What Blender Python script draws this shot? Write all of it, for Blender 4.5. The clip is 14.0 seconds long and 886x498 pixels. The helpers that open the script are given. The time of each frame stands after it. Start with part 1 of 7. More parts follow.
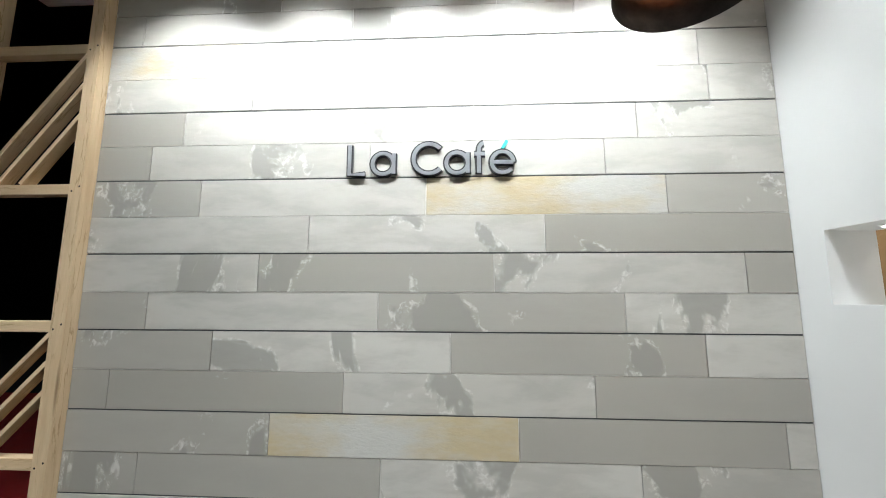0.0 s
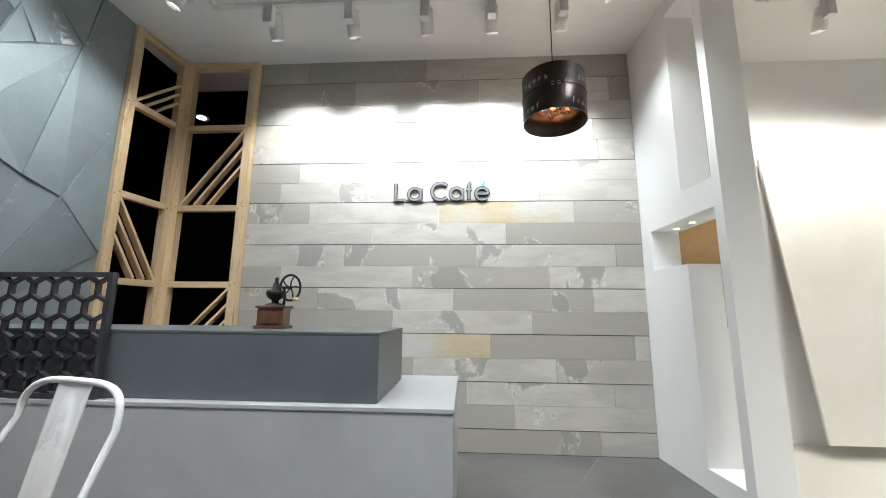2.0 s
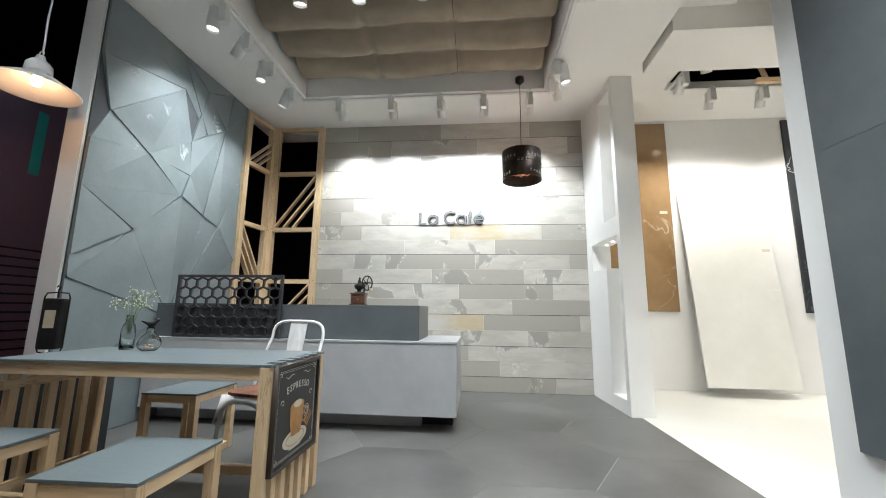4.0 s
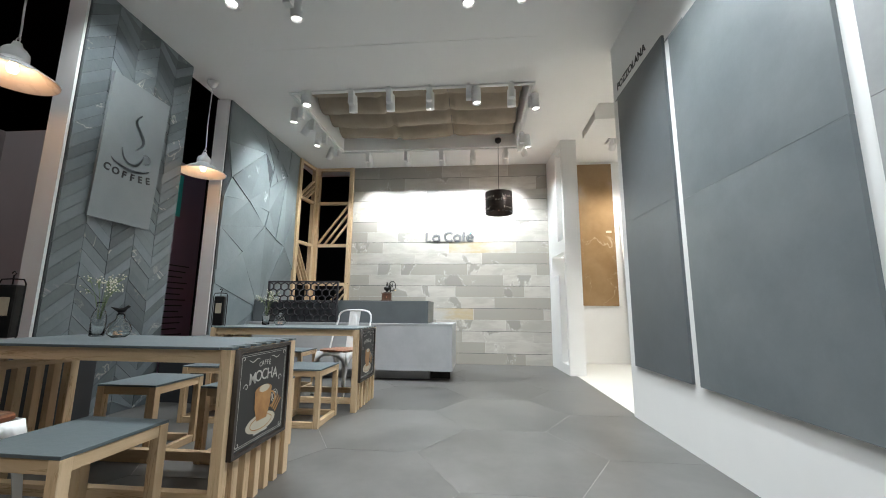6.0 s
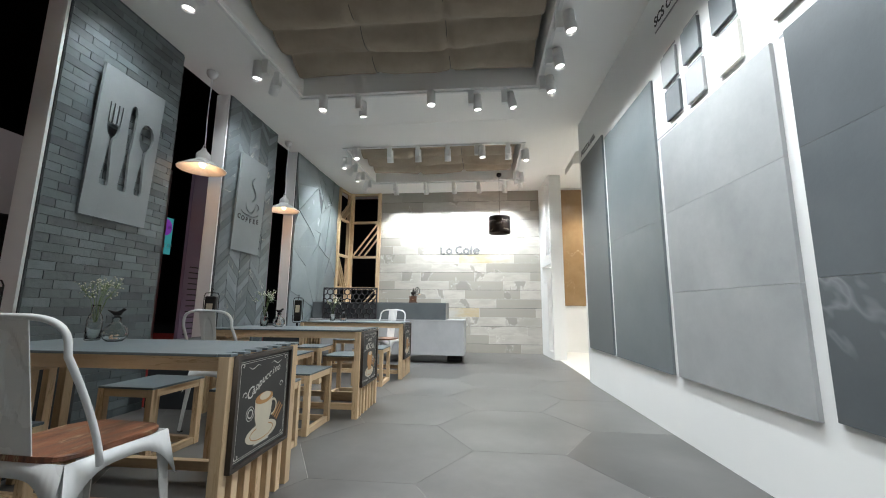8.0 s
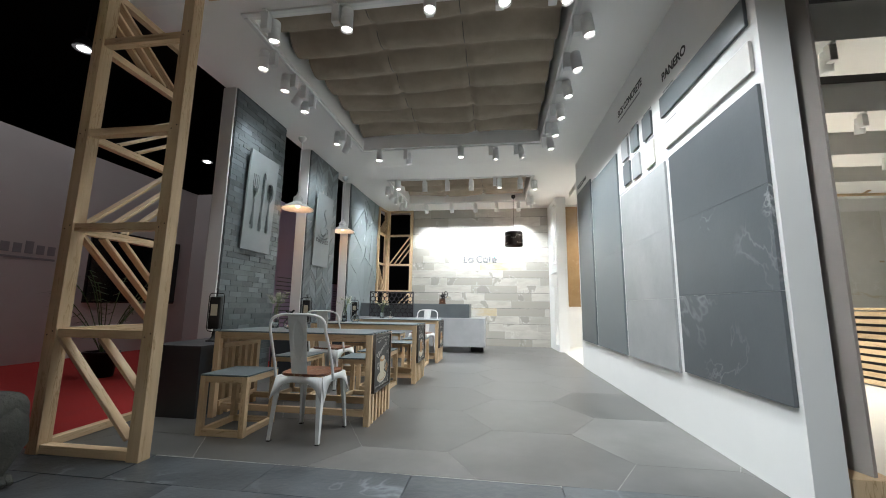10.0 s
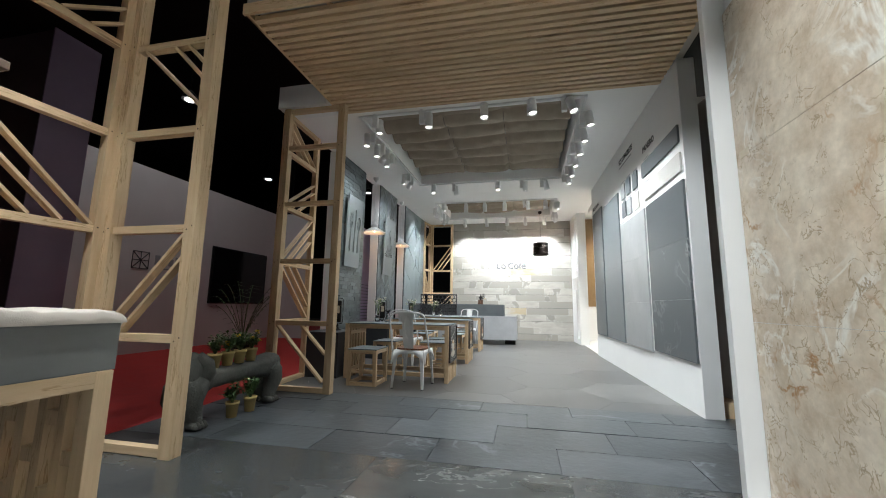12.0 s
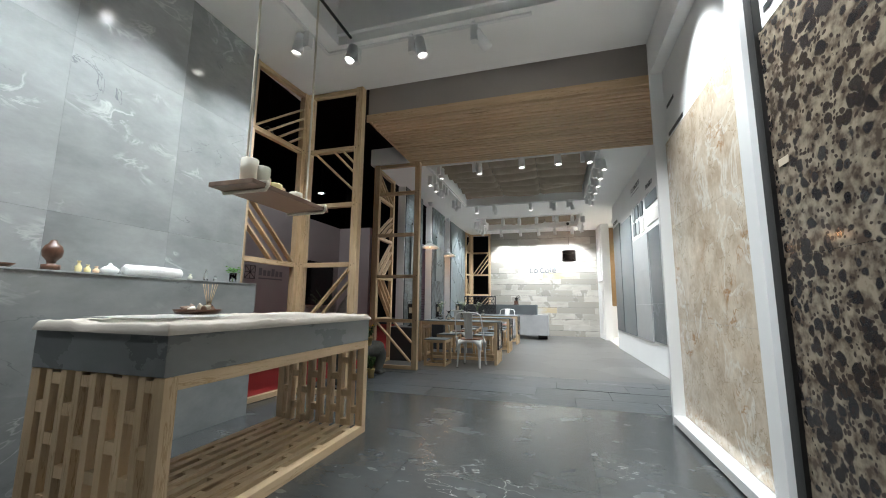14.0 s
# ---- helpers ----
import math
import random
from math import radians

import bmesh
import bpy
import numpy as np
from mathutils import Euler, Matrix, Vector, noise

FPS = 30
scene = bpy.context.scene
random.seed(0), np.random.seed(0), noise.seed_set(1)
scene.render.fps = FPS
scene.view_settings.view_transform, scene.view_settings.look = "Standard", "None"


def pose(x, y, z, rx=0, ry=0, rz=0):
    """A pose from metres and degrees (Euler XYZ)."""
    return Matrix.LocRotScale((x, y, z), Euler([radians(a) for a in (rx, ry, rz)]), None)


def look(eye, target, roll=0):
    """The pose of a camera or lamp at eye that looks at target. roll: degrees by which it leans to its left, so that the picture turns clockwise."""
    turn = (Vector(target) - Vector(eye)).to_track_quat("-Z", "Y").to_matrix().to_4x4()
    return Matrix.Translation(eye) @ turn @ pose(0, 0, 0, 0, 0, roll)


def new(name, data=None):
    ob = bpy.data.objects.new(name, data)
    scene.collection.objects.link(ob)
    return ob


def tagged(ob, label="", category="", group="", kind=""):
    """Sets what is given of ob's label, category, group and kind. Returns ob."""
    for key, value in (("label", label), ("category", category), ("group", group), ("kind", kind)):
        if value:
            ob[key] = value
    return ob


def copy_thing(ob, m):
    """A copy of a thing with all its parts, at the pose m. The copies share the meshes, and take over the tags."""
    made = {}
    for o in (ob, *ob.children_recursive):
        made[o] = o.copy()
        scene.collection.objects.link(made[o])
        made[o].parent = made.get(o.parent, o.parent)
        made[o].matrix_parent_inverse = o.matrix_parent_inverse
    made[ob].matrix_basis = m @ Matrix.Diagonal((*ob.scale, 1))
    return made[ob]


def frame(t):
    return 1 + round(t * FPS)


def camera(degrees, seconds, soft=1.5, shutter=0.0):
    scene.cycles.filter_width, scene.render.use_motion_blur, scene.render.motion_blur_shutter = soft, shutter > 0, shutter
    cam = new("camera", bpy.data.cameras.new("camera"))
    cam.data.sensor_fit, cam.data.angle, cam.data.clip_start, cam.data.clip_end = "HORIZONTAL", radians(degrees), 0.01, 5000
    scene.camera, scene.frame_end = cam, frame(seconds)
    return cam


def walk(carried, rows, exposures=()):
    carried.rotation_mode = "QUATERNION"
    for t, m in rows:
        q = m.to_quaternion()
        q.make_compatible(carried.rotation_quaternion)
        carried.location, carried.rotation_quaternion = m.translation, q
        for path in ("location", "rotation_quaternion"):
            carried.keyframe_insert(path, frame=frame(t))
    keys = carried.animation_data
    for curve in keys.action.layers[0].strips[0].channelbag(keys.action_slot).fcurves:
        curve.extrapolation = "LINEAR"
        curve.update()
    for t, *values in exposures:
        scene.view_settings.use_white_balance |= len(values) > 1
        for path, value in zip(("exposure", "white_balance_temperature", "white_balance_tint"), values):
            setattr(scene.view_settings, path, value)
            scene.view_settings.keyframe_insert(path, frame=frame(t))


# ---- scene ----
cam = camera(98.7, 14.0, soft=1.0)
METRES, EYE, TILT, LEAN, TURN = 11.7, 1.359, 0.0, 0.0, 1.1
ROWS = [
    (0.0, 0.0054, 0.0030, 0.0115, 1.92, 7.5, -0.18),
    (0.5, 0.0082, -0.0217, -0.0008, 1.90, 8.5, -0.30),
    (1.0, 0.0100, -0.0541, -0.0100, 1.85, 9.30, -0.40),
    (1.5, 0.0085, -0.0870, -0.0162, 1.85, 9.72, -0.40),
    (2.0, 0.0076, -0.121, -0.0213, 2.27, 9.69, -0.51),
    (2.5, 0.0076, -0.1533, -0.0244, 2.72, 9.41, -0.51),
    (3.0, 0.0096, -0.1886, -0.0276, 3.22, 9.34, -0.61),
    (5.5, 0.0232, -0.371, -0.037, 4.15, 9.11, -0.6),
    (6.0, 0.0259, -0.4113, -0.0386, 4.07, 9.13, -0.55),
    (6.5, 0.0265, -0.4479, -0.0382, 4.02, 9.1, -0.46),
    (7.0, 0.026, -0.484, -0.038, 3.99, 9.02, -0.42),
    (7.5, 0.0226, -0.5176, -0.0382, 4.18, 8.99, -0.43),
    (8.0, 0.02, -0.5528, -0.0363, 4.57, 8.83, -0.51),
    (10.5, 0.0152, -0.7247, -0.0334, 7.89, 8.56, -0.78),
    (11.0, 0.0121, -0.7643, -0.0335, 8.88, 8.49, -0.75),
    (11.5, 0.0089, -0.8012, -0.0323, 9.99, 8.48, -0.76),
    (12.0, 0.0084, -0.8411, -0.0317, 10.98, 8.41, -0.82),
    (12.5, 0.0076, -0.8789, -0.0314, 12.05, 8.37, -0.81),
    (13.0, 0.0083, -0.9182, -0.0307, 12.71, 8.32, -0.71),
    (13.5, 0.0079, -0.955, -0.0291, 13.34, 8.18, -0.64),
    (14.0, 0.0085, -0.9951, -0.0263, 15.42, 8.09, -0.6),
]
walk(cam, [(t, pose(0, 0, EYE, TILT, LEAN, TURN) @ pose(METRES * x, METRES * y, METRES * z, 90 + pitch, roll, yaw)) for t, x, y, z, yaw, pitch, roll in ROWS],
     [(0.0, -0.24), (1.0, -0.16), (3.0, 0.08), (6.0, 0.2), (8.0, 0.34), (10.5, 0.48), (14.0, 0.5)])

# ---- world, lamps, exposure ----
world = bpy.data.worlds.new("hall_dark")
scene.world = world
world.use_nodes = True
world.node_tree.nodes["Background"].inputs["Color"].default_value = (0.75, 0.78, 0.85, 1)
world.node_tree.nodes["Background"].inputs["Strength"].default_value = 0.004
scene.view_settings.exposure = 0.0


def spot_lamp(eye, target, watts, cone=52, blend=0.9, colour=(0.895, 0.965, 1.0), size=0.035):
    d = bpy.data.lights.new("spot", "SPOT")
    d.energy, d.spot_size, d.spot_blend, d.color, d.shadow_soft_size = watts, radians(cone), blend, colour, size
    ob = new("spot_light", d)
    ob.matrix_basis = look(eye, target)
    return ob


def point_lamp(eye, watts, colour, size=0.03):
    d = bpy.data.lights.new("bulb", "POINT")
    d.energy, d.color, d.shadow_soft_size = watts, colour, size
    ob = new("bulb_light", d)
    ob.location = eye
    return ob

# ---- helpers for building ----
def bm_new():
    return bmesh.new()


def add_box(bm, x0, y0, z0, x1, y1, z1, bev=0.0):
    vs = [bm.verts.new(p) for p in ((x0, y0, z0), (x1, y0, z0), (x1, y1, z0), (x0, y1, z0), (x0, y0, z1), (x1, y0, z1), (x1, y1, z1), (x0, y1, z1))]
    fs = [bm.faces.new([vs[i] for i in f]) for f in ((0, 3, 2, 1), (4, 5, 6, 7), (0, 1, 5, 4), (1, 2, 6, 5), (2, 3, 7, 6), (3, 0, 4, 7))]
    if bev > 0:
        es = list({e for f in fs for e in f.edges})
        bmesh.ops.bevel(bm, geom=es, offset=bev, segments=2, affect="EDGES", profile=0.6)
    return bm


def box(x0, y0, z0, x1, y1, z1, bev=0.0):
    return add_box(bmesh.new(), x0, y0, z0, x1, y1, z1, bev)


def add_lathe(bm, profile, n=24, cx=0.0, cy=0.0):
    """Turn a profile of (radius, height) round the upright axis."""
    rings = []
    for r, z in profile:
        if r < 1e-5:
            rings.append([bm.verts.new((cx, cy, z))])
        else:
            rings.append([bm.verts.new((cx + r * math.cos(2 * math.pi * k / n), cy + r * math.sin(2 * math.pi * k / n), z)) for k in range(n)])
    for a, b in zip(rings, rings[1:]):
        for k in range(n):
            q = [a[k % len(a)], a[(k + 1) % len(a)], b[(k + 1) % len(b)], b[k % len(b)]]
            u = []
            for v in q:
                if v not in u:
                    u.append(v)
            if len(u) > 2:
                f = bm.faces.new(u)
                f.smooth = True
    return bm


def add_tube(bm, pts, r, n=10, closed=False):
    """A round tube along points."""
    pts = [Vector(p) for p in pts]
    rings = []
    m = len(pts)
    up = Vector((0.0, 0.0, 1.0))
    last = None
    for i, p in enumerate(pts):
        if closed:
            d = (pts[(i + 1) % m] - pts[i - 1]).normalized()
        else:
            d = (pts[min(i + 1, m - 1)] - pts[max(i - 1, 0)]).normalized()
        if last is None:
            a = d.cross(up)
            if a.length < 1e-3:
                a = d.cross(Vector((1.0, 0.0, 0.0)))
        else:
            a = last - d * last.dot(d)
        a.normalize()
        last = a
        b = d.cross(a)
        rr = r[i] if isinstance(r, (list, tuple)) else r
        rings.append([bm.verts.new(p + a * rr * math.cos(2 * math.pi * k / n) + b * rr * math.sin(2 * math.pi * k / n)) for k in range(n)])
    pairs = list(zip(rings, rings[1:]))
    if closed:
        pairs.append((rings[-1], rings[0]))
    for a, b in pairs:
        for k in range(n):
            f = bm.faces.new((a[k], a[(k + 1) % n], b[(k + 1) % n], b[k]))
            f.smooth = True
    if not closed:
        bm.faces.new(list(reversed(rings[0])))
        bm.faces.new(rings[-1])
    return bm


def part(name, bm, material, parent=None, label=""):
    """Link a bmesh as one mesh object, under a thing or a part."""
    bmesh.ops.recalc_face_normals(bm, faces=bm.faces)
    me = bpy.data.meshes.new(name)
    bm.to_mesh(me)
    bm.free()
    me.materials.append(material)
    ob = new(name, me)
    if parent is not None:
        ob.parent = parent
    if label:
        tagged(ob, label)
    return ob


def shared(name, me, parent, m):
    """Another object on a mesh that exists already."""
    ob = new(name, me)
    ob.parent = parent
    ob.matrix_local = m
    return ob


def thing(name, label, category, group="", m=None, kind=""):
    ob = new(name)
    ob.empty_display_size = 0.1
    if m is not None:
        ob.matrix_basis = m
    return tagged(ob, label, category, group, kind)


def structure(name, bm, material, label, category):
    return tagged(part(name, bm, material), label, category, "", "structure")


def beam(name, p, q, w, d, material, parent, side=(0, 0, 1), bev=0.003):
    """A squared timber from p to q: its own length runs along local z, so that the grain follows it."""
    p, q = Vector(p), Vector(q)
    z = (q - p).normalized()
    s = Vector(side)
    x = s - z * s.dot(z)
    if x.length < 1e-4:
        x = Vector((1, 0, 0)) - z * z.x
    if x.length < 1e-4:
        x = Vector((0, 1, 0))
    x.normalize()
    y = z.cross(x)
    ob = part(name, box(-w / 2, -d / 2, 0, w / 2, d / 2, (q - p).length, bev), material, parent)
    m = Matrix(((x.x, y.x, z.x, p.x), (x.y, y.y, z.y, p.y), (x.z, y.z, z.z, p.z), (0, 0, 0, 1)))
    ob.matrix_local = m
    return ob


def text_mesh(body, size, depth=0.0, offset=0.0, align="LEFT", spacing=1.0, shear=0.0):
    """The mesh of a line of writing in the built-in font, lying in its own xy plane."""
    cu = bpy.data.curves.new("writing", "FONT")
    cu.body, cu.size, cu.extrude, cu.offset, cu.align_x, cu.space_character, cu.shear = body, size, depth, offset, align, spacing, shear
    cu.resolution_u = 4
    ob = bpy.data.objects.new("writing", cu)
    scene.collection.objects.link(ob)
    bpy.context.view_layer.update()
    me = bpy.data.meshes.new_from_object(ob.evaluated_get(bpy.context.evaluated_depsgraph_get()))
    bpy.data.objects.remove(ob)
    bpy.data.curves.remove(cu)
    return me


def writing(name, body, size, material, parent, m, depth=0.001, offset=0.0, align="LEFT", spacing=1.0, width=0.0, shear=0.0):
    me = text_mesh(body, size, depth, offset, align, spacing, shear)
    if width:
        xs = [v.co.x for v in me.vertices]
        k = width / (max(xs) - min(xs))
        for v in me.vertices:
            v.co.x *= k
    me.materials.append(material)
    ob = new(name, me)
    ob.parent = parent
    ob.matrix_local = m
    return ob


# ---- materials ----
def mat(name, c1, c2=None, scale=2.0, rough=0.6, bump=0.1, bump_scale=80.0, metal=0.0, rand=0.0, stretch=(1, 1, 1), veins=(), grain=0.0, grain_scale=60.0, detail=5.0, coat=0.0, rough_var=0.12, contrast=1.0, bump_depth=0.01, knots=None):
    """Two colours mixed by a cloudy noise, thin veins (colour, scale, width, share, warp), fine grain and relief."""
    m = bpy.data.materials.new(name)
    m.use_nodes = True
    nt = m.node_tree
    N, L = nt.nodes, nt.links
    bs = N["Principled BSDF"]
    c2 = c2 or tuple(min(1, v * 1.15) for v in c1)

    def node(kind, **kw):
        n = N.new(kind)
        for k, v in kw.items():
            n.inputs[k].default_value = v
        return n

    tc = N.new("ShaderNodeTexCoord")
    info = N.new("ShaderNodeObjectInfo")
    mp = N.new("ShaderNodeMapping")
    mp.inputs["Scale"].default_value = stretch
    L.new(tc.outputs["Object"], mp.inputs["Vector"])
    vec = mp.outputs["Vector"]
    if rand > 0:
        mul = N.new("ShaderNodeVectorMath")
        mul.operation = "SCALE"
        mul.inputs[0].default_value = (37.0, 53.0, 71.0)
        L.new(info.outputs["Random"], mul.inputs["Scale"])
        add = N.new("ShaderNodeVectorMath")
        L.new(vec, add.inputs[0])
        L.new(mul.outputs[0], add.inputs[1])
        vec = add.outputs[0]
    big = node("ShaderNodeTexNoise", Scale=scale, Detail=detail, Roughness=0.6)
    L.new(vec, big.inputs["Vector"])
    ramp = N.new("ShaderNodeMapRange")
    w = 0.22 / contrast
    ramp.inputs["From Min"].default_value, ramp.inputs["From Max"].default_value = 0.5 - w, 0.5 + w
    L.new(big.outputs["Fac"], ramp.inputs["Value"])
    mix = N.new("ShaderNodeMix")
    mix.data_type = "RGBA"
    mix.inputs["A"].default_value, mix.inputs["B"].default_value = (*c1, 1), (*c2, 1)
    L.new(ramp.outputs[0], mix.inputs["Factor"])
    col = mix.outputs["Result"]
    for vc, vs, vw, share, warp in veins:
        vn = node("ShaderNodeTexNoise", Scale=vs, Detail=5.0, Roughness=0.56, Distortion=warp)
        L.new(vec, vn.inputs["Vector"])
        sub = N.new("ShaderNodeMath")
        sub.operation = "SUBTRACT"
        sub.inputs[1].default_value = 0.5
        L.new(vn.outputs["Fac"], sub.inputs[0])
        ab = N.new("ShaderNodeMath")
        ab.operation = "ABSOLUTE"
        L.new(sub.outputs[0], ab.inputs[0])
        line = N.new("ShaderNodeMapRange")
        line.inputs["From Min"].default_value, line.inputs["From Max"].default_value = 0.0, vw
        line.inputs["To Min"].default_value, line.inputs["To Max"].default_value = 1.0, 0.0
        L.new(ab.outputs[0], line.inputs["Value"])
        mk = node("ShaderNodeTexNoise", Scale=vs * 0.55, Detail=2.0)
        off = N.new("ShaderNodeVectorMath")
        off.inputs[1].default_value = (9.1, 4.3, 2.7)
        L.new(vec, off.inputs[0])
        L.new(off.outputs[0], mk.inputs["Vector"])
        mr = N.new("ShaderNodeMapRange")
        mr.inputs["From Min"].default_value, mr.inputs["From Max"].default_value = 0.62 - share * 0.4, 0.72 - share * 0.4
        L.new(mk.outputs["Fac"], mr.inputs["Value"])
        fm = N.new("ShaderNodeMath")
        fm.operation = "MULTIPLY"
        L.new(line.outputs[0], fm.inputs[0])
        L.new(mr.outputs[0], fm.inputs[1])
        vm = N.new("ShaderNodeMix")
        vm.data_type = "RGBA"
        vm.inputs["B"].default_value = (*vc, 1)
        L.new(col, vm.inputs["A"])
        L.new(fm.outputs[0], vm.inputs["Factor"])
        col = vm.outputs["Result"]
    if knots:
        kv = node("ShaderNodeTexVoronoi", Scale=knots[1])
        L.new(vec, kv.inputs["Vector"])
        kr = N.new("ShaderNodeMapRange")
        kr.inputs["From Min"].default_value, kr.inputs["From Max"].default_value = knots[2] * 0.4, knots[2]
        kr.inputs["To Min"].default_value, kr.inputs["To Max"].default_value = 0.85, 0.0
        L.new(kv.outputs["Distance"], kr.inputs["Value"])
        km = N.new("ShaderNodeMix")
        km.data_type = "RGBA"
        km.inputs["B"].default_value = (*knots[0], 1)
        L.new(col, km.inputs["A"])
        L.new(kr.outputs[0], km.inputs["Factor"])
        col = km.outputs["Result"]
    fine = node("ShaderNodeTexNoise", Scale=grain_scale, Detail=4.0, Roughness=0.7)
    L.new(vec, fine.inputs["Vector"])
    if grain > 0 or rand > 0:
        hsv = N.new("ShaderNodeHueSaturation")
        val = N.new("ShaderNodeMath")
        val.operation = "MULTIPLY_ADD"
        val.inputs[1].default_value, val.inputs[2].default_value = grain * 2, 1.0 - grain
        L.new(fine.outputs["Fac"], val.inputs[0])
        out = val.outputs[0]
        if rand > 0:
            rv = N.new("ShaderNodeMath")
            rv.operation = "MULTIPLY_ADD"
            rv.inputs[1].default_value, rv.inputs[2].default_value = 2 * rand, 1.0 - rand
            L.new(info.outputs["Random"], rv.inputs[0])
            mu = N.new("ShaderNodeMath")
            mu.operation = "MULTIPLY"
            L.new(out, mu.inputs[0])
            L.new(rv.outputs[0], mu.inputs[1])
            out = mu.outputs[0]
        L.new(out, hsv.inputs["Value"])
        L.new(col, hsv.inputs["Color"])
        col = hsv.outputs["Color"]
    L.new(col, bs.inputs["Base Color"])
    rg = N.new("ShaderNodeMapRange")
    rg.inputs["From Min"].default_value, rg.inputs["From Max"].default_value = 0.3, 0.7
    rg.inputs["To Min"].default_value, rg.inputs["To Max"].default_value = max(0.02, rough - rough_var * 0.5), min(1.0, rough + rough_var * 0.5)
    L.new(big.outputs["Fac"], rg.inputs["Value"])
    L.new(rg.outputs[0], bs.inputs["Roughness"])
    bs.inputs["Metallic"].default_value = metal
    bs.inputs["Coat Weight"].default_value = coat
    if bump > 0:
        bn = node("ShaderNodeTexNoise", Scale=bump_scale, Detail=4.0, Roughness=0.65)
        L.new(vec, bn.inputs["Vector"])
        bp = N.new("ShaderNodeBump")
        bp.inputs["Strength"].default_value, bp.inputs["Distance"].default_value = bump, bump_depth
        L.new(bn.outputs["Fac"], bp.inputs["Height"])
        L.new(bp.outputs["Normal"], bs.inputs["Normal"])
    return m


def glow(name, colour, strength):
    m = bpy.data.materials.new(name)
    m.use_nodes = True
    bs = m.node_tree.nodes["Principled BSDF"]
    bs.inputs["Base Color"].default_value = (*colour, 1)
    bs.inputs["Emission Color"].default_value = (*colour, 1)
    bs.inputs["Emission Strength"].default_value = strength
    return m


def glass_mat(name, colour=(0.95, 0.97, 0.96), rough=0.02):
    m = bpy.data.materials.new(name)
    m.use_nodes = True
    bs = m.node_tree.nodes["Principled BSDF"]
    bs.inputs["Base Color"].default_value = (*colour, 1)
    bs.inputs["Transmission Weight"].default_value = 1.0
    bs.inputs["Roughness"].default_value = rough
    bs.inputs["IOR"].default_value = 1.45
    return m


def plank_stone(name, shade):
    """Pale stone planks: each of its own tone, with darker fields edged by broken white veins."""
    m = bpy.data.materials.new(name)
    m.use_nodes = True
    nt = m.node_tree
    N, L = nt.nodes, nt.links
    bs = N["Principled BSDF"]
    tc, info = N.new("ShaderNodeTexCoord"), N.new("ShaderNodeObjectInfo")

    def noise_tex(scale, detail, rough, warp, shift, squash):
        mp = N.new("ShaderNodeMapping")
        mp.inputs["Scale"].default_value = squash
        mp.inputs["Rotation"].default_value = (0, radians(-32), 0)
        L.new(tc.outputs["Object"], mp.inputs["Vector"])
        mu = N.new("ShaderNodeVectorMath")
        mu.operation = "SCALE"
        mu.inputs[0].default_value = shift
        L.new(info.outputs["Random"], mu.inputs["Scale"])
        ad = N.new("ShaderNodeVectorMath")
        L.new(mp.outputs[0], ad.inputs[0])
        L.new(mu.outputs[0], ad.inputs[1])
        t = N.new("ShaderNodeTexNoise")
        t.inputs["Scale"].default_value, t.inputs["Detail"].default_value = scale, detail
        t.inputs["Roughness"].default_value, t.inputs["Distortion"].default_value = rough, warp
        L.new(ad.outputs[0], t.inputs["Vector"])
        return t.outputs["Fac"]

    def band(src, a, b, lo=0.0, hi=1.0):
        r = N.new("ShaderNodeMapRange")
        r.interpolation_type = "SMOOTHSTEP"
        r.inputs["From Min"].default_value, r.inputs["From Max"].default_value = a, b
        r.inputs["To Min"].default_value, r.inputs["To Max"].default_value = lo, hi
        L.new(src, r.inputs["Value"])
        return r.outputs[0]

    def math_node(op, a, b):
        q = N.new("ShaderNodeMath")
        q.operation = op
        for i, v in enumerate((a, b)):
            if isinstance(v, float):
                q.inputs[i].default_value = v
            else:
                L.new(v, q.inputs[i])
        return q.outputs[0]

    def mixed(fac, a, b):
        x = N.new("ShaderNodeMix")
        x.data_type = "RGBA"
        L.new(fac, x.inputs["Factor"])
        for k, v in (("A", a), ("B", b)):
            if isinstance(v, tuple):
                x.inputs[k].default_value = (*v, 1)
            else:
                L.new(v, x.inputs[k])
        return x.outputs["Result"]

    field = noise_tex(1.7, 5.0, 0.55, 0.5, (37.0, 53.0, 71.0), (1.0, 1.0, 0.75))
    cloud = noise_tex(5.0, 5.0, 0.6, 0.2, (11.0, 23.0, 31.0), (0.5, 1.0, 1.6))
    fleck = noise_tex(26.0, 6.0, 0.7, 0.6, (5.0, 7.0, 9.0), (1.0, 1.0, 1.0))
    tone = band(info.outputs["Random"], 0.0, 1.0, max(0.0, shade - 0.16), min(1.0, shade + 0.16))
    base = mixed(tone, (0.528, 0.503, 0.460), (0.335, 0.312, 0.274))
    base = mixed(math_node("MULTIPLY", band(cloud, 0.38, 0.64), 0.50), base, (0.345, 0.325, 0.288))
    dark = band(field, 0.60, 0.630)
    base = mixed(math_node("MULTIPLY", dark, 0.75), base, (0.275, 0.260, 0.232))
    edge = math_node("ABSOLUTE", math_node("SUBTRACT", field, 0.604), 0.0)
    vein = math_node("MULTIPLY", band(edge, 0.0, 0.020, 1.0, 0.0), band(fleck, 0.48, 0.60))
    base = mixed(math_node("MULTIPLY", vein, 0.70), base, (0.68, 0.665, 0.63))
    L.new(base, bs.inputs["Base Color"])
    L.new(band(cloud, 0.3, 0.7, 0.42, 0.55), bs.inputs["Roughness"])
    bp = N.new("ShaderNodeBump")
    bp.inputs["Strength"].default_value, bp.inputs["Distance"].default_value = 0.25, 0.004
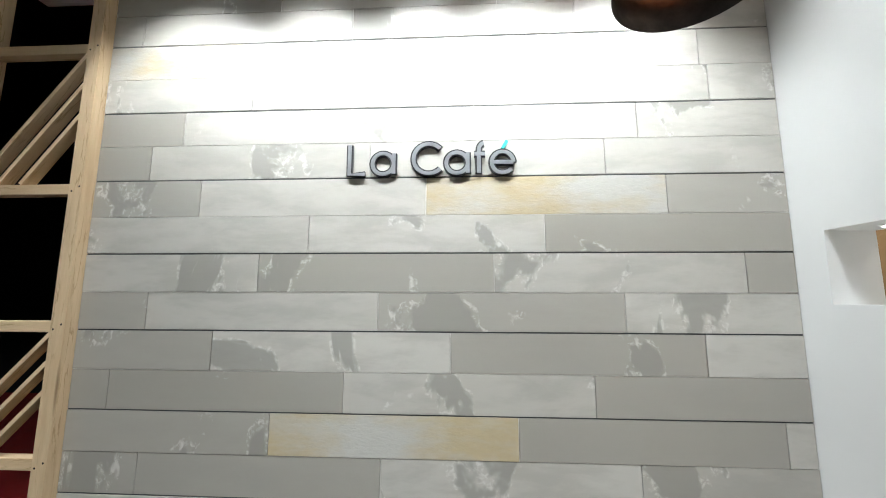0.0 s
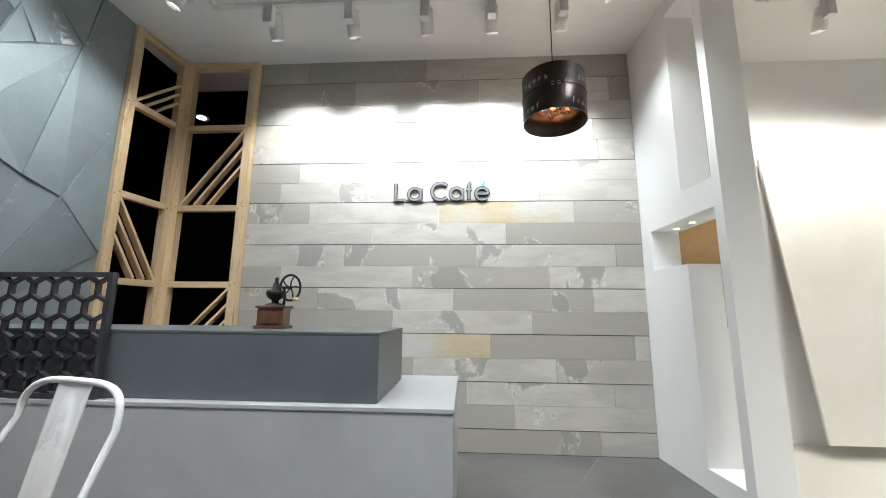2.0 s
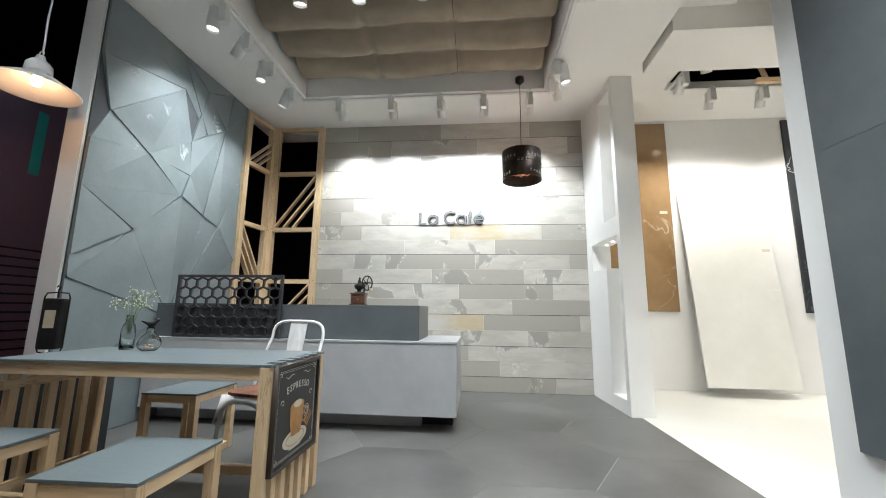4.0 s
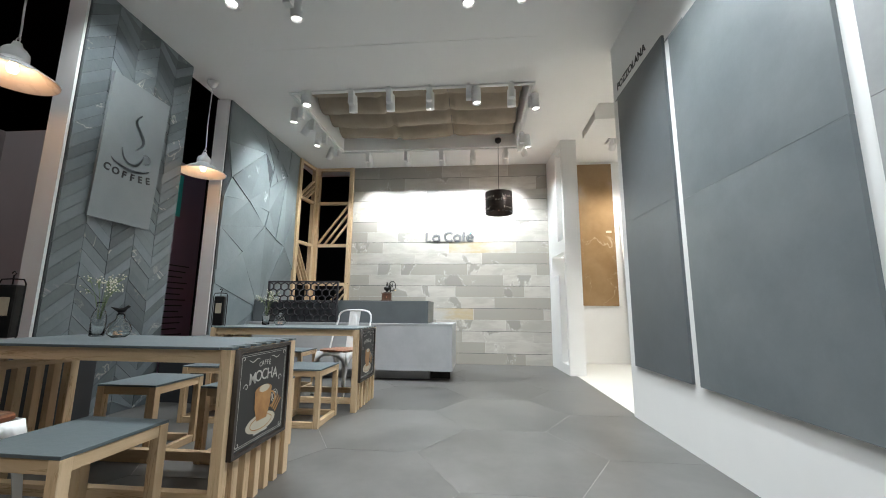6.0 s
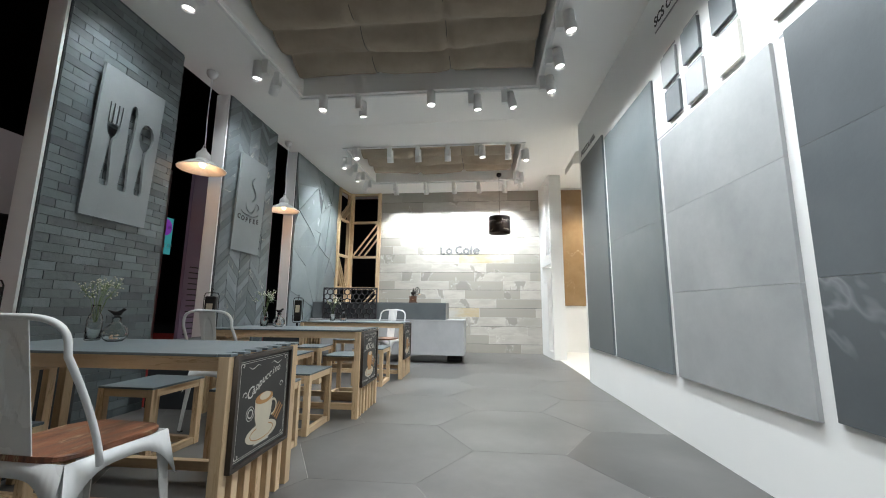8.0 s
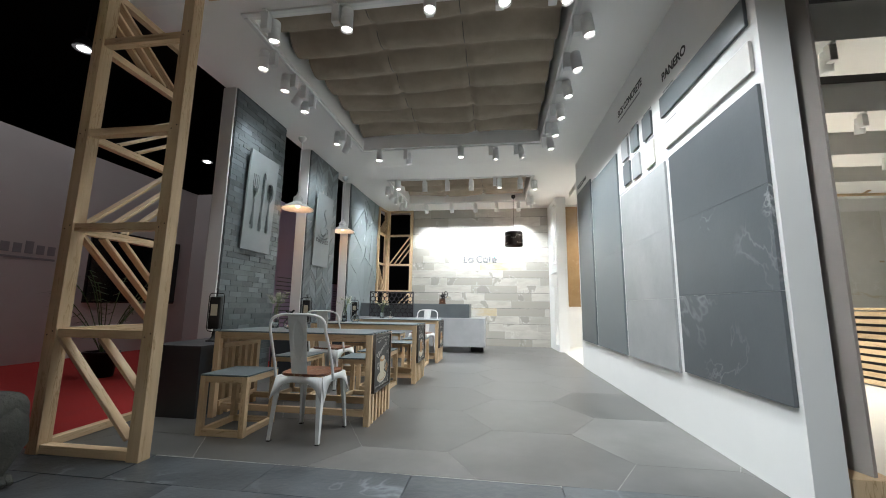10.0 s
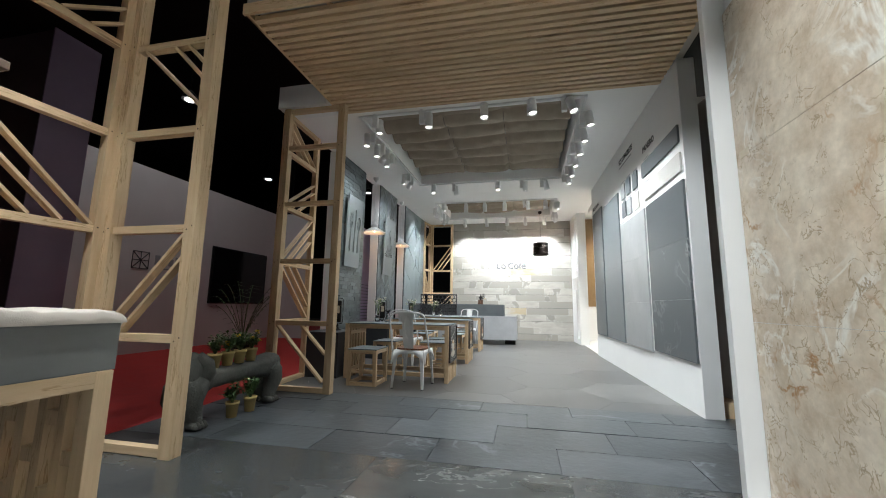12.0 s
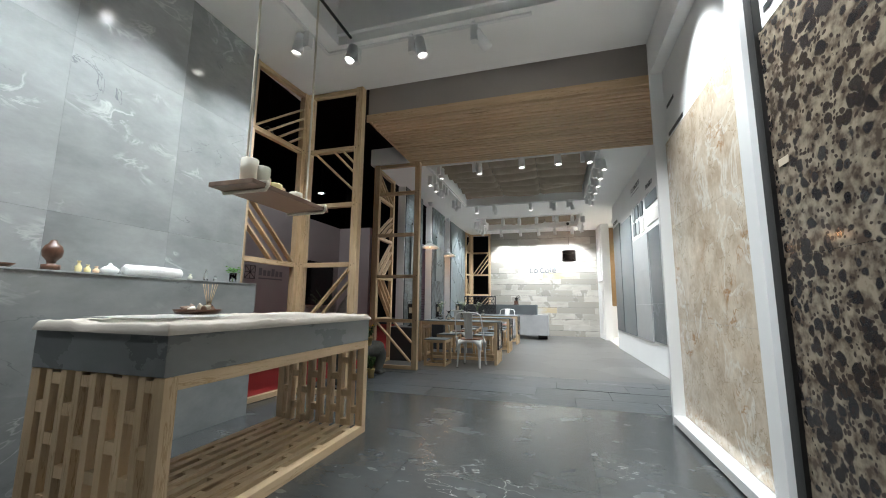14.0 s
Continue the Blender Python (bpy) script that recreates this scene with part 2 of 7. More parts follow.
    L.new(fleck, bp.inputs["Height"])
    L.new(bp.outputs["Normal"], bs.inputs["Normal"])
    return m


def emperador(name):
    """Dark brown marble: near-black pebbles of two sizes crowded in a pale mottled ground."""
    m = bpy.data.materials.new(name)
    m.use_nodes = True
    nt = m.node_tree
    N, L = nt.nodes, nt.links
    bs = N["Principled BSDF"]
    tc = N.new("ShaderNodeTexCoord")

    def noise_tex(scale, detail):
        t = N.new("ShaderNodeTexNoise")
        t.inputs["Scale"].default_value, t.inputs["Detail"].default_value = scale, detail
        L.new(tc.outputs["Object"], t.inputs["Vector"])
        return t

    def band(src, a, b, lo, hi):
        q = N.new("ShaderNodeMapRange")
        q.inputs["From Min"].default_value, q.inputs["From Max"].default_value = a, b
        q.inputs["To Min"].default_value, q.inputs["To Max"].default_value = lo, hi
        L.new(src, q.inputs["Value"])
        return q.outputs[0]

    warp = N.new("ShaderNodeVectorMath")
    warp.operation = "MULTIPLY_ADD"
    warp.inputs[1].default_value = (0.07, 0.07, 0.07)
    L.new(noise_tex(9.0, 5.0).outputs["Color"], warp.inputs[0])
    L.new(tc.outputs["Object"], warp.inputs[2])
    mix = N.new("ShaderNodeMix")
    mix.data_type = "RGBA"
    mix.inputs["A"].default_value, mix.inputs["B"].default_value = (0.085, 0.063, 0.048, 1), (0.30, 0.252, 0.19, 1)
    L.new(band(noise_tex(22.0, 8.0).outputs["Fac"], 0.36, 0.62, 0.0, 1.0), mix.inputs["Factor"])
    col = mix.outputs["Result"]
    spread = noise_tex(3.2, 4.0).outputs["Fac"]
    for scale, radius, dark in ((15.0, 0.42, (0.020, 0.019, 0.022)), (34.0, 0.36, (0.045, 0.034, 0.030))):
        vo = N.new("ShaderNodeTexVoronoi")
        vo.inputs["Scale"].default_value = scale
        L.new(warp.outputs[0], vo.inputs["Vector"])
        rim = N.new("ShaderNodeMath")
        rim.operation = "MULTIPLY_ADD"
        rim.inputs[1].default_value, rim.inputs[2].default_value = 0.7, radius - 0.35
        L.new(spread, rim.inputs[0])
        gap = N.new("ShaderNodeMath")
        gap.operation = "SUBTRACT"
        L.new(rim.outputs[0], gap.inputs[0])
        L.new(vo.outputs["Distance"], gap.inputs[1])
        mx = N.new("ShaderNodeMix")
        mx.data_type = "RGBA"
        mx.inputs["B"].default_value = (*dark, 1)
        L.new(col, mx.inputs["A"])
        L.new(band(gap.outputs[0], -0.03, 0.05, 0.0, 0.95), mx.inputs["Factor"])
        col = mx.outputs["Result"]
    L.new(col, bs.inputs["Base Color"])
    bs.inputs["Roughness"].default_value = 0.09
    return m


WHITE = mat("white_paint", (0.78, 0.78, 0.77), (0.82, 0.82, 0.81), 1.5, 0.75, 0.06, 120)
CEIL = mat("ceiling_paint", (0.83, 0.82, 0.80), (0.86, 0.85, 0.83), 0.8, 0.85, 0.05, 90)
PLANKS = {"L": plank_stone("plank_stone_light", 0.1), "M": plank_stone("plank_stone_mid", 0.5), "D": plank_stone("plank_stone_dark", 0.95)}
OCHRE = mat("plank_ochre", (0.47, 0.385, 0.245), (0.49, 0.472, 0.435), 1.3, 0.5, 0.25, 45, rand=0.08, stretch=(0.8, 1, 2.0), grain=0.10, grain_scale=22, contrast=3.2)
GROUT = mat("pale_grout", (0.62, 0.60, 0.56), (0.68, 0.66, 0.62), 8, 0.9, 0.1, 150)
SLATE = mat("blue_grey_slate", (0.140, 0.168, 0.178), (0.215, 0.245, 0.256), 1.6, 0.46, 0.2, 30, rand=0.16, veins=(((0.60, 0.64, 0.66), 5.0, 0.05, -0.12, 0.6), ((0.34, 0.38, 0.40), 2.0, 0.008, 0.06, 0.5)), grain=0.05)
BRICKS = mat("slate_brick", (0.078, 0.096, 0.102), (0.135, 0.157, 0.163), 2.5, 0.40, 0.35, 26, rand=0.34, grain=0.06)
CHEV = mat("slate_chevron", (0.105, 0.125, 0.135), (0.165, 0.188, 0.198), 2.2, 0.42, 0.3, 30, rand=0.38, veins=(((0.42, 0.40, 0.36), 2.2, 0.016, 0.22, 1.0),), grain=0.05)
JOINT = mat("dark_joint", (0.06, 0.065, 0.07), None, 5, 0.9, 0.1)
TOPS = mat("teal_slate_top", (0.098, 0.122, 0.132), (0.142, 0.168, 0.178), 1.4, 0.40, 0.12, 40, rand=0.06, grain=0.05)
BOARD = mat("slate_board", (0.194, 0.216, 0.227), (0.252, 0.274, 0.284), 1.4, 0.45, 0.12, 40, grain=0.03)
COUNTER = mat("concrete_counter", (0.340, 0.346, 0.356), (0.450, 0.456, 0.465), 1.6, 0.42, 0.06, 30, grain=0.05, grain_scale=12, detail=7.0)
BLOCK = mat("graphite_slab", (0.080, 0.091, 0.098), (0.126, 0.138, 0.145), 1.6, 0.38, 0.06, 30, grain=0.05, grain_scale=14, detail=7.0)
DARKBLOCK = mat("black_slab", (0.030, 0.032, 0.036), (0.045, 0.047, 0.052), 1.3, 0.40, 0.06, 30, grain=0.03)
FLOOR = mat("cement_floor", (0.056, 0.054, 0.052), (0.142, 0.138, 0.133), 1.9, 0.37, 0.0, 35, rand=0.19, grain=0.12, grain_scale=6.0, detail=7.0, contrast=0.95, rough_var=0.10)
STONE = mat("blue_stone", (0.038, 0.044, 0.049), (0.098, 0.108, 0.117), 2.6, 0.38, 0.4, 14, rand=0.26, veins=(((0.19, 0.21, 0.225), 2.6, 0.03, 0.14, 0.5),), grain=0.16, grain_scale=18)
MARBLE = mat("dark_marble", (0.040, 0.043, 0.043), (0.070, 0.074, 0.074), 2.2, 0.24, 0.0, 30, rand=0.10, stretch=(1.0, 1.7, 1), veins=(((0.34, 0.34, 0.33), 1.1, 0.0022, 0.30, 0.3), ((0.25, 0.25, 0.24), 2.6, 0.0026, 0.22, 0.2)), grain=0.04, grain_scale=8)
PALEFLOOR = mat("cream_floor", (0.66, 0.65, 0.60), (0.74, 0.73, 0.68), 1.2, 0.35, 0.03, 30, grain=0.02)
CARPET = mat("red_carpet", (0.36, 0.018, 0.016), (0.46, 0.03, 0.025), 6, 0.95, 0.5, 300)
PINE = mat("pine", (0.58, 0.405, 0.235), (0.72, 0.545, 0.350), 5.0, 0.55, 0.15, 60, rand=0.12, stretch=(4.0, 4.0, 0.35), veins=(((0.44, 0.28, 0.14), 9.0, 0.03, 0.34, 0.2),), grain=0.08, knots=((0.20, 0.10, 0.04), 1.9, 0.12))
LINEN = mat("linen", (0.27, 0.222, 0.168), (0.36, 0.30, 0.232), 3.0, 0.95, 0.5, 220, grain=0.08, grain_scale=160)
HEX = mat("black_hex", (0.028, 0.027, 0.032), (0.045, 0.043, 0.05), 6, 0.5, 0.05)
BLACK = mat("black_metal", (0.015, 0.014, 0.014), (0.03, 0.028, 0.027), 9, 0.38, 0.05, metal=0.6)
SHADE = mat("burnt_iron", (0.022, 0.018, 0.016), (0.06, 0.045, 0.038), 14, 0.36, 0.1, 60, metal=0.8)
COPPER = mat("copper", (0.55, 0.23, 0.12), (0.65, 0.30, 0.17), 9, 0.3, 0.0, metal=1.0)
WMETAL = mat("white_metal", (0.70, 0.71, 0.71), (0.75, 0.76, 0.76), 2, 0.28, 0.03, 40, rand=0.02)
SPOTW = mat("spot_white", (0.72, 0.72, 0.71), (0.78, 0.78, 0.77), 4, 0.4, 0.0)
SEATW = mat("patchwork_seat", (0.085, 0.036, 0.022), (0.26, 0.10, 0.05), 4.0, 0.4, 0.2, 60, rand=0.05, stretch=(7, 0.9, 1), veins=(((0.42, 0.33, 0.20), 5.0, 0.03, 0.3, 0.2),), grain=0.10, contrast=2.0)
GWOOD = mat("dark_wood", (0.075, 0.032, 0.018), (0.13, 0.06, 0.034), 12, 0.35, 0.05, stretch=(3, 3, 1))
CHALK = mat("chalkboard", (0.022, 0.021, 0.02), (0.04, 0.038, 0.035), 5, 0.55, 0.03)
FRAMEB = mat("brown_black_frame", (0.03, 0.022, 0.018), (0.055, 0.042, 0.033), 9, 0.4, 0.06)
CHALKW = mat("chalk_white", (0.50, 0.485, 0.45), None, 30, 0.8, 0.0)
CUPW = mat("cup_cream", (0.50, 0.45, 0.35), None, 10, 0.5, 0.0)
COFFEE = mat("coffee_brown", (0.28, 0.12, 0.035), (0.50, 0.27, 0.10), 14, 0.5, 0.0)
TEAL = mat("teal_paint", (0.04, 0.52, 0.50), None, 8, 0.4, 0.0)
STEEL = mat("brushed_steel", (0.20, 0.205, 0.215), (0.26, 0.265, 0.275), 9, 0.42, 0.0, metal=0.3)
INK = mat("ink_black", (0.018, 0.018, 0.02), None, 8, 0.5, 0.0)
GREYINK = mat("ink_grey", (0.25, 0.25, 0.26), None, 8, 0.6, 0.0)
P_DARK = mat("panel_graphite", (0.074, 0.087, 0.095), (0.128, 0.142, 0.152), 2.0, 0.38, 0.05, 40, rand=0.04, grain=0.06, grain_scale=12, detail=6.0, contrast=0.9)
P_MID = mat("panel_slate_blue", (0.112, 0.130, 0.140), (0.178, 0.196, 0.206), 2.0, 0.38, 0.05, 40, rand=0.04, grain=0.06, grain_scale=12, detail=6.0, contrast=0.9)
P_LIGHT = mat("panel_smoke", (0.268, 0.279, 0.283), (0.395, 0.403, 0.405), 2.0, 0.38, 0.05, 40, rand=0.04, grain=0.07, grain_scale=12, detail=6.0, contrast=0.9)
P_CREMA = mat("panel_crema", (0.60, 0.58, 0.53), None, 2, 0.42, 0.05, 40)
P_VEIN = mat("panel_veined", (0.078, 0.088, 0.096), (0.118, 0.130, 0.139), 1.4, 0.38, 0.06, 40, rand=0.05, veins=(((0.60, 0.62, 0.62), 1.0, 0.006, 0.12, 0.4), ((0.48, 0.50, 0.50), 2.2, 0.016, 0.02, 0.5), ((0.28, 0.29, 0.30), 1.2, 0.01, 0.15, 0.5)), grain=0.04)
P_PALE = mat("panel_pale_marble", (0.50, 0.485, 0.45), (0.62, 0.60, 0.57), 2, 0.35, 0.03, 40, veins=(((0.42, 0.33, 0.22), 1.5, 0.012, 0.35, 0.8),))
BROWNM = mat("brown_marble", (0.235, 0.145, 0.07), (0.34, 0.225, 0.12), 1.6, 0.14, 0.02, 40, veins=(((0.66, 0.55, 0.40), 1.1, 0.006, 0.4, 0.9),), grain=0.06)
ONYX = mat("ivory_onyx", (0.70, 0.695, 0.645), (0.80, 0.798, 0.765), 0.9, 0.12, 0.0, 40, veins=(((0.62, 0.55, 0.40), 0.9, 0.03, 0.14, 1.2), ((0.84, 0.84, 0.82), 1.6, 0.03, 0.2, 0.8)), contrast=1.3)
BLACKM = mat("black_marble", (0.028, 0.032, 0.037), (0.055, 0.06, 0.066), 1.4, 0.12, 0.0, 40, veins=(((0.62, 0.63, 0.63), 1.1, 0.006, 0.42, 1.2), ((0.25, 0.26, 0.27), 2.3, 0.012, 0.3, 0.9)))
BRECCIA = mat("beige_breccia", (0.54, 0.425, 0.31), (0.76, 0.665, 0.54), 6.0, 0.12, 0.0, 40, veins=(((0.80, 0.76, 0.68), 2.6, 0.03, 0.5, 0.8), ((0.42, 0.23, 0.11), 5.0, 0.03, 0.14, 0.3), ((0.36, 0.27, 0.17), 11.0, 0.016, 0.4, 0.5)), grain=0.20, grain_scale=26, contrast=1.3, detail=7.0)
EMPER = emperador("brown_black_marble")
BEDM = mat("dark_smoke_marble", (0.135, 0.142, 0.142), (0.215, 0.223, 0.222), 2.4, 0.3, 0.0, 40, stretch=(1, 0.7, 1.6), detail=9.0, contrast=0.8, grain=0.06, grain_scale=9)
SPAM = mat("grey_smoke_marble", (0.205, 0.216, 0.218), (0.370, 0.384, 0.384), 1.3, 0.13, 0.0, 40, rand=0.09, stretch=(1, 0.9, 1.7), veins=(((0.52, 0.53, 0.53), 1.4, 0.016, 0.03, 0.9), ((0.46, 0.475, 0.475), 4.0, 0.05, 0.04, 0.7), ((0.17, 0.18, 0.19), 2.2, 0.008, 0.12, 0.8)), detail=9.0, contrast=0.95, grain=0.14, grain_scale=7)
TAUPE = mat("taupe_paint", (0.43, 0.385, 0.355), (0.47, 0.425, 0.395), 2, 0.8, 0.05)
HALLW = mat("hall_wall", (0.52, 0.49, 0.48), (0.57, 0.54, 0.53), 1, 0.8, 0.03)
PURPLE = mat("aubergine_panel", (0.21, 0.155, 0.235), (0.24, 0.18, 0.265), 2, 0.6, 0.02)
MAROON = mat("maroon_sheet", (0.085, 0.05, 0.06), (0.10, 0.06, 0.07), 2, 0.6, 0.02)
# near-black that paints in the darkness of the unlit hall
UNLIT = mat("unlit_hall", (0.012, 0.012, 0.013), (0.02, 0.02, 0.021), 1, 0.9, 0.0)
ROPE = mat("cotton_rope", (0.60, 0.55, 0.46), (0.70, 0.65, 0.56), 90, 0.95, 0.5, 200)
SHEET = mat("cream_sheet", (0.46, 0.41, 0.355), (0.54, 0.49, 0.43), 3, 0.95, 0.3, 220)
TOWEL = mat("white_towel", (0.78, 0.77, 0.75), None, 3, 0.95, 0.6, 300)
SWINGW = mat("walnut_board", (0.16, 0.10, 0.07), (0.24, 0.155, 0.11), 5, 0.45, 0.08, stretch=(5, 0.4, 5), grain=0.08)
WAX = mat("candle_wax", (0.76, 0.72, 0.60), (0.82, 0.79, 0.70), 8, 0.5, 0.02, rand=0.06)
WAXP = mat("peach_wax", (0.78, 0.55, 0.38), None, 8, 0.5, 0.02)
WAXY = mat("yellow_wax", (0.80, 0.68, 0.36), None, 8, 0.5, 0.02)
POT = mat("yellow_pot", (0.50, 0.36, 0.13), (0.58, 0.43, 0.18), 8, 0.6, 0.05, rand=0.18)
LEAF = mat("leaf_green", (0.035, 0.085, 0.022), (0.07, 0.14, 0.035), 12, 0.5, 0.1, rand=0.2)
BRIGHTLEAF = mat("bright_leaf", (0.08, 0.26, 0.04), (0.14, 0.36, 0.06), 12, 0.5, 0.1)
YELLOW = mat("yellow_petal", (0.75, 0.50, 0.02), None, 12, 0.6, 0.0)
REDP = mat("red_petal", (0.45, 0.03, 0.02), None, 12, 0.6, 0.0)
PETALW = mat("white_petal", (0.72, 0.70, 0.58), None, 12, 0.8, 0.0)
STEM = mat("stem_green", (0.16, 0.22, 0.09), None, 12, 0.6, 0.0)
BENCHST = mat("weathered_granite", (0.048, 0.050, 0.045), (0.100, 0.100, 0.088), 4, 0.8, 0.6, 35, grain=0.18, bump_depth=0.02)
SOIL = mat("dark_soil", (0.03, 0.022, 0.016), None, 20, 0.95, 0.4)
PAPERL = mat("kraft_label", (0.50, 0.42, 0.30), (0.58, 0.50, 0.38), 20, 0.8, 0.1)
SCREEN = mat("black_screen", (0.006, 0.006, 0.007), None, 3, 0.12, 0.0)
GLASS = glass_mat("clear_glass")
LENS = glow("spot_lens", (1.0, 0.97, 0.92), 13.0)
BULB = glow("warm_bulb", (1.0, 0.50, 0.22), 14.0)
BULBW = glow("warm_white_bulb", (1.0, 0.72, 0.45), 9.0)
HALLAMP = glow("hall_lamp", (0.95, 0.97, 1.0), 30.0)

# ---- the large structure ----
WALL_Y, LEFT_X, RIGHT_X, CEIL_Z = 1.92, -2.745, 1.80, 3.56
SPA_CEIL = 3.72
PLANK_X = 1.645
ROOM_CEIL = 3.73

# grounds
structure("ground", box(-40, -40, -0.30, 40, 40, -0.06), UNLIT, "dark hall floor slab under the stand", "ground")
structure("carpet", box(-12, -14, -0.06, -2.78, 6, -0.012), CARPET, "red exhibition carpet on the hall floor", "carpet")
floor_cafe = structure("floor_cafe", box(-2.78, -5.70, -0.06, 1.895, 1.92, -0.0015), GROUT, "bed of the grey cement-look hexagon tile floor", "floor")
floor_stone = structure("floor_stone", box(-2.78, -7.31, -0.06, 3.3, -5.70, -0.010), JOINT, "bed of the blue-grey stone walkway", "floor")
floor_spa = structure("floor_spa", box(-2.78, -14.0, -0.06, 1.80, -7.31, -0.008), JOINT, "bed of the dark polished marble floor", "floor")
structure("floor_white", add_box(box(1.802, -1.20, -0.06, 12.0, 9.0, 0.0), 1.90, -5.62, -0.06, 12.0, -1.20, 0.0), PALEFLOOR, "cream polished tile floor of the next room", "floor")
structure("floor_passage", box(1.802, -14.0, -0.06, 12.0, -7.312, 0.0), PALEFLOOR, "cream tile floor beyond the marble panels", "floor")

# back wall, right wall, niche wall
wall_back = structure("wall_back", box(-1.925, 1.936, 0, PLANK_X - 0.05, 2.12, CEIL_Z), GROUT, "back wall carrying the stone planks", "wall")
structure("wall_room_back", box(1.55, 2.36, 0, 12.0, 2.50, 4.2), WHITE, "white back wall of the next room", "wall")
# the sample wall stands a little askew: local x = 0 is its face, local y runs back from its far end
SKEW = pose(1.765, -1.13, 0, 0, 0, 1.25)
wall_right = structure("wall_right", box(0, -4.66, 0, 0.16, 0, CEIL_Z), WHITE, "white painted wall with large tile samples", "wall")
wall_right.matrix_basis = SKEW


def niche_wall():
    bm = bm_new()
    x0, x1, y0, ya, yb, yc, y1 = 1.715, 1.945, 0.95, 1.025, 1.345, 1.78, 2.36
    # the uprights and bridges round three openings
    add_box(bm, x0, y0, 0, x1, ya, CEIL_Z)
    add_box(bm, x0, ya, 0, x1, yb, 0.14)
    add_box(bm, x0, ya, 1.80, x1, yb, 1.995)
    add_box(bm, x0, ya, 3.44, x1, yb, CEIL_Z)
    add_box(bm, x0, yb, 0, x1, yc, 1.475)
    add_box(bm, x0, yb, 1.80, x1, yc, CEIL_Z)
    add_box(bm, x0, yc, 0, x1, y1, CEIL_Z)
    bmesh.ops.remove_doubles(bm, verts=bm.verts, dist=0.0005)
    w = structure("wall_niche", bm, WHITE, "white partition with three cut-out openings", "wall")
    # it stands a few degrees off square
    w.matrix_basis = pose(1.70, 0.95, 0, 0, 0, 3.1) @ Matrix.Translation((-1.715, -0.95, 0))
    return w


niche_wall()


def ceiling_with_trays():
    """Flat ceiling with two rectangular trays let into it."""
    bm = bm_new()
    x0, x1, ya, yb = -2.90, 1.96, -5.55, 2.36
    z0, z1 = CEIL_Z, CEIL_Z + 0.10
    tx0, tx1 = -1.86, 1.02
    t1, t2 = (-5.16, -2.22), (-0.57, 1.13)
    add_box(bm, x0, ya, z0, tx0, yb, z1)
    add_box(bm, tx1, ya, z0, x1, yb, z1)
    for a, b in ((ya, t1[0]), (t1[1], -1.402), (-1.398, t2[0]), (t2[1], yb)):
        add_box(bm, tx0, a, z0, tx1, b, z1)
    for a, b in (t1, t2):
        add_box(bm, tx0 - 0.03, a, z1, tx0, b, z1 + 0.34)
        add_box(bm, tx1, a, z1, tx1 + 0.03, b, z1 + 0.34)
        add_box(bm, tx0, a - 0.03, z1, tx1, a, z1 + 0.34)
        add_box(bm, tx0, b, z1, tx1, b + 0.03, z1 + 0.34)
        add_box(bm, tx0 - 0.03, a - 0.03, z1 + 0.34, tx1 + 0.03, b + 0.03, z1 + 0.40)
    return structure("ceiling_cafe", bm, CEIL, "off-white flat ceiling with two recessed trays", "ceiling")


ceiling_with_trays()

# spa ceiling with its open well, and the fascia between the two heights
bm = bm_new()
add_box(bm, -2.90, -8.45, SPA_CEIL, 2.6, -7.61, SPA_CEIL + 0.1)
add_box(bm, -2.90, -14.0, SPA_CEIL, -1.80, -8.45, SPA_CEIL + 0.1)
add_box(bm, 0.92, -14.0, SPA_CEIL, 2.6, -8.45, SPA_CEIL + 0.1)
add_box(bm, -1.80, -14.0, SPA_CEIL, 0.92, -11.6, SPA_CEIL + 0.1)
add_box(bm, -1.84, -8.49, SPA_CEIL + 0.1, 0.96, -8.45, SPA_CEIL + 0.5)
add_box(bm, -1.84, -11.6, SPA_CEIL + 0.1, -1.80, -8.49, SPA_CEIL + 0.5)
add_box(bm, 0.92, -11.6, SPA_CEIL + 0.1, 0.96, -8.49, SPA_CEIL + 0.5)
structure("ceiling_spa", bm, CEIL, "off-white ceiling with an open light well", "ceiling")
structure("fascia", add_box(box(-2.04, -7.30, 3.53, 1.80, -7.20, 4.10), -2.90, -7.61, 4.0, 2.6, -7.30, 4.10), TAUPE, "taupe painted fascia above the slatted canopy", "fascia")
structure("bulkhead_end", box(-2.74, -5.86, 3.43, -2.075, -5.56, 3.72), WHITE, "short white boxed end above the lattice tower", "ceiling")
# white board toned taupe, so its colour carries the shade between the slats
structure("bulkhead", box(-2.04, -7.20, 3.60, 1.95, -5.55, 3.70), TAUPE, "board above the slatted canopy, taupe for the shade between slats", "ceiling")

# spa side walls
wall_spa = structure("wall_spa", box(-2.95, -14.0, 0, -2.72, -8.56, SPA_CEIL), GROUT, "grey smoky polished marble wall", "wall")
structure("wall_end", box(-2.95, -14.2, 0, 3.0, -14.0, SPA_CEIL + 0.6), WHITE, "plain white wall closing the stand", "wall")
wall_marble = structure("wall_marble", box(1.40, -14.0, 0, 1.60, -7.62, SPA_CEIL), WHITE, "white wall holding tall marble sample panels", "wall")

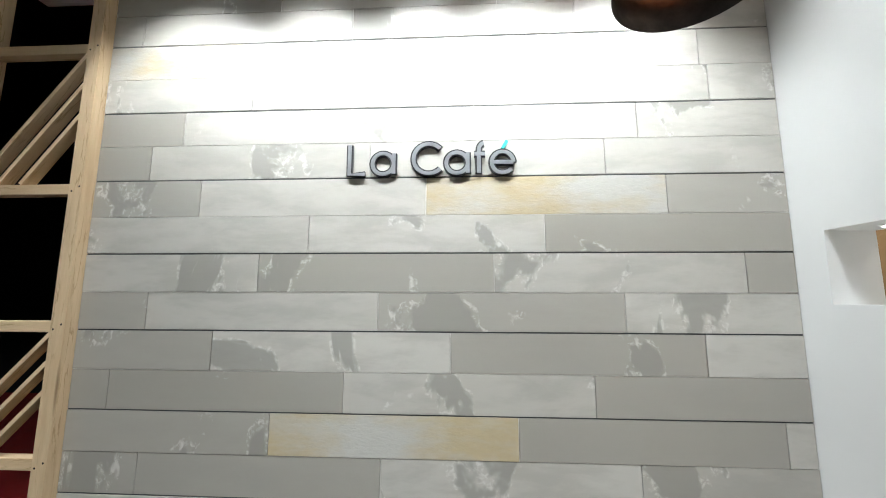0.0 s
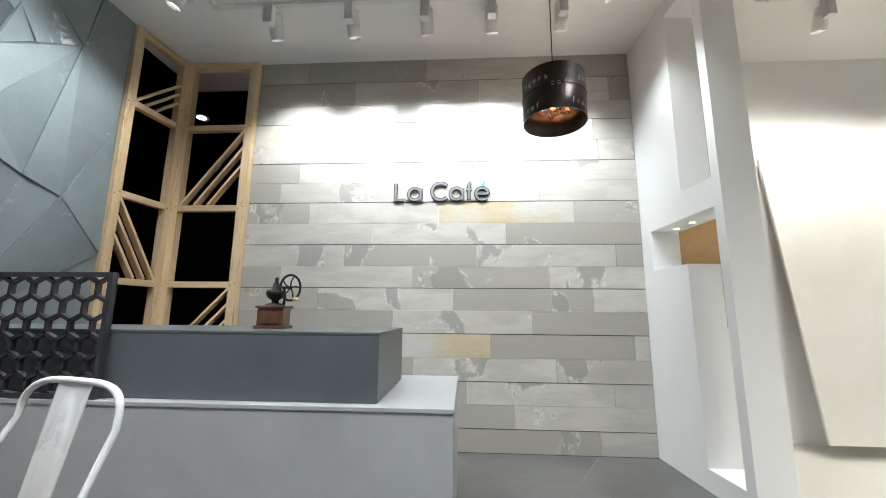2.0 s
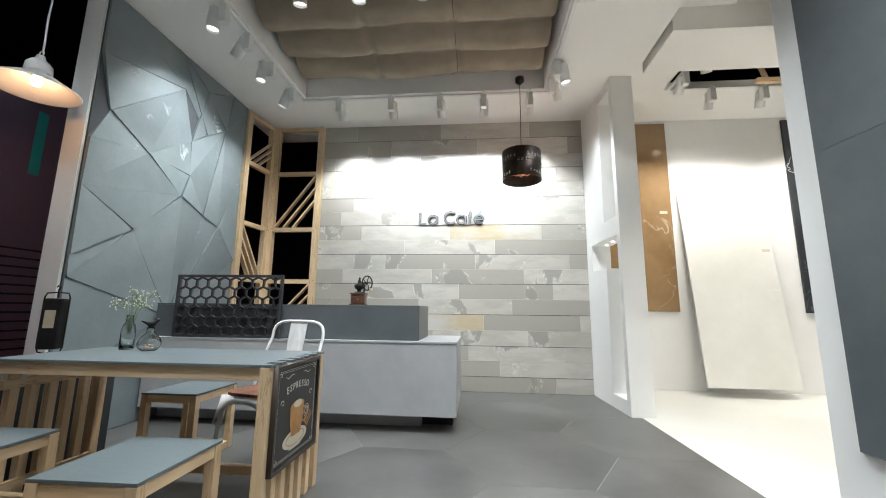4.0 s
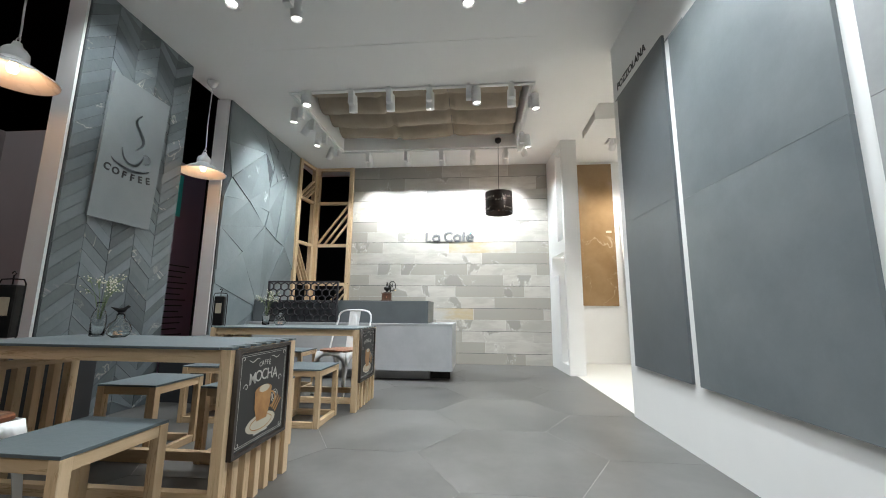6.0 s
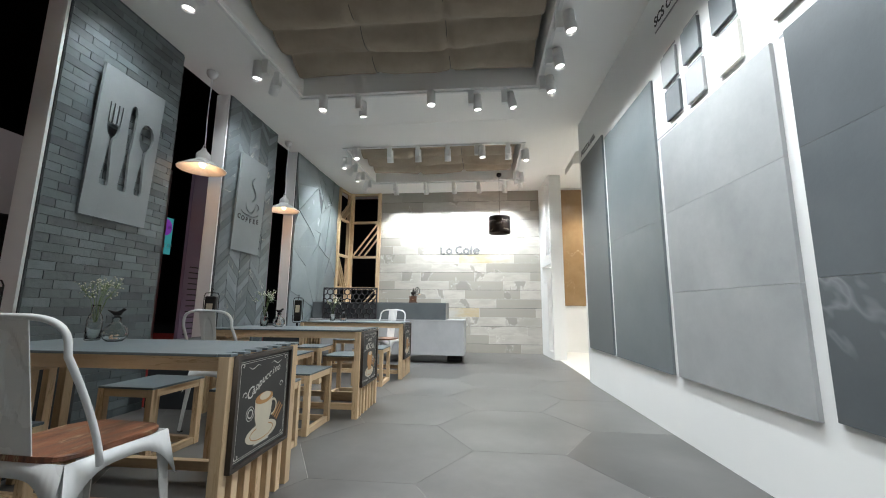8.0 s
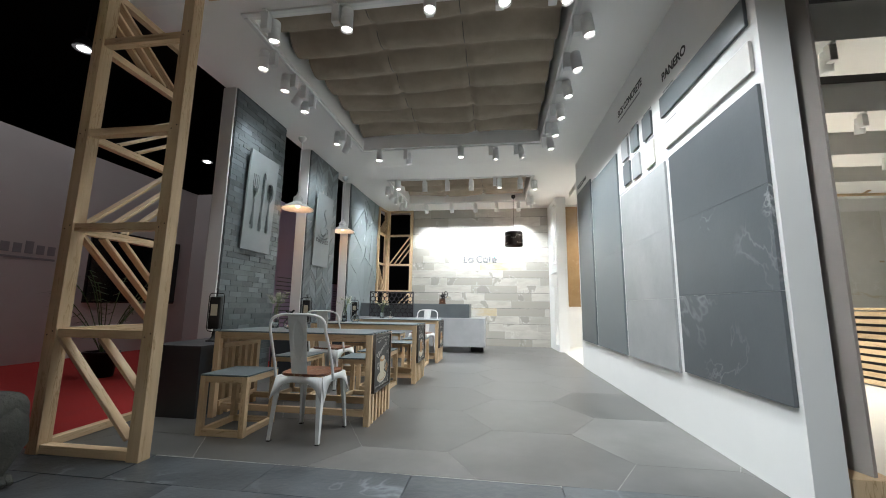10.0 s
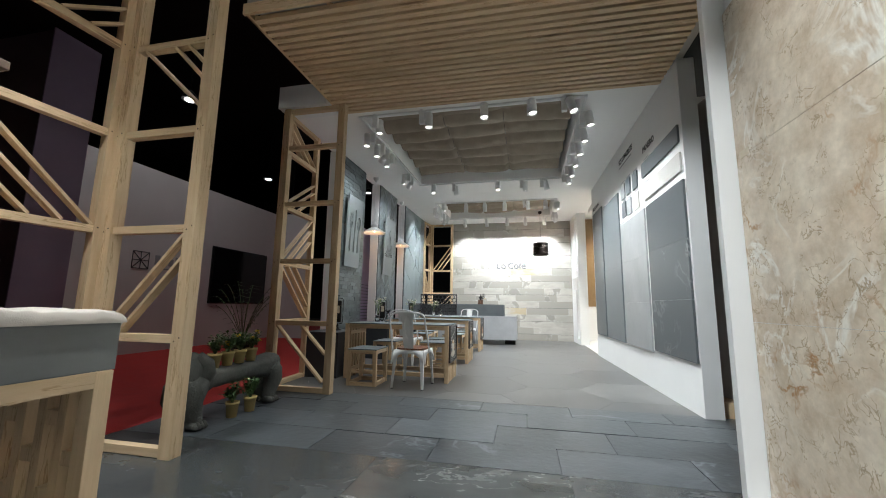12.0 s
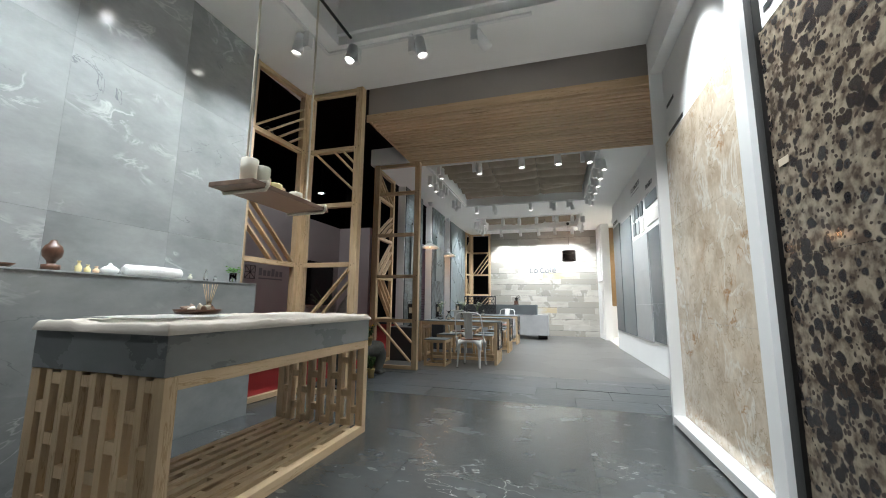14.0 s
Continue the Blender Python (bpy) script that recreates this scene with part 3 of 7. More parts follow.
# ---- track spotlights ----
def spotlight_parts(parent):
    """A box driver on the track and a cylinder head hanging beside it, aimed along local -z."""
    head = part("head", add_lathe(bm_new(), [(0.0, 0.10), (0.044, 0.10), (0.051, 0.092), (0.052, 0.024), (0.0505, 0.021), (0.0505, 0.017), (0.052, 0.014), (0.052, -0.10), (0.047, -0.10), (0.043, -0.072), (0.0, -0.072)], 24), SPOTW, parent)
    lens = part("lens", add_lathe(bm_new(), [(0.0, -0.078), (0.042, -0.078), (0.042, -0.075), (0.0, -0.075)], 20), LENS, head)
    return head


POWER = 3.5


def track_spot(x, y, z, target, watts=0.0, cone=52, group="track spotlights", colour=(0.895, 0.965, 1.0)):
    """One fixture under a track at x, y, its head turned to the target."""
    t = thing("track_spotlight", "white cylinder track spotlight switched on under the ceiling", "spotlight", group, pose(x, y, z))
    part("driver", box(-0.033, -0.033, -0.185, 0.033, 0.033, -0.02, 0.004), SPOTW, t)
    part("adapter", box(-0.016, -0.05, -0.02, 0.016, 0.05, -0.002, 0.002), SPOTW, t)
    aim = (Vector(target) - Vector((x, y, z - 0.14)))
    off = Vector((aim.x, aim.y, 0)).normalized() * 0.092
    eye = Vector((off.x, off.y, -0.135))
    d = (Vector(target) - Vector((x, y, z)) - eye).normalized()
    rot = d.to_track_quat("-Z", "Y").to_matrix().to_4x4()
    head = new("head", HEAD_ME)
    head.parent = t
    head.matrix_local = Matrix.Translation(eye) @ rot
    lens = new("lens", LENS_ME)
    lens.parent = head
    part("pivot", add_tube(bm_new(), [eye * 0.2 + Vector((0, 0, -0.115)), eye], 0.010, 8), SPOTW, t)
    if watts:
        w = Vector((x, y, z)) + eye
        spot_lamp(w + d * 0.125, Vector(target), watts * POWER, cone, colour=colour)
    return t


_h = thing("track_spotlight", "x", "x")
_hd = spotlight_parts(_h)
HEAD_ME, LENS_ME = _hd.data, _hd.children[0].data
for o in (_hd.children[0], _hd, _h):
    bpy.data.objects.remove(o)


def track(name, x0, y0, x1, y1, z):
    w = 0.018
    t = tagged(part(name, box(min(x0, x1) - w, min(y0, y1) - w, z - 0.022, max(x0, x1) + w, max(y0, y1) + w, z - 0.001, 0.002), SPOTW), "white lighting track fixed under the ceiling", "track")
    return t


Z = CEIL_Z
TX0, TX1 = -1.91, 1.06
for a, b in ((-5.24, -2.16), (-0.63, 1.19)):
    track("lighting_track", TX0, a, TX1, a, Z)
    track("lighting_track", TX0, b, TX1, b, Z)
    track("lighting_track", TX0, a + 0.05, TX0, b - 0.05, Z)
    track("lighting_track", TX1, a + 0.05, TX1, b - 0.05, Z)

# tray over the counter
for x in (-1.45, -0.80, -0.20, 0.32, 0.86):
    track_spot(x, 1.19, Z, (x + 0.04, 1.80, 2.45), 40, 94)
for y, tg in ((-0.32, (-2.2, -0.3, 0.0)), (0.02, (-2.74, 0.3, 2.5)), (0.45, (-2.2, 0.35, 0.6)), (0.92, (-2.74, 1.0, 1.6))):
    track_spot(TX0, y, Z, tg, 24, 100)
for y, tg in ((-0.35, (1.2, -0.6, 0)), (0.62, (1.55, 0.9, 0.6)), (0.93, (1.66, 1.5, 1.9))):
    track_spot(TX1, y, Z, tg, 17, 92)
for x, tg in ((-1.72, (-1.4, -1.0, 0.7)), (-1.13, (-1.2, 0.35, 0.4)), (-0.66, (-0.7, 0.35, 0.4)), (-0.17, (-0.2, 0.3, 0.2)), (0.30, (0.5, -0.6, 0.0)), (0.80, (0.9, 0.4, 0.0))):
    track_spot(x, -0.63, Z, tg, 27, 92)
# tray over the tables
for x, tg, w in ((-1.68, (-1.6, -5.0, 0.3), 7), (-1.02, (-0.9, -5.2, 0.2), 12), (-0.2, (-0.1, -5.7, 0.0), 20), (0.38, (0.6, -5.8, 0), 24), (0.80, (1.60, -5.7, 0.8), 18)):
    track_spot(x, -5.24, Z, tg, w, 96)
for x, tg in ((-1.6, (-1.5, -2.5, 0.7)), (-1.15, (-1.0, -1.6, 0.7)), (-0.25, (-0.1, -2.7, 0)), (0.25, (0.5, -2.0, 0)), (0.65, (1.4, -1.9, 0.8))):
    track_spot(x, -2.16, Z, tg, 30, 96)
# one head in three along the feature walls is turned to the wall, the others hang nearly plumb
for y, tg, w, c in ((-4.75, (-2.05, -4.8, 0.0), 6, 90), (-4.35, (-2.1, -4.4, 0.0), 7, 90), (-4.12, (-2.74, -3.75, 2.75), 12, 74), (-3.92, (-2.2, -3.9, 0.0), 8, 90), (-2.95, (-2.1, -2.95, 0.0), 9, 90), (-2.72, (-2.74, -1.85, 2.6), 16, 74)):
    track_spot(TX0, y, Z, tg, w, c)
for y in (-4.85, -4.35, -3.85, -3.35, -2.85, -2.4):
    track_spot(TX1, y, Z, (1.52, y - 0.15, 0.3), 22, 116)

# ---- back wall planks ----
def plank_rows():
    # edges of the rows, and where the first joint of each row falls; every second edge is a wide shadow gap
    edges = (0.0, 0.18, 0.37, 0.55, 0.745, 0.94, 1.137, 1.33, 1.525, 1.72, 1.917, 2.115, 2.31, 2.50, 2.70, 2.90, 3.09, 3.33, 3.563)
    joints = (1.20, 0.52, 0.13, -0.33, 0.32, 0.68, 0.0, -0.36, 0.216, -0.73, -0.126, 0.78, 0.95, 0.12, 0.085, 0.66, -0.95, -0.25)
    # tone of each plank, row by row from the floor: light, mid, dark, ochre-stained
    tones = "LMDL DLDL LDLM DDLM DODL DDLD DLDL DLDL LDLD LLDM DLOD DMLL DLLL LLLL OLLM LMLL DMLD MDLD".split()
    gap = [0.0065 if k % 2 else 0.0015 for k in range(len(edges))]
    rows = [(edges[k] + (gap[k] if k else 0.0), edges[k + 1] - 0.001, joints[k]) for k in range(len(joints))]
    rng = random.Random(4)
    for k, (z0, z1, j) in enumerate(rows):
        x, n = j, 0
        while x > -1.92:
            x -= 1.2
        while x < PLANK_X:
            a, b = max(x, -1.922), min(x + 1.2, PLANK_X)
            if b - a > 0.03:
                tone = tones[k][min(n, 3)]
                n += 1
                d = 0.007 + rng.uniform(0, 0.002)
                ob = part("plank", box(-(b - a) / 2 + 0.002, -d, 0, (b - a) / 2 - 0.002, 0, z1 - z0, 0.0008), OCHRE if tone == "O" else PLANKS[tone], wall_back)
                ob.location = ((a + b) / 2, 1.936, z0)
            x += 1.2
        if k and rows[k][0] - rows[k - 1][1] > 0.005:
            # dark strip laid in the gap, paints the shade under each plank pair
            part("shadow_gap", box(-1.922, 1.9335, rows[k - 1][1] + 0.0005, PLANK_X, 1.9355, rows[k][0] - 0.0005), JOINT, wall_back)


# ---- slatted canopy ----
def slat_canopy():
    t = thing("slatted_canopy", "pine slat canopy hanging under the ceiling at the entrance", "canopy")
    n, y0, y1 = 20, -7.25, -5.54
    for k in range(n):
        y = y0 + 0.06 + (y1 - y0 - 0.06) * k / (n - 1)
        beam("slat", (-2.02, y, 3.485), (1.79, y, 3.472), 0.054, 0.046, PINE, t, (0, 1, 0))
    beam("edge_board", (-2.05, y0 - 0.066, 3.490), (1.79, y0 - 0.066, 3.490), 0.10, 0.028, PINE, t)
    beam("edge_board", (-2.05, y0 - 0.05, 3.515), (-2.05, y1, 3.515), 0.075, 0.035, PINE, t)
    for x in (-1.3, -0.2, 0.9):
        beam("joist", (x, y0, 3.520), (x, y1, 3.520), 0.046, 0.03, PINE, t)


# ---- timber lattice frames ----
def lattice_panel(t, p, q, z_top, rungs, braces, w=0.075, base=True, posts=(True, True), face=(0, 0, 1)):
    """Uprights at p and q, rungs between them and slanting battens in the fields."""
    p, q = Vector((*p, 0)), Vector((*q, 0))
    d = (q - p).normalized()
    n = Vector((-d.y, d.x, 0))
    if posts[0]:
        beam("post", p, p + Vector((0, 0, z_top)), w, w, PINE, t, d)
    if posts[1]:
        beam("post", q, q + Vector((0, 0, z_top)), w, w, PINE, t, d)
    for k, on in enumerate(posts):
        if on:
            for z in rungs:
                for e in (-0.02, 0.02):
                    c = (p, q)[k] - n * (w / 2 + 0.0005) * (1 if n.y > 0 else -1) + d * e + Vector((0, 0, z + e * 0.6))
                    o = part("screw_head", add_lathe(bm_new(), [(0.0, 0.0012), (0.0045, 0.0008), (0.0055, 0.0)], 8), SHADE, t)
                    o.matrix_local = Matrix.Translation(c) @ (-n * (1 if n.y > 0 else -1)).to_track_quat("Z", "Y").to_matrix().to_4x4()
    a, b = p + d * w / 2, q - d * w / 2
    zs = list(rungs) + [z_top - 0.03] + ([0.03] if base else [])
    for z in zs:
        beam("rung", a + Vector((0, 0, z)), b + Vector((0, 0, z)), 0.06, 0.055, PINE, t, n)
    L = (b - a).length
    for (u0, z0), (u1, z1) in braces:
        beam("brace", a + d * L * u0 + Vector((0, 0, z0)), a + d * L * u1 + Vector((0, 0, z1)), 0.062, 0.022, PINE, t, n)


R4 = (0.76, 1.48, 2.18, 2.90)


def fan(z0, z1, left=True, up=True, n=3):
    """Parallel battens across a corner of a field."""
    out = []
    h = z1 - z0
    for k in range(n):
        s = 1.0 - 0.24 * k
        if up and left:
            out.append(((0.02 + 0.98 * (1 - s), z0 + 0.03), (1.0, z0 + 0.03 + (h - 0.06) * s)))
        elif up:
            out.append(((0.98 - 0.98 * (1 - s), z0 + 0.03), (0.0, z0 + 0.03 + (h - 0.06) * s)))
        elif left:
            out.append(((0.02 + 0.98 * (1 - s), z1 - 0.03), (1.0, z1 - 0.03 - (h - 0.06) * s)))
        else:
            out.append(((0.98 - 0.98 * (1 - s), z1 - 0.03), (0.0, z1 - 0.03 - (h - 0.06) * s)))
    return out


def towers():
    # entrance tower beside the tables
    t = thing("timber_lattice", "pine lattice corner tower with slanting battens at the entrance", "lattice frame", "timber lattice towers")
    lattice_panel(t, (-2.61, -5.80), (-1.87, -5.80), 3.42, R4, [((0.02, 0.73), (0.95, 0.12)), ((0.5, 0.73), (0.98, 0.42))], w=0.085)
    lattice_panel(t, (-2.66, -5.76), (-2.70, -4.98), 3.42, R4, fan(1.48, 2.18, True, True) + fan(0.76, 1.48, True, False) + fan(2.90, 3.40, False, True) + fan(2.18, 2.70, True, True), w=0.07, posts=(True, True))
    # spa tower
    t = thing("timber_lattice", "tall pine lattice corner tower with slanting battens beside the marble wall", "lattice frame", "timber lattice towers")
    R = (0.74, 1.49, 2.22, 2.93)
    lattice_panel(t, (-2.675, -7.66), (-1.955, -7.66), 3.715, R, fan(0.74, 1.49, True, True, 2) + [((0.12, 2.90), (0.99, 2.40)), ((0.55, 2.90), (0.99, 2.62)), ((0.74, 2.90), (0.99, 2.74))], w=0.09)
    lattice_panel(t, (-2.735, -7.72), (-2.80, -8.52), 3.715, R, fan(1.49, 2.22, True, True) + fan(2.93, 3.52, False, True, 4), w=0.08)
    # corner rack behind the counter
    t = thing("timber_lattice", "pine lattice rack filling the corner beside the plank wall", "lattice frame", "timber lattice towers")
    R = (0.70, 1.35, 2.06, 2.86)
    lattice_panel(t, (-2.60, 1.90), (-1.96, 1.90), CEIL_Z - 0.01, R, fan(2.06, 2.86, True, True) + fan(0.70, 1.35, True, True), w=0.075)
    lattice_panel(t, (-2.73, 1.38), (-2.665, 1.85), CEIL_Z - 0.01, R, fan(1.35, 2.06, False, True) + fan(2.86, 3.30, True, True), w=0.075)


# ---- feature walls on the hall side ----
def feature_wall(name, y0, y1, label):
    w = structure(name, box(-2.93, y0, 0, LEFT_X - 0.02, y1, CEIL_Z), WHITE, label, "wall")
    return w


wall_brick = feature_wall("wall_brick", -4.18, -3.08, "slender wall faced with slate bricks")
wall_chevron = feature_wall("wall_chevron", -2.33, -1.20, "slender wall faced with slate chevron tiles")
wall_facet = feature_wall("wall_facet", -0.55, 1.34, "wall faced with folded triangular slate plates")


def brick_face():
    structure("joint_bed_brick", box(LEFT_X - 0.02, -4.16, 0, LEFT_X - 0.010, -3.085, CEIL_Z), JOINT, "dark mortar bed of the slate bricks", "wall")
    bl, bh, g = 0.205, 0.0655, 0.003
    meshes = {}
    z, r = 0.0, 0
    rng = random.Random(7)
    while z + bh < CEIL_Z:
        y = -4.155 - (bl * 0.5 if r % 2 else 0.0) - rng.choice((0, 0.03))
        while y < -3.09:
            a, b = max(y, -4.155), min(y + bl - g, -3.088)
            if b - a > 0.02:
                key = round(b - a, 3)
                if key not in meshes:
                    ob = part("brick", box(-0.010, 0, 0, 0.0, key, bh - g, 0.0012), BRICKS, wall_brick)
                    meshes[key] = ob.data
                    ob.location = (LEFT_X + rng.uniform(-0.001, 0.005), a, z)
                else:
                    shared("brick", meshes[key], wall_brick, pose(LEFT_X + rng.uniform(-0.001, 0.005), a, z))
            y += bl
        z += bh
        r += 1


def chevron_face():
    structure("joint_bed_chevron", box(LEFT_X - 0.02, -2.31, 0, LEFT_X - 0.010, -1.205, CEIL_Z), JOINT, "dark mortar bed of the slate chevrons", "wall")
    y0, y1, cols, pitch, g = -2.305, -1.208, 5, 0.105, 0.004
    cw = (y1 - y0) / cols
    rise = 0.19
    rng = random.Random(9)
    for c in range(cols):
        up = c % 2 == 0
        z = -rise
        me = None
        while z < CEIL_Z:
            zl, zr = (z, z + rise) if up else (z + rise, z)
            bot, top = min(zl, zr), max(zl, zr) + pitch
            a, b = y0 + c * cw + g / 2, y0 + (c + 1) * cw - g / 2
            cut = bot < 0.002 or top > CEIL_Z - 0.002
            pts = [(a, zl), (b, zr), (b, zr + pitch - g), (a, zl + pitch - g)]
            if cut:
                pts = [(yy, min(max(zz, 0.0), CEIL_Z - 0.002)) for yy, zz in pts]
            if me is None or cut:
                bm = bm_new()
                zoff = 0 if cut else z
                back = [bm.verts.new((-0.010, yy, zz - zoff)) for yy, zz in pts]
                front = [bm.verts.new((0.0, yy, zz - zoff)) for yy, zz in pts]
                try:
                    bm.faces.new(front)
                    for i in range(4):
                        bm.faces.new((back[i], back[(i + 1) % 4], front[(i + 1) % 4], front[i]))
                except ValueError:
                    pass
                bmesh.ops.dissolve_degenerate(bm, dist=0.0005, edges=bm.edges)
                ob = part("chevron_tile", bm, CHEV, wall_chevron)
                ob.location = (LEFT_X + rng.uniform(-0.001, 0.004), 0, zoff)
                if not cut:
                    me = ob.data
            else:
                shared("chevron_tile", me, wall_chevron, pose(LEFT_X + rng.uniform(-0.001, 0.004), 0, z))
            z += pitch


def facet_face():
    """Triangular plates fanned out from a few knots, each tipped a little."""
    structure("joint_bed_facet", box(LEFT_X - 0.02, -0.53, 0, LEFT_X - 0.006, 1.335, CEIL_Z), JOINT, "dark bed behind the folded slate plates", "wall")
    P = {"a": (0.0, 2.37), "b": (0.43, 2.10), "c": (-0.53, 1.90), "d": (0.32, 3.20), "e": (0.68, 2.87), "f": (0.47, 2.70), "g": (0.97, 3.06), "h": (1.0, 1.90), "i": (0.75, 1.97),
         "j": (-0.53, 1.36), "k": (-0.05, 1.65), "l": (0.43, 0.91), "m": (-0.53, 1.20), "n": (1.335, 1.55), "o": (-0.53, 0.45), "p": (0.15, 0.72), "q": (-0.53, 2.28), "r": (-0.40, 2.57),
         "s": (-0.53, 3.555), "t": (0.25, 3.555), "u": (0.64, 3.35), "v": (1.335, 3.555), "w": (1.335, 2.62), "x": (0.5, 2.34), "y": (-0.53, 0.004), "z": (0.5, 0.004), "A": (1.335, 0.004), "B": (1.335, 0.95), "C": (-0.53, 3.0), "D": (1.05, 3.555)}
    tris = "qac rqa ard Crd sCd sdt tde ufe deu tuD teu uge Dug Dvg vwg gwh gih gxi gfx gef fad fxa axb abc cbk cjk kbl bil bxi jkm mkl mlo olp opy ypz plz ihl hnl hwn lnB lBz zBA tue"
    rng = random.Random(12)
    done = set()
    for s in tris.split():
        if "".join(sorted(s)) in done:
            continue
        done.add("".join(sorted(s)))
        pts = [Vector((0, *P[ch])) for ch in s]
        cen = sum(pts, Vector()) / 3
        if abs((pts[1] - pts[0]).cross(pts[2] - pts[0]).length) < 0.004:
            continue
        tip = [rng.choice((0.003, 0.008, 0.014, 0.022)) for _ in s]
        pts = [p + (cen - p).normalized() * 0.003 for p in pts]
        bm = bm_new()
        back = [bm.verts.new((-0.012, p.y, p.z)) for p in pts]
        front = [bm.verts.new((tip[i], p.y, p.z)) for i, p in enumerate(pts)]
        bm.faces.new(front)
        for i in range(3):
            bm.faces.new((back[i], back[(i + 1) % 3], front[(i + 1) % 3], front[i]))
        ob = part("slate_plate", bm, SLATE, wall_facet)
        ob.location = (LEFT_X, 0, 0)


# ---- counter ----
def counter():
    t = thing("service_counter", "long concrete-grey service counter with a recessed base", "counter")
    part("body", box(-2.72, 0.22, 0.13, 0.065, 1.06, 0.71, 0.003), COUNTER, t)
    part("top", box(-2.722, 0.216, 0.7102, 0.069, 1.064, 0.728, 0.002), COUNTER, t)
    part("plinth", box(-2.70, 0.42, 0, -0.25, 1.0, 0.13, 0.002), COUNTER, t)
    part("shadow_base", box(-0.25, 0.50, 0, 0.02, 1.0, 0.129, 0.001), BLACK, t)
    b = thing("raised_counter_box", "graphite slab box standing on the concrete counter", "counter")
    part("body", box(-2.70, 0.275, 0.729, -0.262, 0.90, 1.015, 0.003), BLOCK, b)
    part("top", box(-2.702, 0.273, 1.0152, -0.26, 0.902, 1.027, 0.002), BLOCK, b)


def hex_screen():
    """A dark pierced screen: a frame and a comb of hexagon cells."""
    t = thing("hexagon_screen", "black pierced hexagon lattice screen leaning on the counter", "screen")
    x0, x1, z0, z1, y = -2.49, -1.49, 0.73, 1.285, 0.240
    bm = bm_new()
    add_box(bm, x0, y - 0.014, z0, x1, y + 0.014, z0 + 0.022)
    add_box(bm, x0, y - 0.014, z1 - 0.022, x1, y + 0.014, z1)
    add_box(bm, x0, y - 0.014, z0 + 0.022, x0 + 0.022, y + 0.014, z1 - 0.022)
    add_box(bm, x1 - 0.022, y - 0.014, z0 + 0.022, x1, y + 0.014, z1 - 0.022)
    part("frame", bm, HEX, t)
    cols, rows = 9, 6
    w = (x1 - x0 - 0.044) / cols
    r = w / math.sqrt(3)
    hz = (z1 - z0 - 0.044) / rows
    k = hz / (1.5 * r)

    def clampp(a):
        return (min(max(a[0], x0 + 0.012), x1 - 0.012), min(max(a[1], z0 + 0.012), z1 - 0.012))

    edges = set()
    for j in range(rows + 1):
        for i in range(-1, cols + 1):
            cx = x0 + 0.022 + (i + 0.5 + 0.5 * (j % 2)) * w
            cz = z0 + 0.022 + (j + 0.35) * hz
            c = [(cx + r * math.cos(math.pi / 6 + math.pi / 3 * a), cz + k * r * math.sin(math.pi / 6 + math.pi / 3 * a)) for a in range(6)]
            for a in range(6):
                e = tuple(sorted((tuple(round(v, 3) for v in c[a]), tuple(round(v, 3) for v in c[(a + 1) % 6]))))
                edges.add(e)
    for p, q in sorted(edges):
        p, q = Vector((*clampp(p),)), Vector((*clampp(q),))
        d = q - p
        if d.length < 0.012:
            continue
        n = Vector((-d.y, d.x)).normalized() * 0.0075
        d = d.normalized() * 0.004
        vs = []
        bm = bm_new()
        for yy in (y - 0.011, y + 0.011):
            vs.append([bm.verts.new((v.x, yy, v.y)) for v in (p - d - n, q + d - n, q + d + n, p - d + n)])
        bm.faces.new(vs[0])
        bm.faces.new(list(reversed(vs[1])))
        for i in range(4):
            bm.faces.new((vs[0][i], vs[1][i], vs[1][(i + 1) % 4], vs[0][(i + 1) % 4]))
        part("cell_wall", bm, HEX, t)


# ---- tables, stools, chairs ----
def table(m):
    """Origin at the floor under the outer front corner; the table runs along -x and +y."""
    t = thing("cafe_table", "pine cafe table with a grey tile top and slatted ends", "table", "cafe tables", m)
    W, D, H = 1.44, 0.61, 0.735
    bm = bm_new()
    add_box(bm, -W + 0.03, 0.0, H - 0.012, -0.055, D, H)
    n = 7
    for k in range(n):
        y = 0.005 + (D - 0.055) * k / (n - 1)
        add_box(bm, -0.055, y, H - 0.012, 0.004, y + 0.048, H)
    bmesh.ops.bevel(bm, geom=[e for e in bm.edges], offset=0.0012, segments=1, affect="EDGES")
    part("tabletop", bm, TOPS, t, "grey tile top with a toothed end")
    for x in (-0.025, -W + 0.025):
        for k in range(n):
            y = 0.029 + (D - 0.058) * k / (n - 1)
            w = 0.05 if k in (0, n - 1) else 0.042
            beam("end_slat", (x, y, 0), (x, y, H - 0.012), 0.05 if k in (0, n - 1) else 0.04, w, PINE, t, (1, 0, 0))
        for z in (0.11, 0.60):
            beam("end_rail", (x - 0.03 * (1 if x > -0.5 else -1), 0.05, z), (x - 0.03 * (1 if x > -0.5 else -1), D - 0.05, z), 0.045, 0.022, PINE, t)
    for y in (0.03, D - 0.03):
        beam("apron", (-W + 0.052, y, H - 0.042), (-0.052, y, H - 0.042), 0.06, 0.032, PINE, t)
        beam("stretcher", (-W + 0.07, y + (0.05 if y < 0.3 else -0.05), 0.085), (-0.07, y + (0.05 if y < 0.3 else -0.05), 0.085), 0.05, 0.04, PINE, t)
    return t


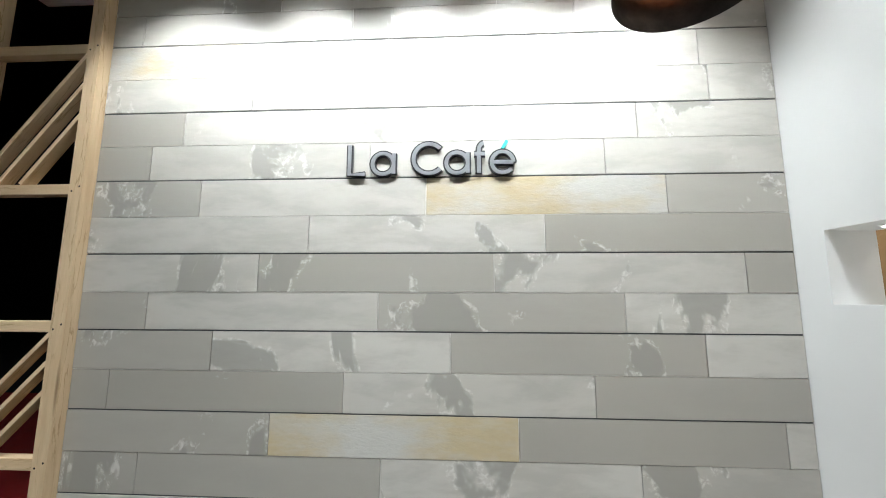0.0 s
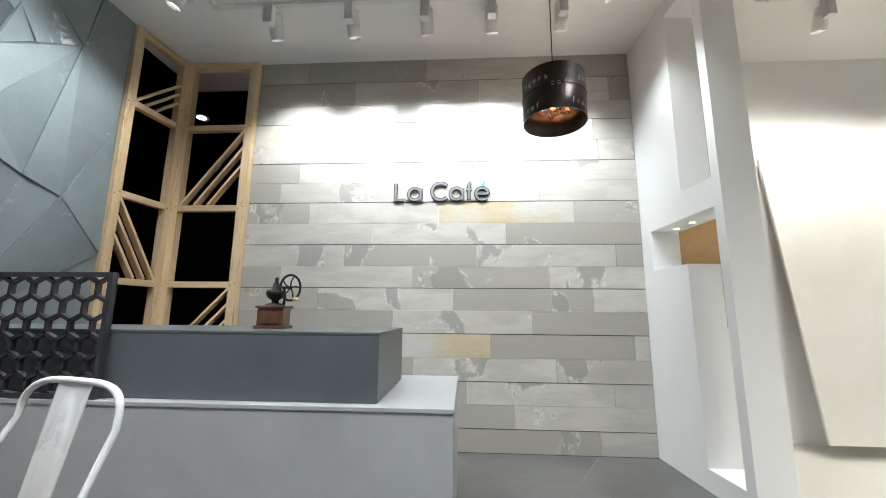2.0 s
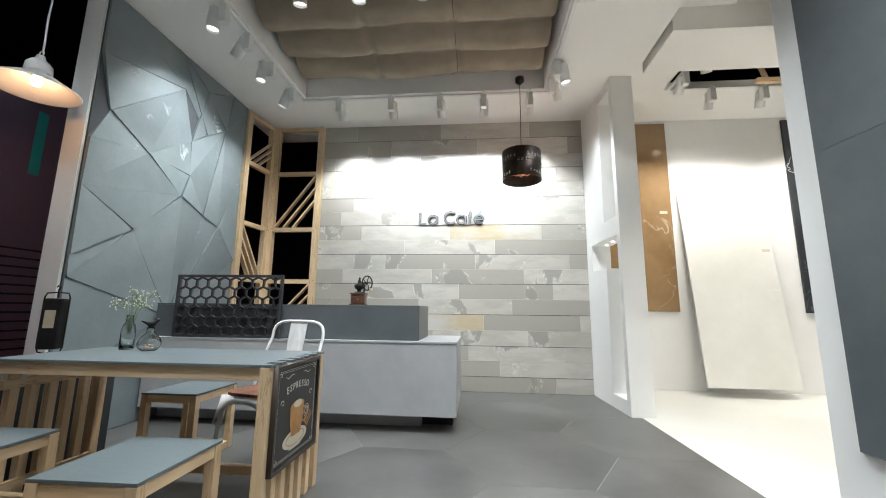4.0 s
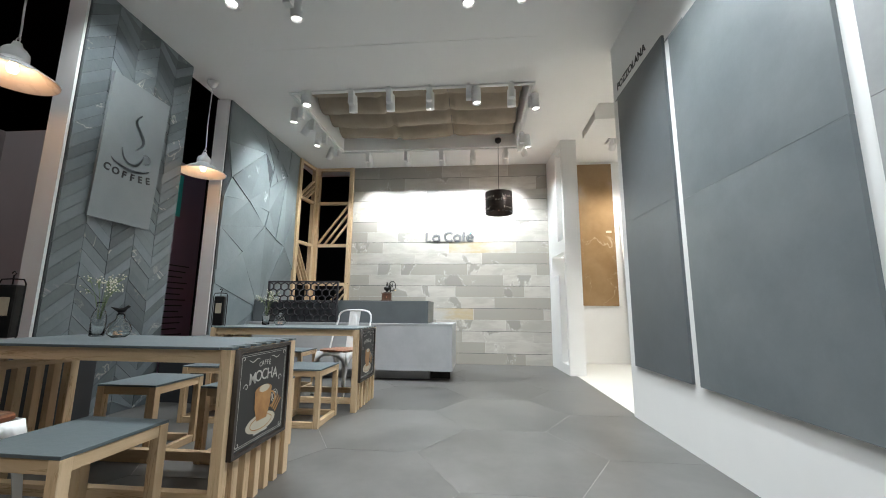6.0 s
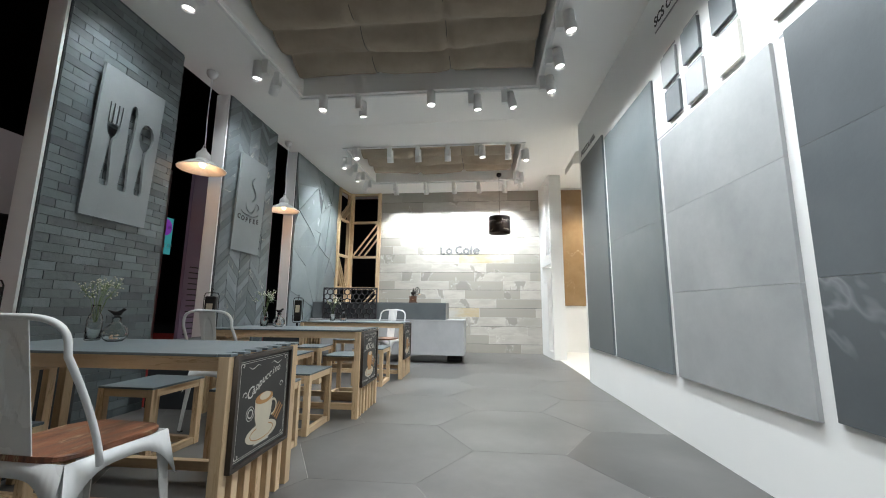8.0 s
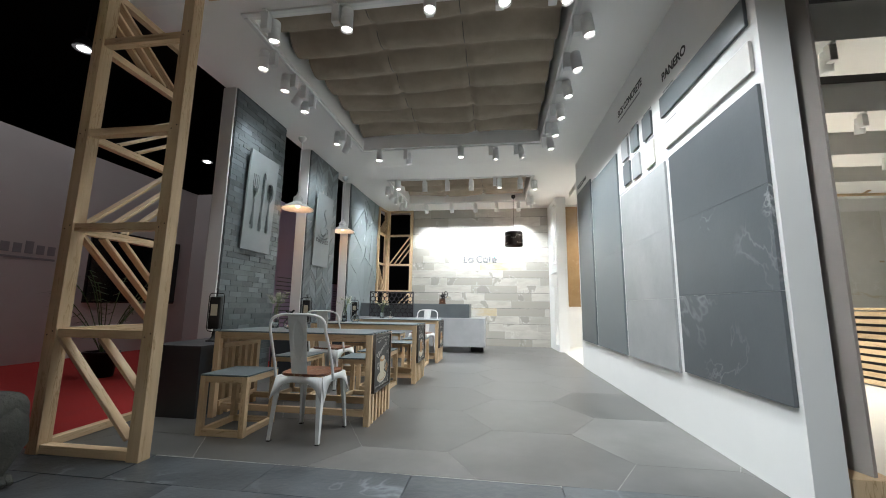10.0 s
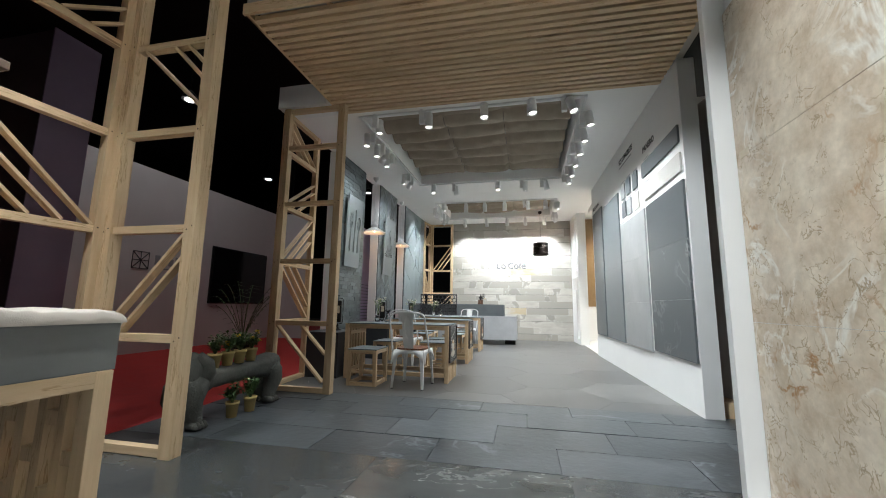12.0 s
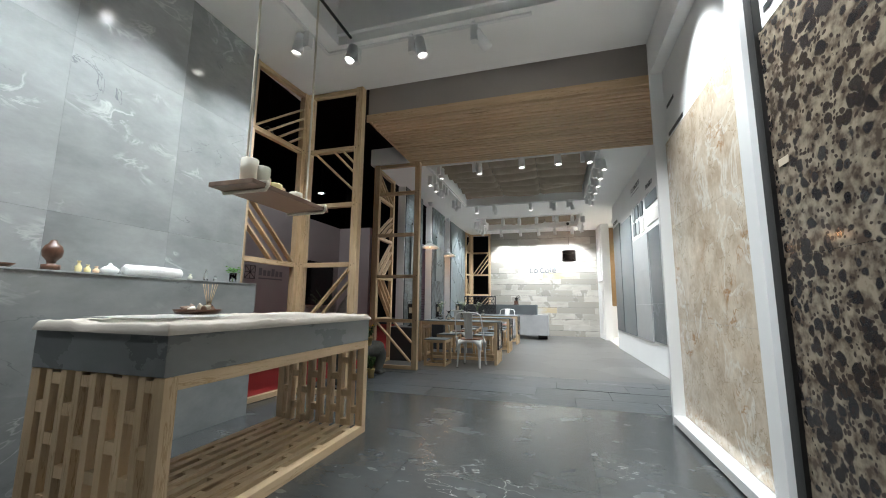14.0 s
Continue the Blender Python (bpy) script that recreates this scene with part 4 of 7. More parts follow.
def stool(m, w=0.38, d=0.42, h=0.44):
    t = thing("stool", "square pine stool with a grey tile seat", "stool", "pine stools", m)
    part("seat", box(-w / 2, -d / 2, h - 0.012, w / 2, d / 2, h, 0.0015), TOPS, t, "grey tile seat")
    b = 0.042
    for x in (-w / 2 + b / 2, w / 2 - b / 2):
        for y in (-d / 2 + b / 2, d / 2 - b / 2):
            beam("leg", (x, y, 0), (x, y, h - 0.012), b, b, PINE, t, (1, 0, 0))
    for z, hh in ((h - 0.036, 0.045), (0.024, 0.045)):
        for y in (-d / 2 + b / 2, d / 2 - b / 2):
            beam("rail", (-w / 2 + b, y, z), (w / 2 - b, y, z), hh, 0.034, PINE, t)
        for x in (-w / 2 + b / 2, w / 2 - b / 2):
            beam("rail", (x, -d / 2 + b, z), (x, d / 2 - b, z), hh, 0.034, PINE, t)
    return t


def metal_chair(m):
    """Pressed-metal chair that faces local +y."""
    t = thing("metal_chair", "white pressed-metal chair with a worn wooden seat", "chair", "metal chairs", m)
    s, h = 0.19, 0.45
    # seat
    bm = bm_new()
    n = 40
    top, bot = [], []
    for k in range(n):
        a = 2 * math.pi * k / n
        c, q = math.cos(a), math.sin(a)
        x = s * math.copysign(abs(c) ** 0.45, c) * (1.0 if q > 0 else 0.94)
        y = s * math.copysign(abs(q) ** 0.45, q)
        top.append(bm.verts.new((x, y, h + 0.018)))
        bot.append(bm.verts.new((x, y, h)))
    bm.faces.new(top)
    bm.faces.new(list(reversed(bot)))
    for k in range(n):
        bm.faces.new((bot[k], bot[(k + 1) % n], top[(k + 1) % n], top[k]))
    bmesh.ops.bevel(bm, geom=[e for e in bm.edges if e.calc_length() < 0.2 and abs(e.verts[0].co.z - e.verts[1].co.z) < 1e-5], offset=0.003, segments=1, affect="EDGES")
    part("seat", bm, SEATW, t, "worn reclaimed-wood seat")
    # skirt with an arched lower edge, one sheet a side
    for i in range(4):
        bm = bm_new()
        ang = i * math.pi / 2
        rot = Matrix.Rotation(ang, 4, "Z")
        N = 16
        up, lo = [], []
        for k in range(N + 1):
            u = -1 + 2 * k / N
            x = u * (s - 0.005)
            arch = 0.125 * abs(u) ** 3.6
            up.append((x, -s + 0.004, h - 0.001))
            lo.append((x * (1 + 0.10 * abs(u) ** 3), -s - 0.012 - 0.02 * abs(u) ** 3, h - 0.042 - arch))
        U = [bm.verts.new(rot @ Vector(p)) for p in up]
        Lw = [bm.verts.new(rot @ Vector(p)) for p in lo]
        U2 = [bm.verts.new(rot @ (Vector(p) + Vector((0, 0.005, 0)))) for p in up]
        L2 = [bm.verts.new(rot @ (Vector(p) + Vector((0, 0.005, 0)))) for p in lo]
        for k in range(N):
            bm.faces.new((U[k], U[k + 1], Lw[k + 1], Lw[k])).smooth = True
            bm.faces.new((U2[k], L2[k], L2[k + 1], U2[k + 1])).smooth = True
            bm.faces.new((Lw[k], Lw[k + 1], L2[k + 1], L2[k]))
            bm.faces.new((U[k], U2[k], U2[k + 1], U[k + 1]))
        part("skirt", bm, WMETAL, t)
    # splayed legs, folded to an angle
    for sx in (-1, 1):
        for sy in (-1, 1):
            bm = bm_new()
            T = Vector((sx * (s - 0.003), sy * (s - 0.003), h - 0.03))
            F = Vector((sx * (s + 0.012), sy * (s + 0.035), 0.0))
            wt, wb = 0.052, 0.024
            rings = []
            for p, w in ((T, wt), (T.lerp(F, 0.5), (wt + wb) / 2 - 0.004), (F, wb)):
                c = [(0, 0), (-sx * w, 0), (-sx * w, -sy * 0.005), (-sx * 0.006, -sy * 0.006), (-sx * 0.005, -sy * w), (0, -sy * w)]
                rings.append([bm.verts.new(p + Vector((a, b, 0))) for a, b in c])
            for a, b in zip(rings, rings[1:]):
                for k in range(6):
                    bm.faces.new((a[k], a[(k + 1) % 6], b[(k + 1) % 6], b[k]))
            bm.faces.new(rings[0])
            bm.faces.new(rings[-1])
            lg = part("leg", bm, WMETAL, t)
            part("rubber_foot", box(F.x - sx * 0.026 if sx > 0 else F.x, F.y - sy * 0.026 if sy > 0 else F.y, -0.0, F.x if sx > 0 else F.x + 0.026, F.y if sy > 0 else F.y + 0.026, 0.008), BLACK, lg)
    # bent tube of the back
    pts = []
    side = [(0.236 - 0.014 * (k / 8) ** 2, -0.12 - 0.13 * (k / 8) ** 1.3, h - 0.02 + 0.35 * k / 8) for k in range(9)]
    pts += [(-x, y, z) for x, y, z in side]
    for k in range(1, 16):
        a = math.pi * k / 16
        pts.append((-0.222 * math.copysign(abs(math.cos(a)) ** 0.55, math.cos(a)), -0.25 - 0.018 * math.sin(a), h + 0.33 + 0.118 * math.sin(a) ** 0.6))
    pts += side[::-1]
    part("back_tube", add_tube(bm_new(), pts, 0.0105, 10), WMETAL, t)
    # splat with a pressed oval
    bm = bm_new()
    N = 30
    rows = []
    for k in range(N + 1):
        u = k / N
        z = h - 0.03 + 0.475 * u
        y = -0.175 - 0.088 * u
        w = 0.060 + 0.016 * u
        line = []
        for jx in range(21):
            q = -1 + 2 * jx / 20
            e = math.sqrt((q / 0.62) ** 2 + ((u - 0.62) / 0.30) ** 2)
            dent = 0.006 * max(0.0, min(1.0, (1.0 - e) / 0.18))
            line.append((q * w, y + dent, z))
        rows.append(line)
    F = [[bm.verts.new(p) for p in line] for line in rows]
    B = [[bm.verts.new((p[0], p[1] - 0.003, p[2])) for p in line] for line in rows]
    for k in range(N):
        for jx in range(20):
            bm.faces.new((F[k][jx], F[k][jx + 1], F[k + 1][jx + 1], F[k + 1][jx])).smooth = True
            bm.faces.new((B[k][jx], B[k + 1][jx], B[k + 1][jx + 1], B[k][jx + 1]))
    for k in range(N):
        bm.faces.new((F[k][0], F[k + 1][0], B[k + 1][0], B[k][0]))
        bm.faces.new((F[k][20], B[k][20], B[k + 1][20], F[k + 1][20]))
    for jx in range(20):
        bm.faces.new((F[0][jx], B[0][jx], B[0][jx + 1], F[0][jx + 1]))
        bm.faces.new((F[N][jx], F[N][jx + 1], B[N][jx + 1], B[N][jx]))
    part("splat", bm, WMETAL, t)
    return t


TABLES = (-4.92, -3.17, -1.34)
tb = table(pose(-0.69, TABLES[0], 0))
for y in TABLES[1:]:
    copy_thing(tb, pose(-0.69, y, 0))
st = stool(pose(-1.69, -5.13, 0, 0, 0, 1))
for x, y, a in ((-1.80, -4.03, -2), (-1.08, -4.02, 2), (-1.10, -3.42, -1), (-1.74, -2.36, 1), (-1.08, -2.34, -2), (-1.02, -1.62, 1), (-1.82, -1.58, 2), (-1.74, -0.42, 0)):
    copy_thing(st, pose(x, y, 0, 0, 0, a))
ch = metal_chair(pose(-1.085, -5.14, 0, 0, 0, -3))
copy_thing(ch, pose(-1.68, -3.46, 0, 0, 0, -8))
copy_thing(ch, pose(-1.14, -0.52, 0, 0, 0, 166))


# ---- sample panels on the right wall ----
def wall_panel(name, x, y0, y1, z0, z1, material, label, rows=1, group="sample panels", thick=0.022):
    t = thing(name, label, "tile panel", group)
    h = (z1 - z0) / rows
    for k in range(rows):
        part("slab", box(x - thick, y0, z0 + k * h + 0.0008, x - 0.0005, y1, z0 + (k + 1) * h - 0.0008, 0.001), material, t)
    return t


def skew_panel(y0, y1, z0, z1, material, label, rows=1):
    """A panel on the sample wall; y as in the plan."""
    t = wall_panel("tile_panel", 0.0, y0 + 1.13, y1 + 1.13, z0, z1, material, label, rows)
    t.matrix_basis = SKEW
    return t


skew_panel(-2.12, -1.27, 0.45, 2.95, P_DARK, "tall graphite tile panel on the white wall", 2)
skew_panel(-3.34, -2.21, 0.45, 2.855, P_MID, "tall slate-blue tile panel on the white wall", 2)
skew_panel(-4.56, -3.42, 0.455, 2.28, P_LIGHT, "smoke-grey panel of three large tiles on the white wall", 3)
skew_panel(-5.76, -4.65, 0.48, 2.275, P_VEIN, "dark panel of three white-veined tiles on the white wall", 3)
skew_panel(-5.72, -4.56, 2.68, 2.87, P_DARK, "narrow graphite sample strip on the white wall")
skew_panel(-5.73, -4.60, 2.37, 2.57, P_PALE, "narrow pale marble sample strip on the white wall")
for y, z, mm, word in ((-3.63, 2.78, P_LIGHT, "light grey"), (-3.65, 2.49, P_DARK, "graphite"), (-3.92, 2.78, P_MID, "slate-blue"), (-3.93, 2.47, P_LIGHT, "mid grey"), (-4.25, 2.76, P_DARK, "dark grey"), (-4.27, 2.46, P_CREMA, "cream")):
    skew_panel(y - 0.10, y + 0.10, z - 0.12, z + 0.12, mm, "small " + word + " tile swatch on the white wall")


def marble_panels():
    wall_panel("marble_slab", 1.40, -9.215, -7.665, 0.09, 2.60, BRECCIA, "polished beige breccia marble panel in a white frame", 3, "marble panels")
    wall_panel("marble_slab", 1.40, -11.2, -9.43, 0.09, 2.47, EMPER, "polished dark brown marble panel", 2, "marble panels")
    t = thing("panel_frame", "white painted frame round the beige marble panel", "frame")
    part("post", box(1.285, -7.66, 0, 1.398, -7.61, SPA_CEIL, 0.003), WHITE, t)
    part("sill", box(1.285, -9.33, 0.02, 1.398, -7.66, 0.085, 0.003), WHITE, t)
    part("post", box(1.33, -9.35, 0.085, 1.398, -9.218, SPA_CEIL, 0.003), WHITE, t)
    part("trim", box(1.36, -9.428, 0, 1.398, -9.352, SPA_CEIL, 0.002), BLACK, t)
    part("head", box(1.285, -9.21, 3.35, 1.398, -7.66, SPA_CEIL, 0.003), WHITE, t)


marble_panels()

# ---- things in the cafe ----
UV_LEFT = Matrix(((0, 0, 1, 0), (1, 0, 0, 0), (0, 1, 0, 0), (0, 0, 0, 1)))      # faces +x: right is +y
UV_RIGHT = Matrix(((0, 0, -1, 0), (-1, 0, 0, 0), (0, 1, 0, 0), (0, 0, 0, 1)))   # faces -x: right is -y
UV_BACK = Matrix(((1, 0, 0, 0), (0, 0, -1, 0), (0, 1, 0, 0), (0, 0, 0, 1)))     # faces -y: right is +x


def at(x, y, z, uv):
    return Matrix.Translation((x, y, z)) @ uv


def cut_board(name, loops, depth, material, parent, m):
    """A flat board from closed outlines, the first round it, the rest holes through it."""
    cu = bpy.data.curves.new(name, "CURVE")
    cu.dimensions, cu.fill_mode, cu.extrude = "2D", "BOTH", depth / 2
    for pts in loops:
        sp = cu.splines.new("POLY")
        sp.points.add(len(pts) - 1)
        for k, (u, v) in enumerate(pts):
            sp.points[k].co = (u, v, 0, 1)
        sp.use_cyclic_u = True
    ob = bpy.data.objects.new(name, cu)
    scene.collection.objects.link(ob)
    bpy.context.view_layer.update()
    me = bpy.data.meshes.new_from_object(ob.evaluated_get(bpy.context.evaluated_depsgraph_get()))
    bpy.data.objects.remove(ob)
    bpy.data.curves.remove(cu)
    me.materials.clear()
    me.materials.append(material)
    ob = new(name, me)
    ob.parent = parent
    ob.matrix_local = m
    return ob


def swept(profile, u0=0.0, v0=0.0, tilt=0.0):
    """A closed outline from (height, half width) pairs."""
    pts = [(w, v) for v, w in profile] + [(-w, v) for v, w in reversed(profile)]
    c, s = math.cos(tilt), math.sin(tilt)
    return [(u0 + u * c - v * s, v0 + u * s + v * c) for u, v in pts]


def ribbon(pts, widths):
    """A closed outline round a stroke of changing width."""
    L, R = [], []
    n = len(pts)
    for k, p in enumerate(pts):
        a, b = pts[max(k - 1, 0)], pts[min(k + 1, n - 1)]
        d = Vector((b[0] - a[0], b[1] - a[1])).normalized()
        w = widths[k] / 2
        L.append((p[0] - d.y * w, p[1] + d.x * w))
        R.append((p[0] + d.y * w, p[1] - d.x * w))
    return L + R[::-1]


def arc(cu, cv, ru, rv, a0, a1, n=18):
    return [(cu + ru * math.cos(radians(a0 + (a1 - a0) * k / n)), cv + rv * math.sin(radians(a0 + (a1 - a0) * k / n))) for k in range(n + 1)]


LEAN_BOARD = 2.4


def cutlery_board():
    t = thing("cutlery_board", "grey slate board with fork, knife and spoon cut through it", "sign board")
    w, h = 0.29, 0.63
    rect = [(-w, -h), (w, -h), (w, h), (-w, h)]
    knife = swept([(-0.385, 0.012), (-0.38, 0.034), (-0.34, 0.040), (-0.2, 0.030), (-0.05, 0.020), (0.02, 0.026), (0.2, 0.034), (0.33, 0.034), (0.375, 0.022), (0.39, 0.006)], 0.015, 0.02)
    spoon = swept([(-0.35, 0.012), (-0.345, 0.034), (-0.30, 0.038), (-0.15, 0.024), (0.0, 0.012), (0.06, 0.015), (0.09, 0.045), (0.14, 0.066), (0.20, 0.074), (0.26, 0.062), (0.30, 0.035), (0.312, 0.008)], 0.165, -0.01)
    left = [(0.012, -0.36), (0.034, -0.355), (0.038, -0.31), (0.024, -0.16), (0.011, -0.02), (0.014, 0.04), (0.040, 0.08), (0.056, 0.13)]
    fork = left + [(0.058, 0.34), (0.050, 0.34), (0.046, 0.17), (0.026, 0.17), (0.024, 0.34), (0.015, 0.34), (0.012, 0.17), (-0.012, 0.17), (-0.015, 0.34), (-0.024, 0.34), (-0.026, 0.17), (-0.046, 0.17), (-0.050, 0.34), (-0.058, 0.34)] + [(-u, v) for u, v in reversed(left)]
    fork = [(u - 0.145, v) for u, v in fork]
    cut_board("board", [rect, fork, knife, spoon], 0.022, BOARD, t, at(LEFT_X + 0.050, -3.63, 2.26, UV_LEFT) @ pose(0, 0, 0, LEAN_BOARD))
    for y, z, d in ((-3.8, 2.8, 0.060), (-3.35, 2.8, 0.060), (-3.8, 1.8, 0.018), (-3.35, 1.8, 0.018)):
        part("spacer", box(LEFT_X - 0.004, y - 0.02, z - 0.02, LEFT_X + d, y + 0.02, z + 0.02), BLACK, t)


def coffee_board():
    t = thing("coffee_board", "grey slate board with a coffee cup cut out of it", "sign board")
    w, h = 0.29, 0.63
    loops = [[(-w, -h), (w, -h), (w, h), (-w, h)]]
    n = 14
    steam = [(0.02 + 0.055 * math.sin(k / n * 6.0) + 0.02 * k / n, 0.05 + 0.33 * k / n) for k in range(n + 1)]
    loops.append(ribbon(steam, [0.008 + 0.030 * math.sin(math.pi * k / n) for k in range(n + 1)]))
    cup = arc(0.0, 0.03, 0.105, 0.13, 182, 358, 16)
    loops.append(ribbon(cup, [0.006 + 0.020 * math.sin(math.pi * k / 16) for k in range(17)]))
    loops.append(ribbon(arc(0.125, 0.0, 0.055, 0.045, -95, 120, 10), [0.006 + 0.012 * math.sin(math.pi * k / 10) for k in range(11)]))
    loops.append(ribbon(arc(0.0, -0.065, 0.20, 0.085, 200, 340, 14), [0.006 + 0.022 * math.sin(math.pi * k / 14) for k in range(15)]))
    cut_board("board", loops, 0.022, BOARD, t, at(LEFT_X + 0.050, -1.83, 2.26, UV_LEFT) @ pose(0, 0, 0, LEAN_BOARD))
    # raised black letters, their colour standing in for the dark depth of cut-outs
    for i, c in enumerate("COFFEE"):
        u = -0.205 + 0.082 * i
        v = -0.205 - 0.03 * math.cos((i - 2.5) / 2.5 * 1.3)
        writing("letter", c, 0.085, INK, t, at(LEFT_X + 0.050, -1.83, 2.26, UV_LEFT) @ pose(0, 0, 0, LEAN_BOARD) @ pose(u - 0.010, v, 0.012, 0, 0, (i - 2.5) * 5), 0.0015, 0.003, "CENTER")
    for y, z, d in ((-2.0, 2.8, 0.060), (-1.55, 2.8, 0.060), (-2.0, 1.8, 0.018), (-1.55, 1.8, 0.018)):
        part("spacer", box(LEFT_X - 0.004, y - 0.02, z - 0.02, LEFT_X + d, y + 0.02, z + 0.02), BLACK, t)


def enamel_pendant(x, y, z=2.40):
    t = thing("pendant_lamp", "white enamel pendant lamp with a wide shallow shade, lit", "pendant lamp", "enamel pendant lamps", pose(x, y, 0))
    part("shade", add_lathe(bm_new(), [(0.235, z), (0.238, z + 0.006), (0.20, z + 0.03), (0.13, z + 0.075), (0.075, z + 0.105), (0.068, z + 0.12), (0.064, z + 0.12), (0.07, z + 0.103), (0.125, z + 0.07), (0.196, z + 0.025), (0.231, z + 0.001), (0.235, z)], 48), WMETAL, t)
    part("cap", add_lathe(bm_new(), [(0.068, z + 0.118), (0.072, z + 0.13), (0.068, z + 0.175), (0.05, z + 0.20), (0.03, z + 0.215), (0.022, z + 0.245), (0.012, z + 0.25), (0.0, z + 0.25)], 28), WMETAL, t)
    part("ring", add_tube(bm_new(), [(0.016 * math.cos(a), 0, z + 0.266 + 0.016 * math.sin(a)) for a in [k * math.pi / 8 for k in range(16)]], 0.004, 6, True), WMETAL, t)
    part("cord", add_tube(bm_new(), [(0.006 * math.sin(k * 0.7), 0.004 * math.cos(k * 0.9), z + 0.27 + (CEIL_Z - 0.075 - z - 0.27) * k / 14) for k in range(15)], 0.006, 6), WMETAL, t)
    part("canopy", add_lathe(bm_new(), [(0.0, CEIL_Z - 0.09), (0.02, CEIL_Z - 0.085), (0.045, CEIL_Z - 0.06), (0.058, CEIL_Z - 0.03), (0.058, CEIL_Z - 0.001), (0.0, CEIL_Z - 0.001)], 28), WMETAL, t)
    part("bulb", add_lathe(bm_new(), [(0.0, z + 0.022), (0.022, z + 0.03), (0.032, z + 0.055), (0.024, z + 0.085), (0.014, z + 0.11), (0.0, z + 0.112)], 18), BULBW, t, "glowing warm bulb")
    point_lamp((x, y, z + 0.012), 1.6, (1.0, 0.50, 0.22), 0.03)


def drum_pendant():
    x, y, z0, z1, r = 0.735, 1.08, 2.42, 2.75, 0.215
    t = thing("drum_pendant", "black iron drum pendant lamp with cut-out lettering and candle bulbs", "pendant lamp", "", pose(x, y, 0))
    part("drum", add_lathe(bm_new(), [(r, z0), (r, z1), (r - 0.004, z1), (r - 0.004, z0), (r, z0)], 64), SHADE, t)
    part("seam", add_lathe(bm_new(), [(r + 0.001, z0 + 0.17), (r + 0.003, z0 + 0.172), (r + 0.003, z0 + 0.178), (r + 0.001, z0 + 0.18)], 64), SHADE, t)
    part("cord", add_tube(bm_new(), [(0, 0, z1 - 0.16), (0, 0, CEIL_Z + 0.05)], 0.004, 6), BLACK, t)
    part("ceiling_rose", add_lathe(bm_new(), [(0.0, CEIL_Z + 0.03), (0.02, CEIL_Z + 0.032), (0.05, CEIL_Z + 0.06), (0.05, CEIL_Z + 0.11), (0.0, CEIL_Z + 0.11)], 20), BLACK, t)
    for a in (20, 140, 260):
        part("spoke", add_tube(bm_new(), [(0, 0, z1 - 0.02), ((r - 0.004) * math.cos(radians(a)), (r - 0.004) * math.sin(radians(a)), z1 - 0.02)], 0.004, 6), BLACK, t)
    part("stem", add_lathe(bm_new(), [(0.0, z0 + 0.06), (0.03, z0 + 0.065), (0.035, z0 + 0.085), (0.012, z0 + 0.10), (0.010, z1 - 0.15), (0.0, z1 - 0.15)], 18), COPPER, t)
    for k in range(5):
        a = 2 * math.pi * k / 5 + 0.3
        c, s = math.cos(a), math.sin(a)
        arm = part("arm", add_tube(bm_new(), [(0.02 * c, 0.02 * s, z0 + 0.08), (0.06 * c, 0.06 * s, z0 + 0.065), (0.095 * c, 0.095 * s, z0 + 0.085), (0.10 * c, 0.10 * s, z0 + 0.10)], 0.006, 8), COPPER, t)
        part("candle_sleeve", add_lathe(bm_new(), [(0.0, z0 + 0.095), (0.026, z0 + 0.098), (0.026, z0 + 0.104), (0.012, z0 + 0.106), (0.012, z0 + 0.16), (0.0, z0 + 0.16)], 14, 0.10 * c, 0.10 * s), COPPER, arm)
        part("bulb", add_lathe(bm_new(), [(0.0, z0 + 0.161), (0.010, z0 + 0.163), (0.018, z0 + 0.185), (0.012, z0 + 0.21), (0.003, z0 + 0.235), (0.0, z0 + 0.236)], 12, 0.10 * c, 0.10 * s), BULB, arm, "glowing amber candle bulb")
    point_lamp((x, y, z0 + 0.26), 3.0, (1.0, 0.5, 0.25), 0.05)
    # lettering bent round the drum, pale for the glow through the cut-outs
    for word, z, start in (("ngers", z1 - 0.115, 200), ("Light", z1 - 0.105, 284), ("cof", z0 + 0.16, 255), ("cof", z0 + 0.03, 205), ("frosty", z0 + 0.04, 290), ("fingers", z1 - 0.11, 60), ("frosty", z0 + 0.05, 120)):
        for i, c in enumerate(word):
            a = start + i * 11
            me_m = Matrix.Rotation(radians(a), 4, "Z") @ Matrix.Translation((r + 0.0012, 0, z)) @ UV_LEFT
            writing("letter", c, 0.056, LITCUT, t, me_m, 0.0004, 0.0, "CENTER")
    for a in range(0, 360, 45):
        for z in (z0 + 0.025, z1 - 0.02):
            o = part("rivet", add_lathe(bm_new(), [(0.0, 0.004), (0.004, 0.003), (0.006, 0.0)], 8), SHADE, t)
            o.matrix_local = Matrix.Rotation(radians(a), 4, "Z") @ Matrix.Translation((r, 0, z)) @ Matrix.Rotation(radians(90), 4, "Y")


TEALSIGN = glow("lit_teal_sign", (0.05, 0.30, 0.32), 0.5)
VIOLET = glow("lit_violet_sign", (0.20, 0.05, 0.36), 0.5)
# pale colour standing in for lamp light showing through cut letters
LITCUT = mat("lit_cut_letter", (0.55, 0.50, 0.44), None, 9, 0.6, 0.0)


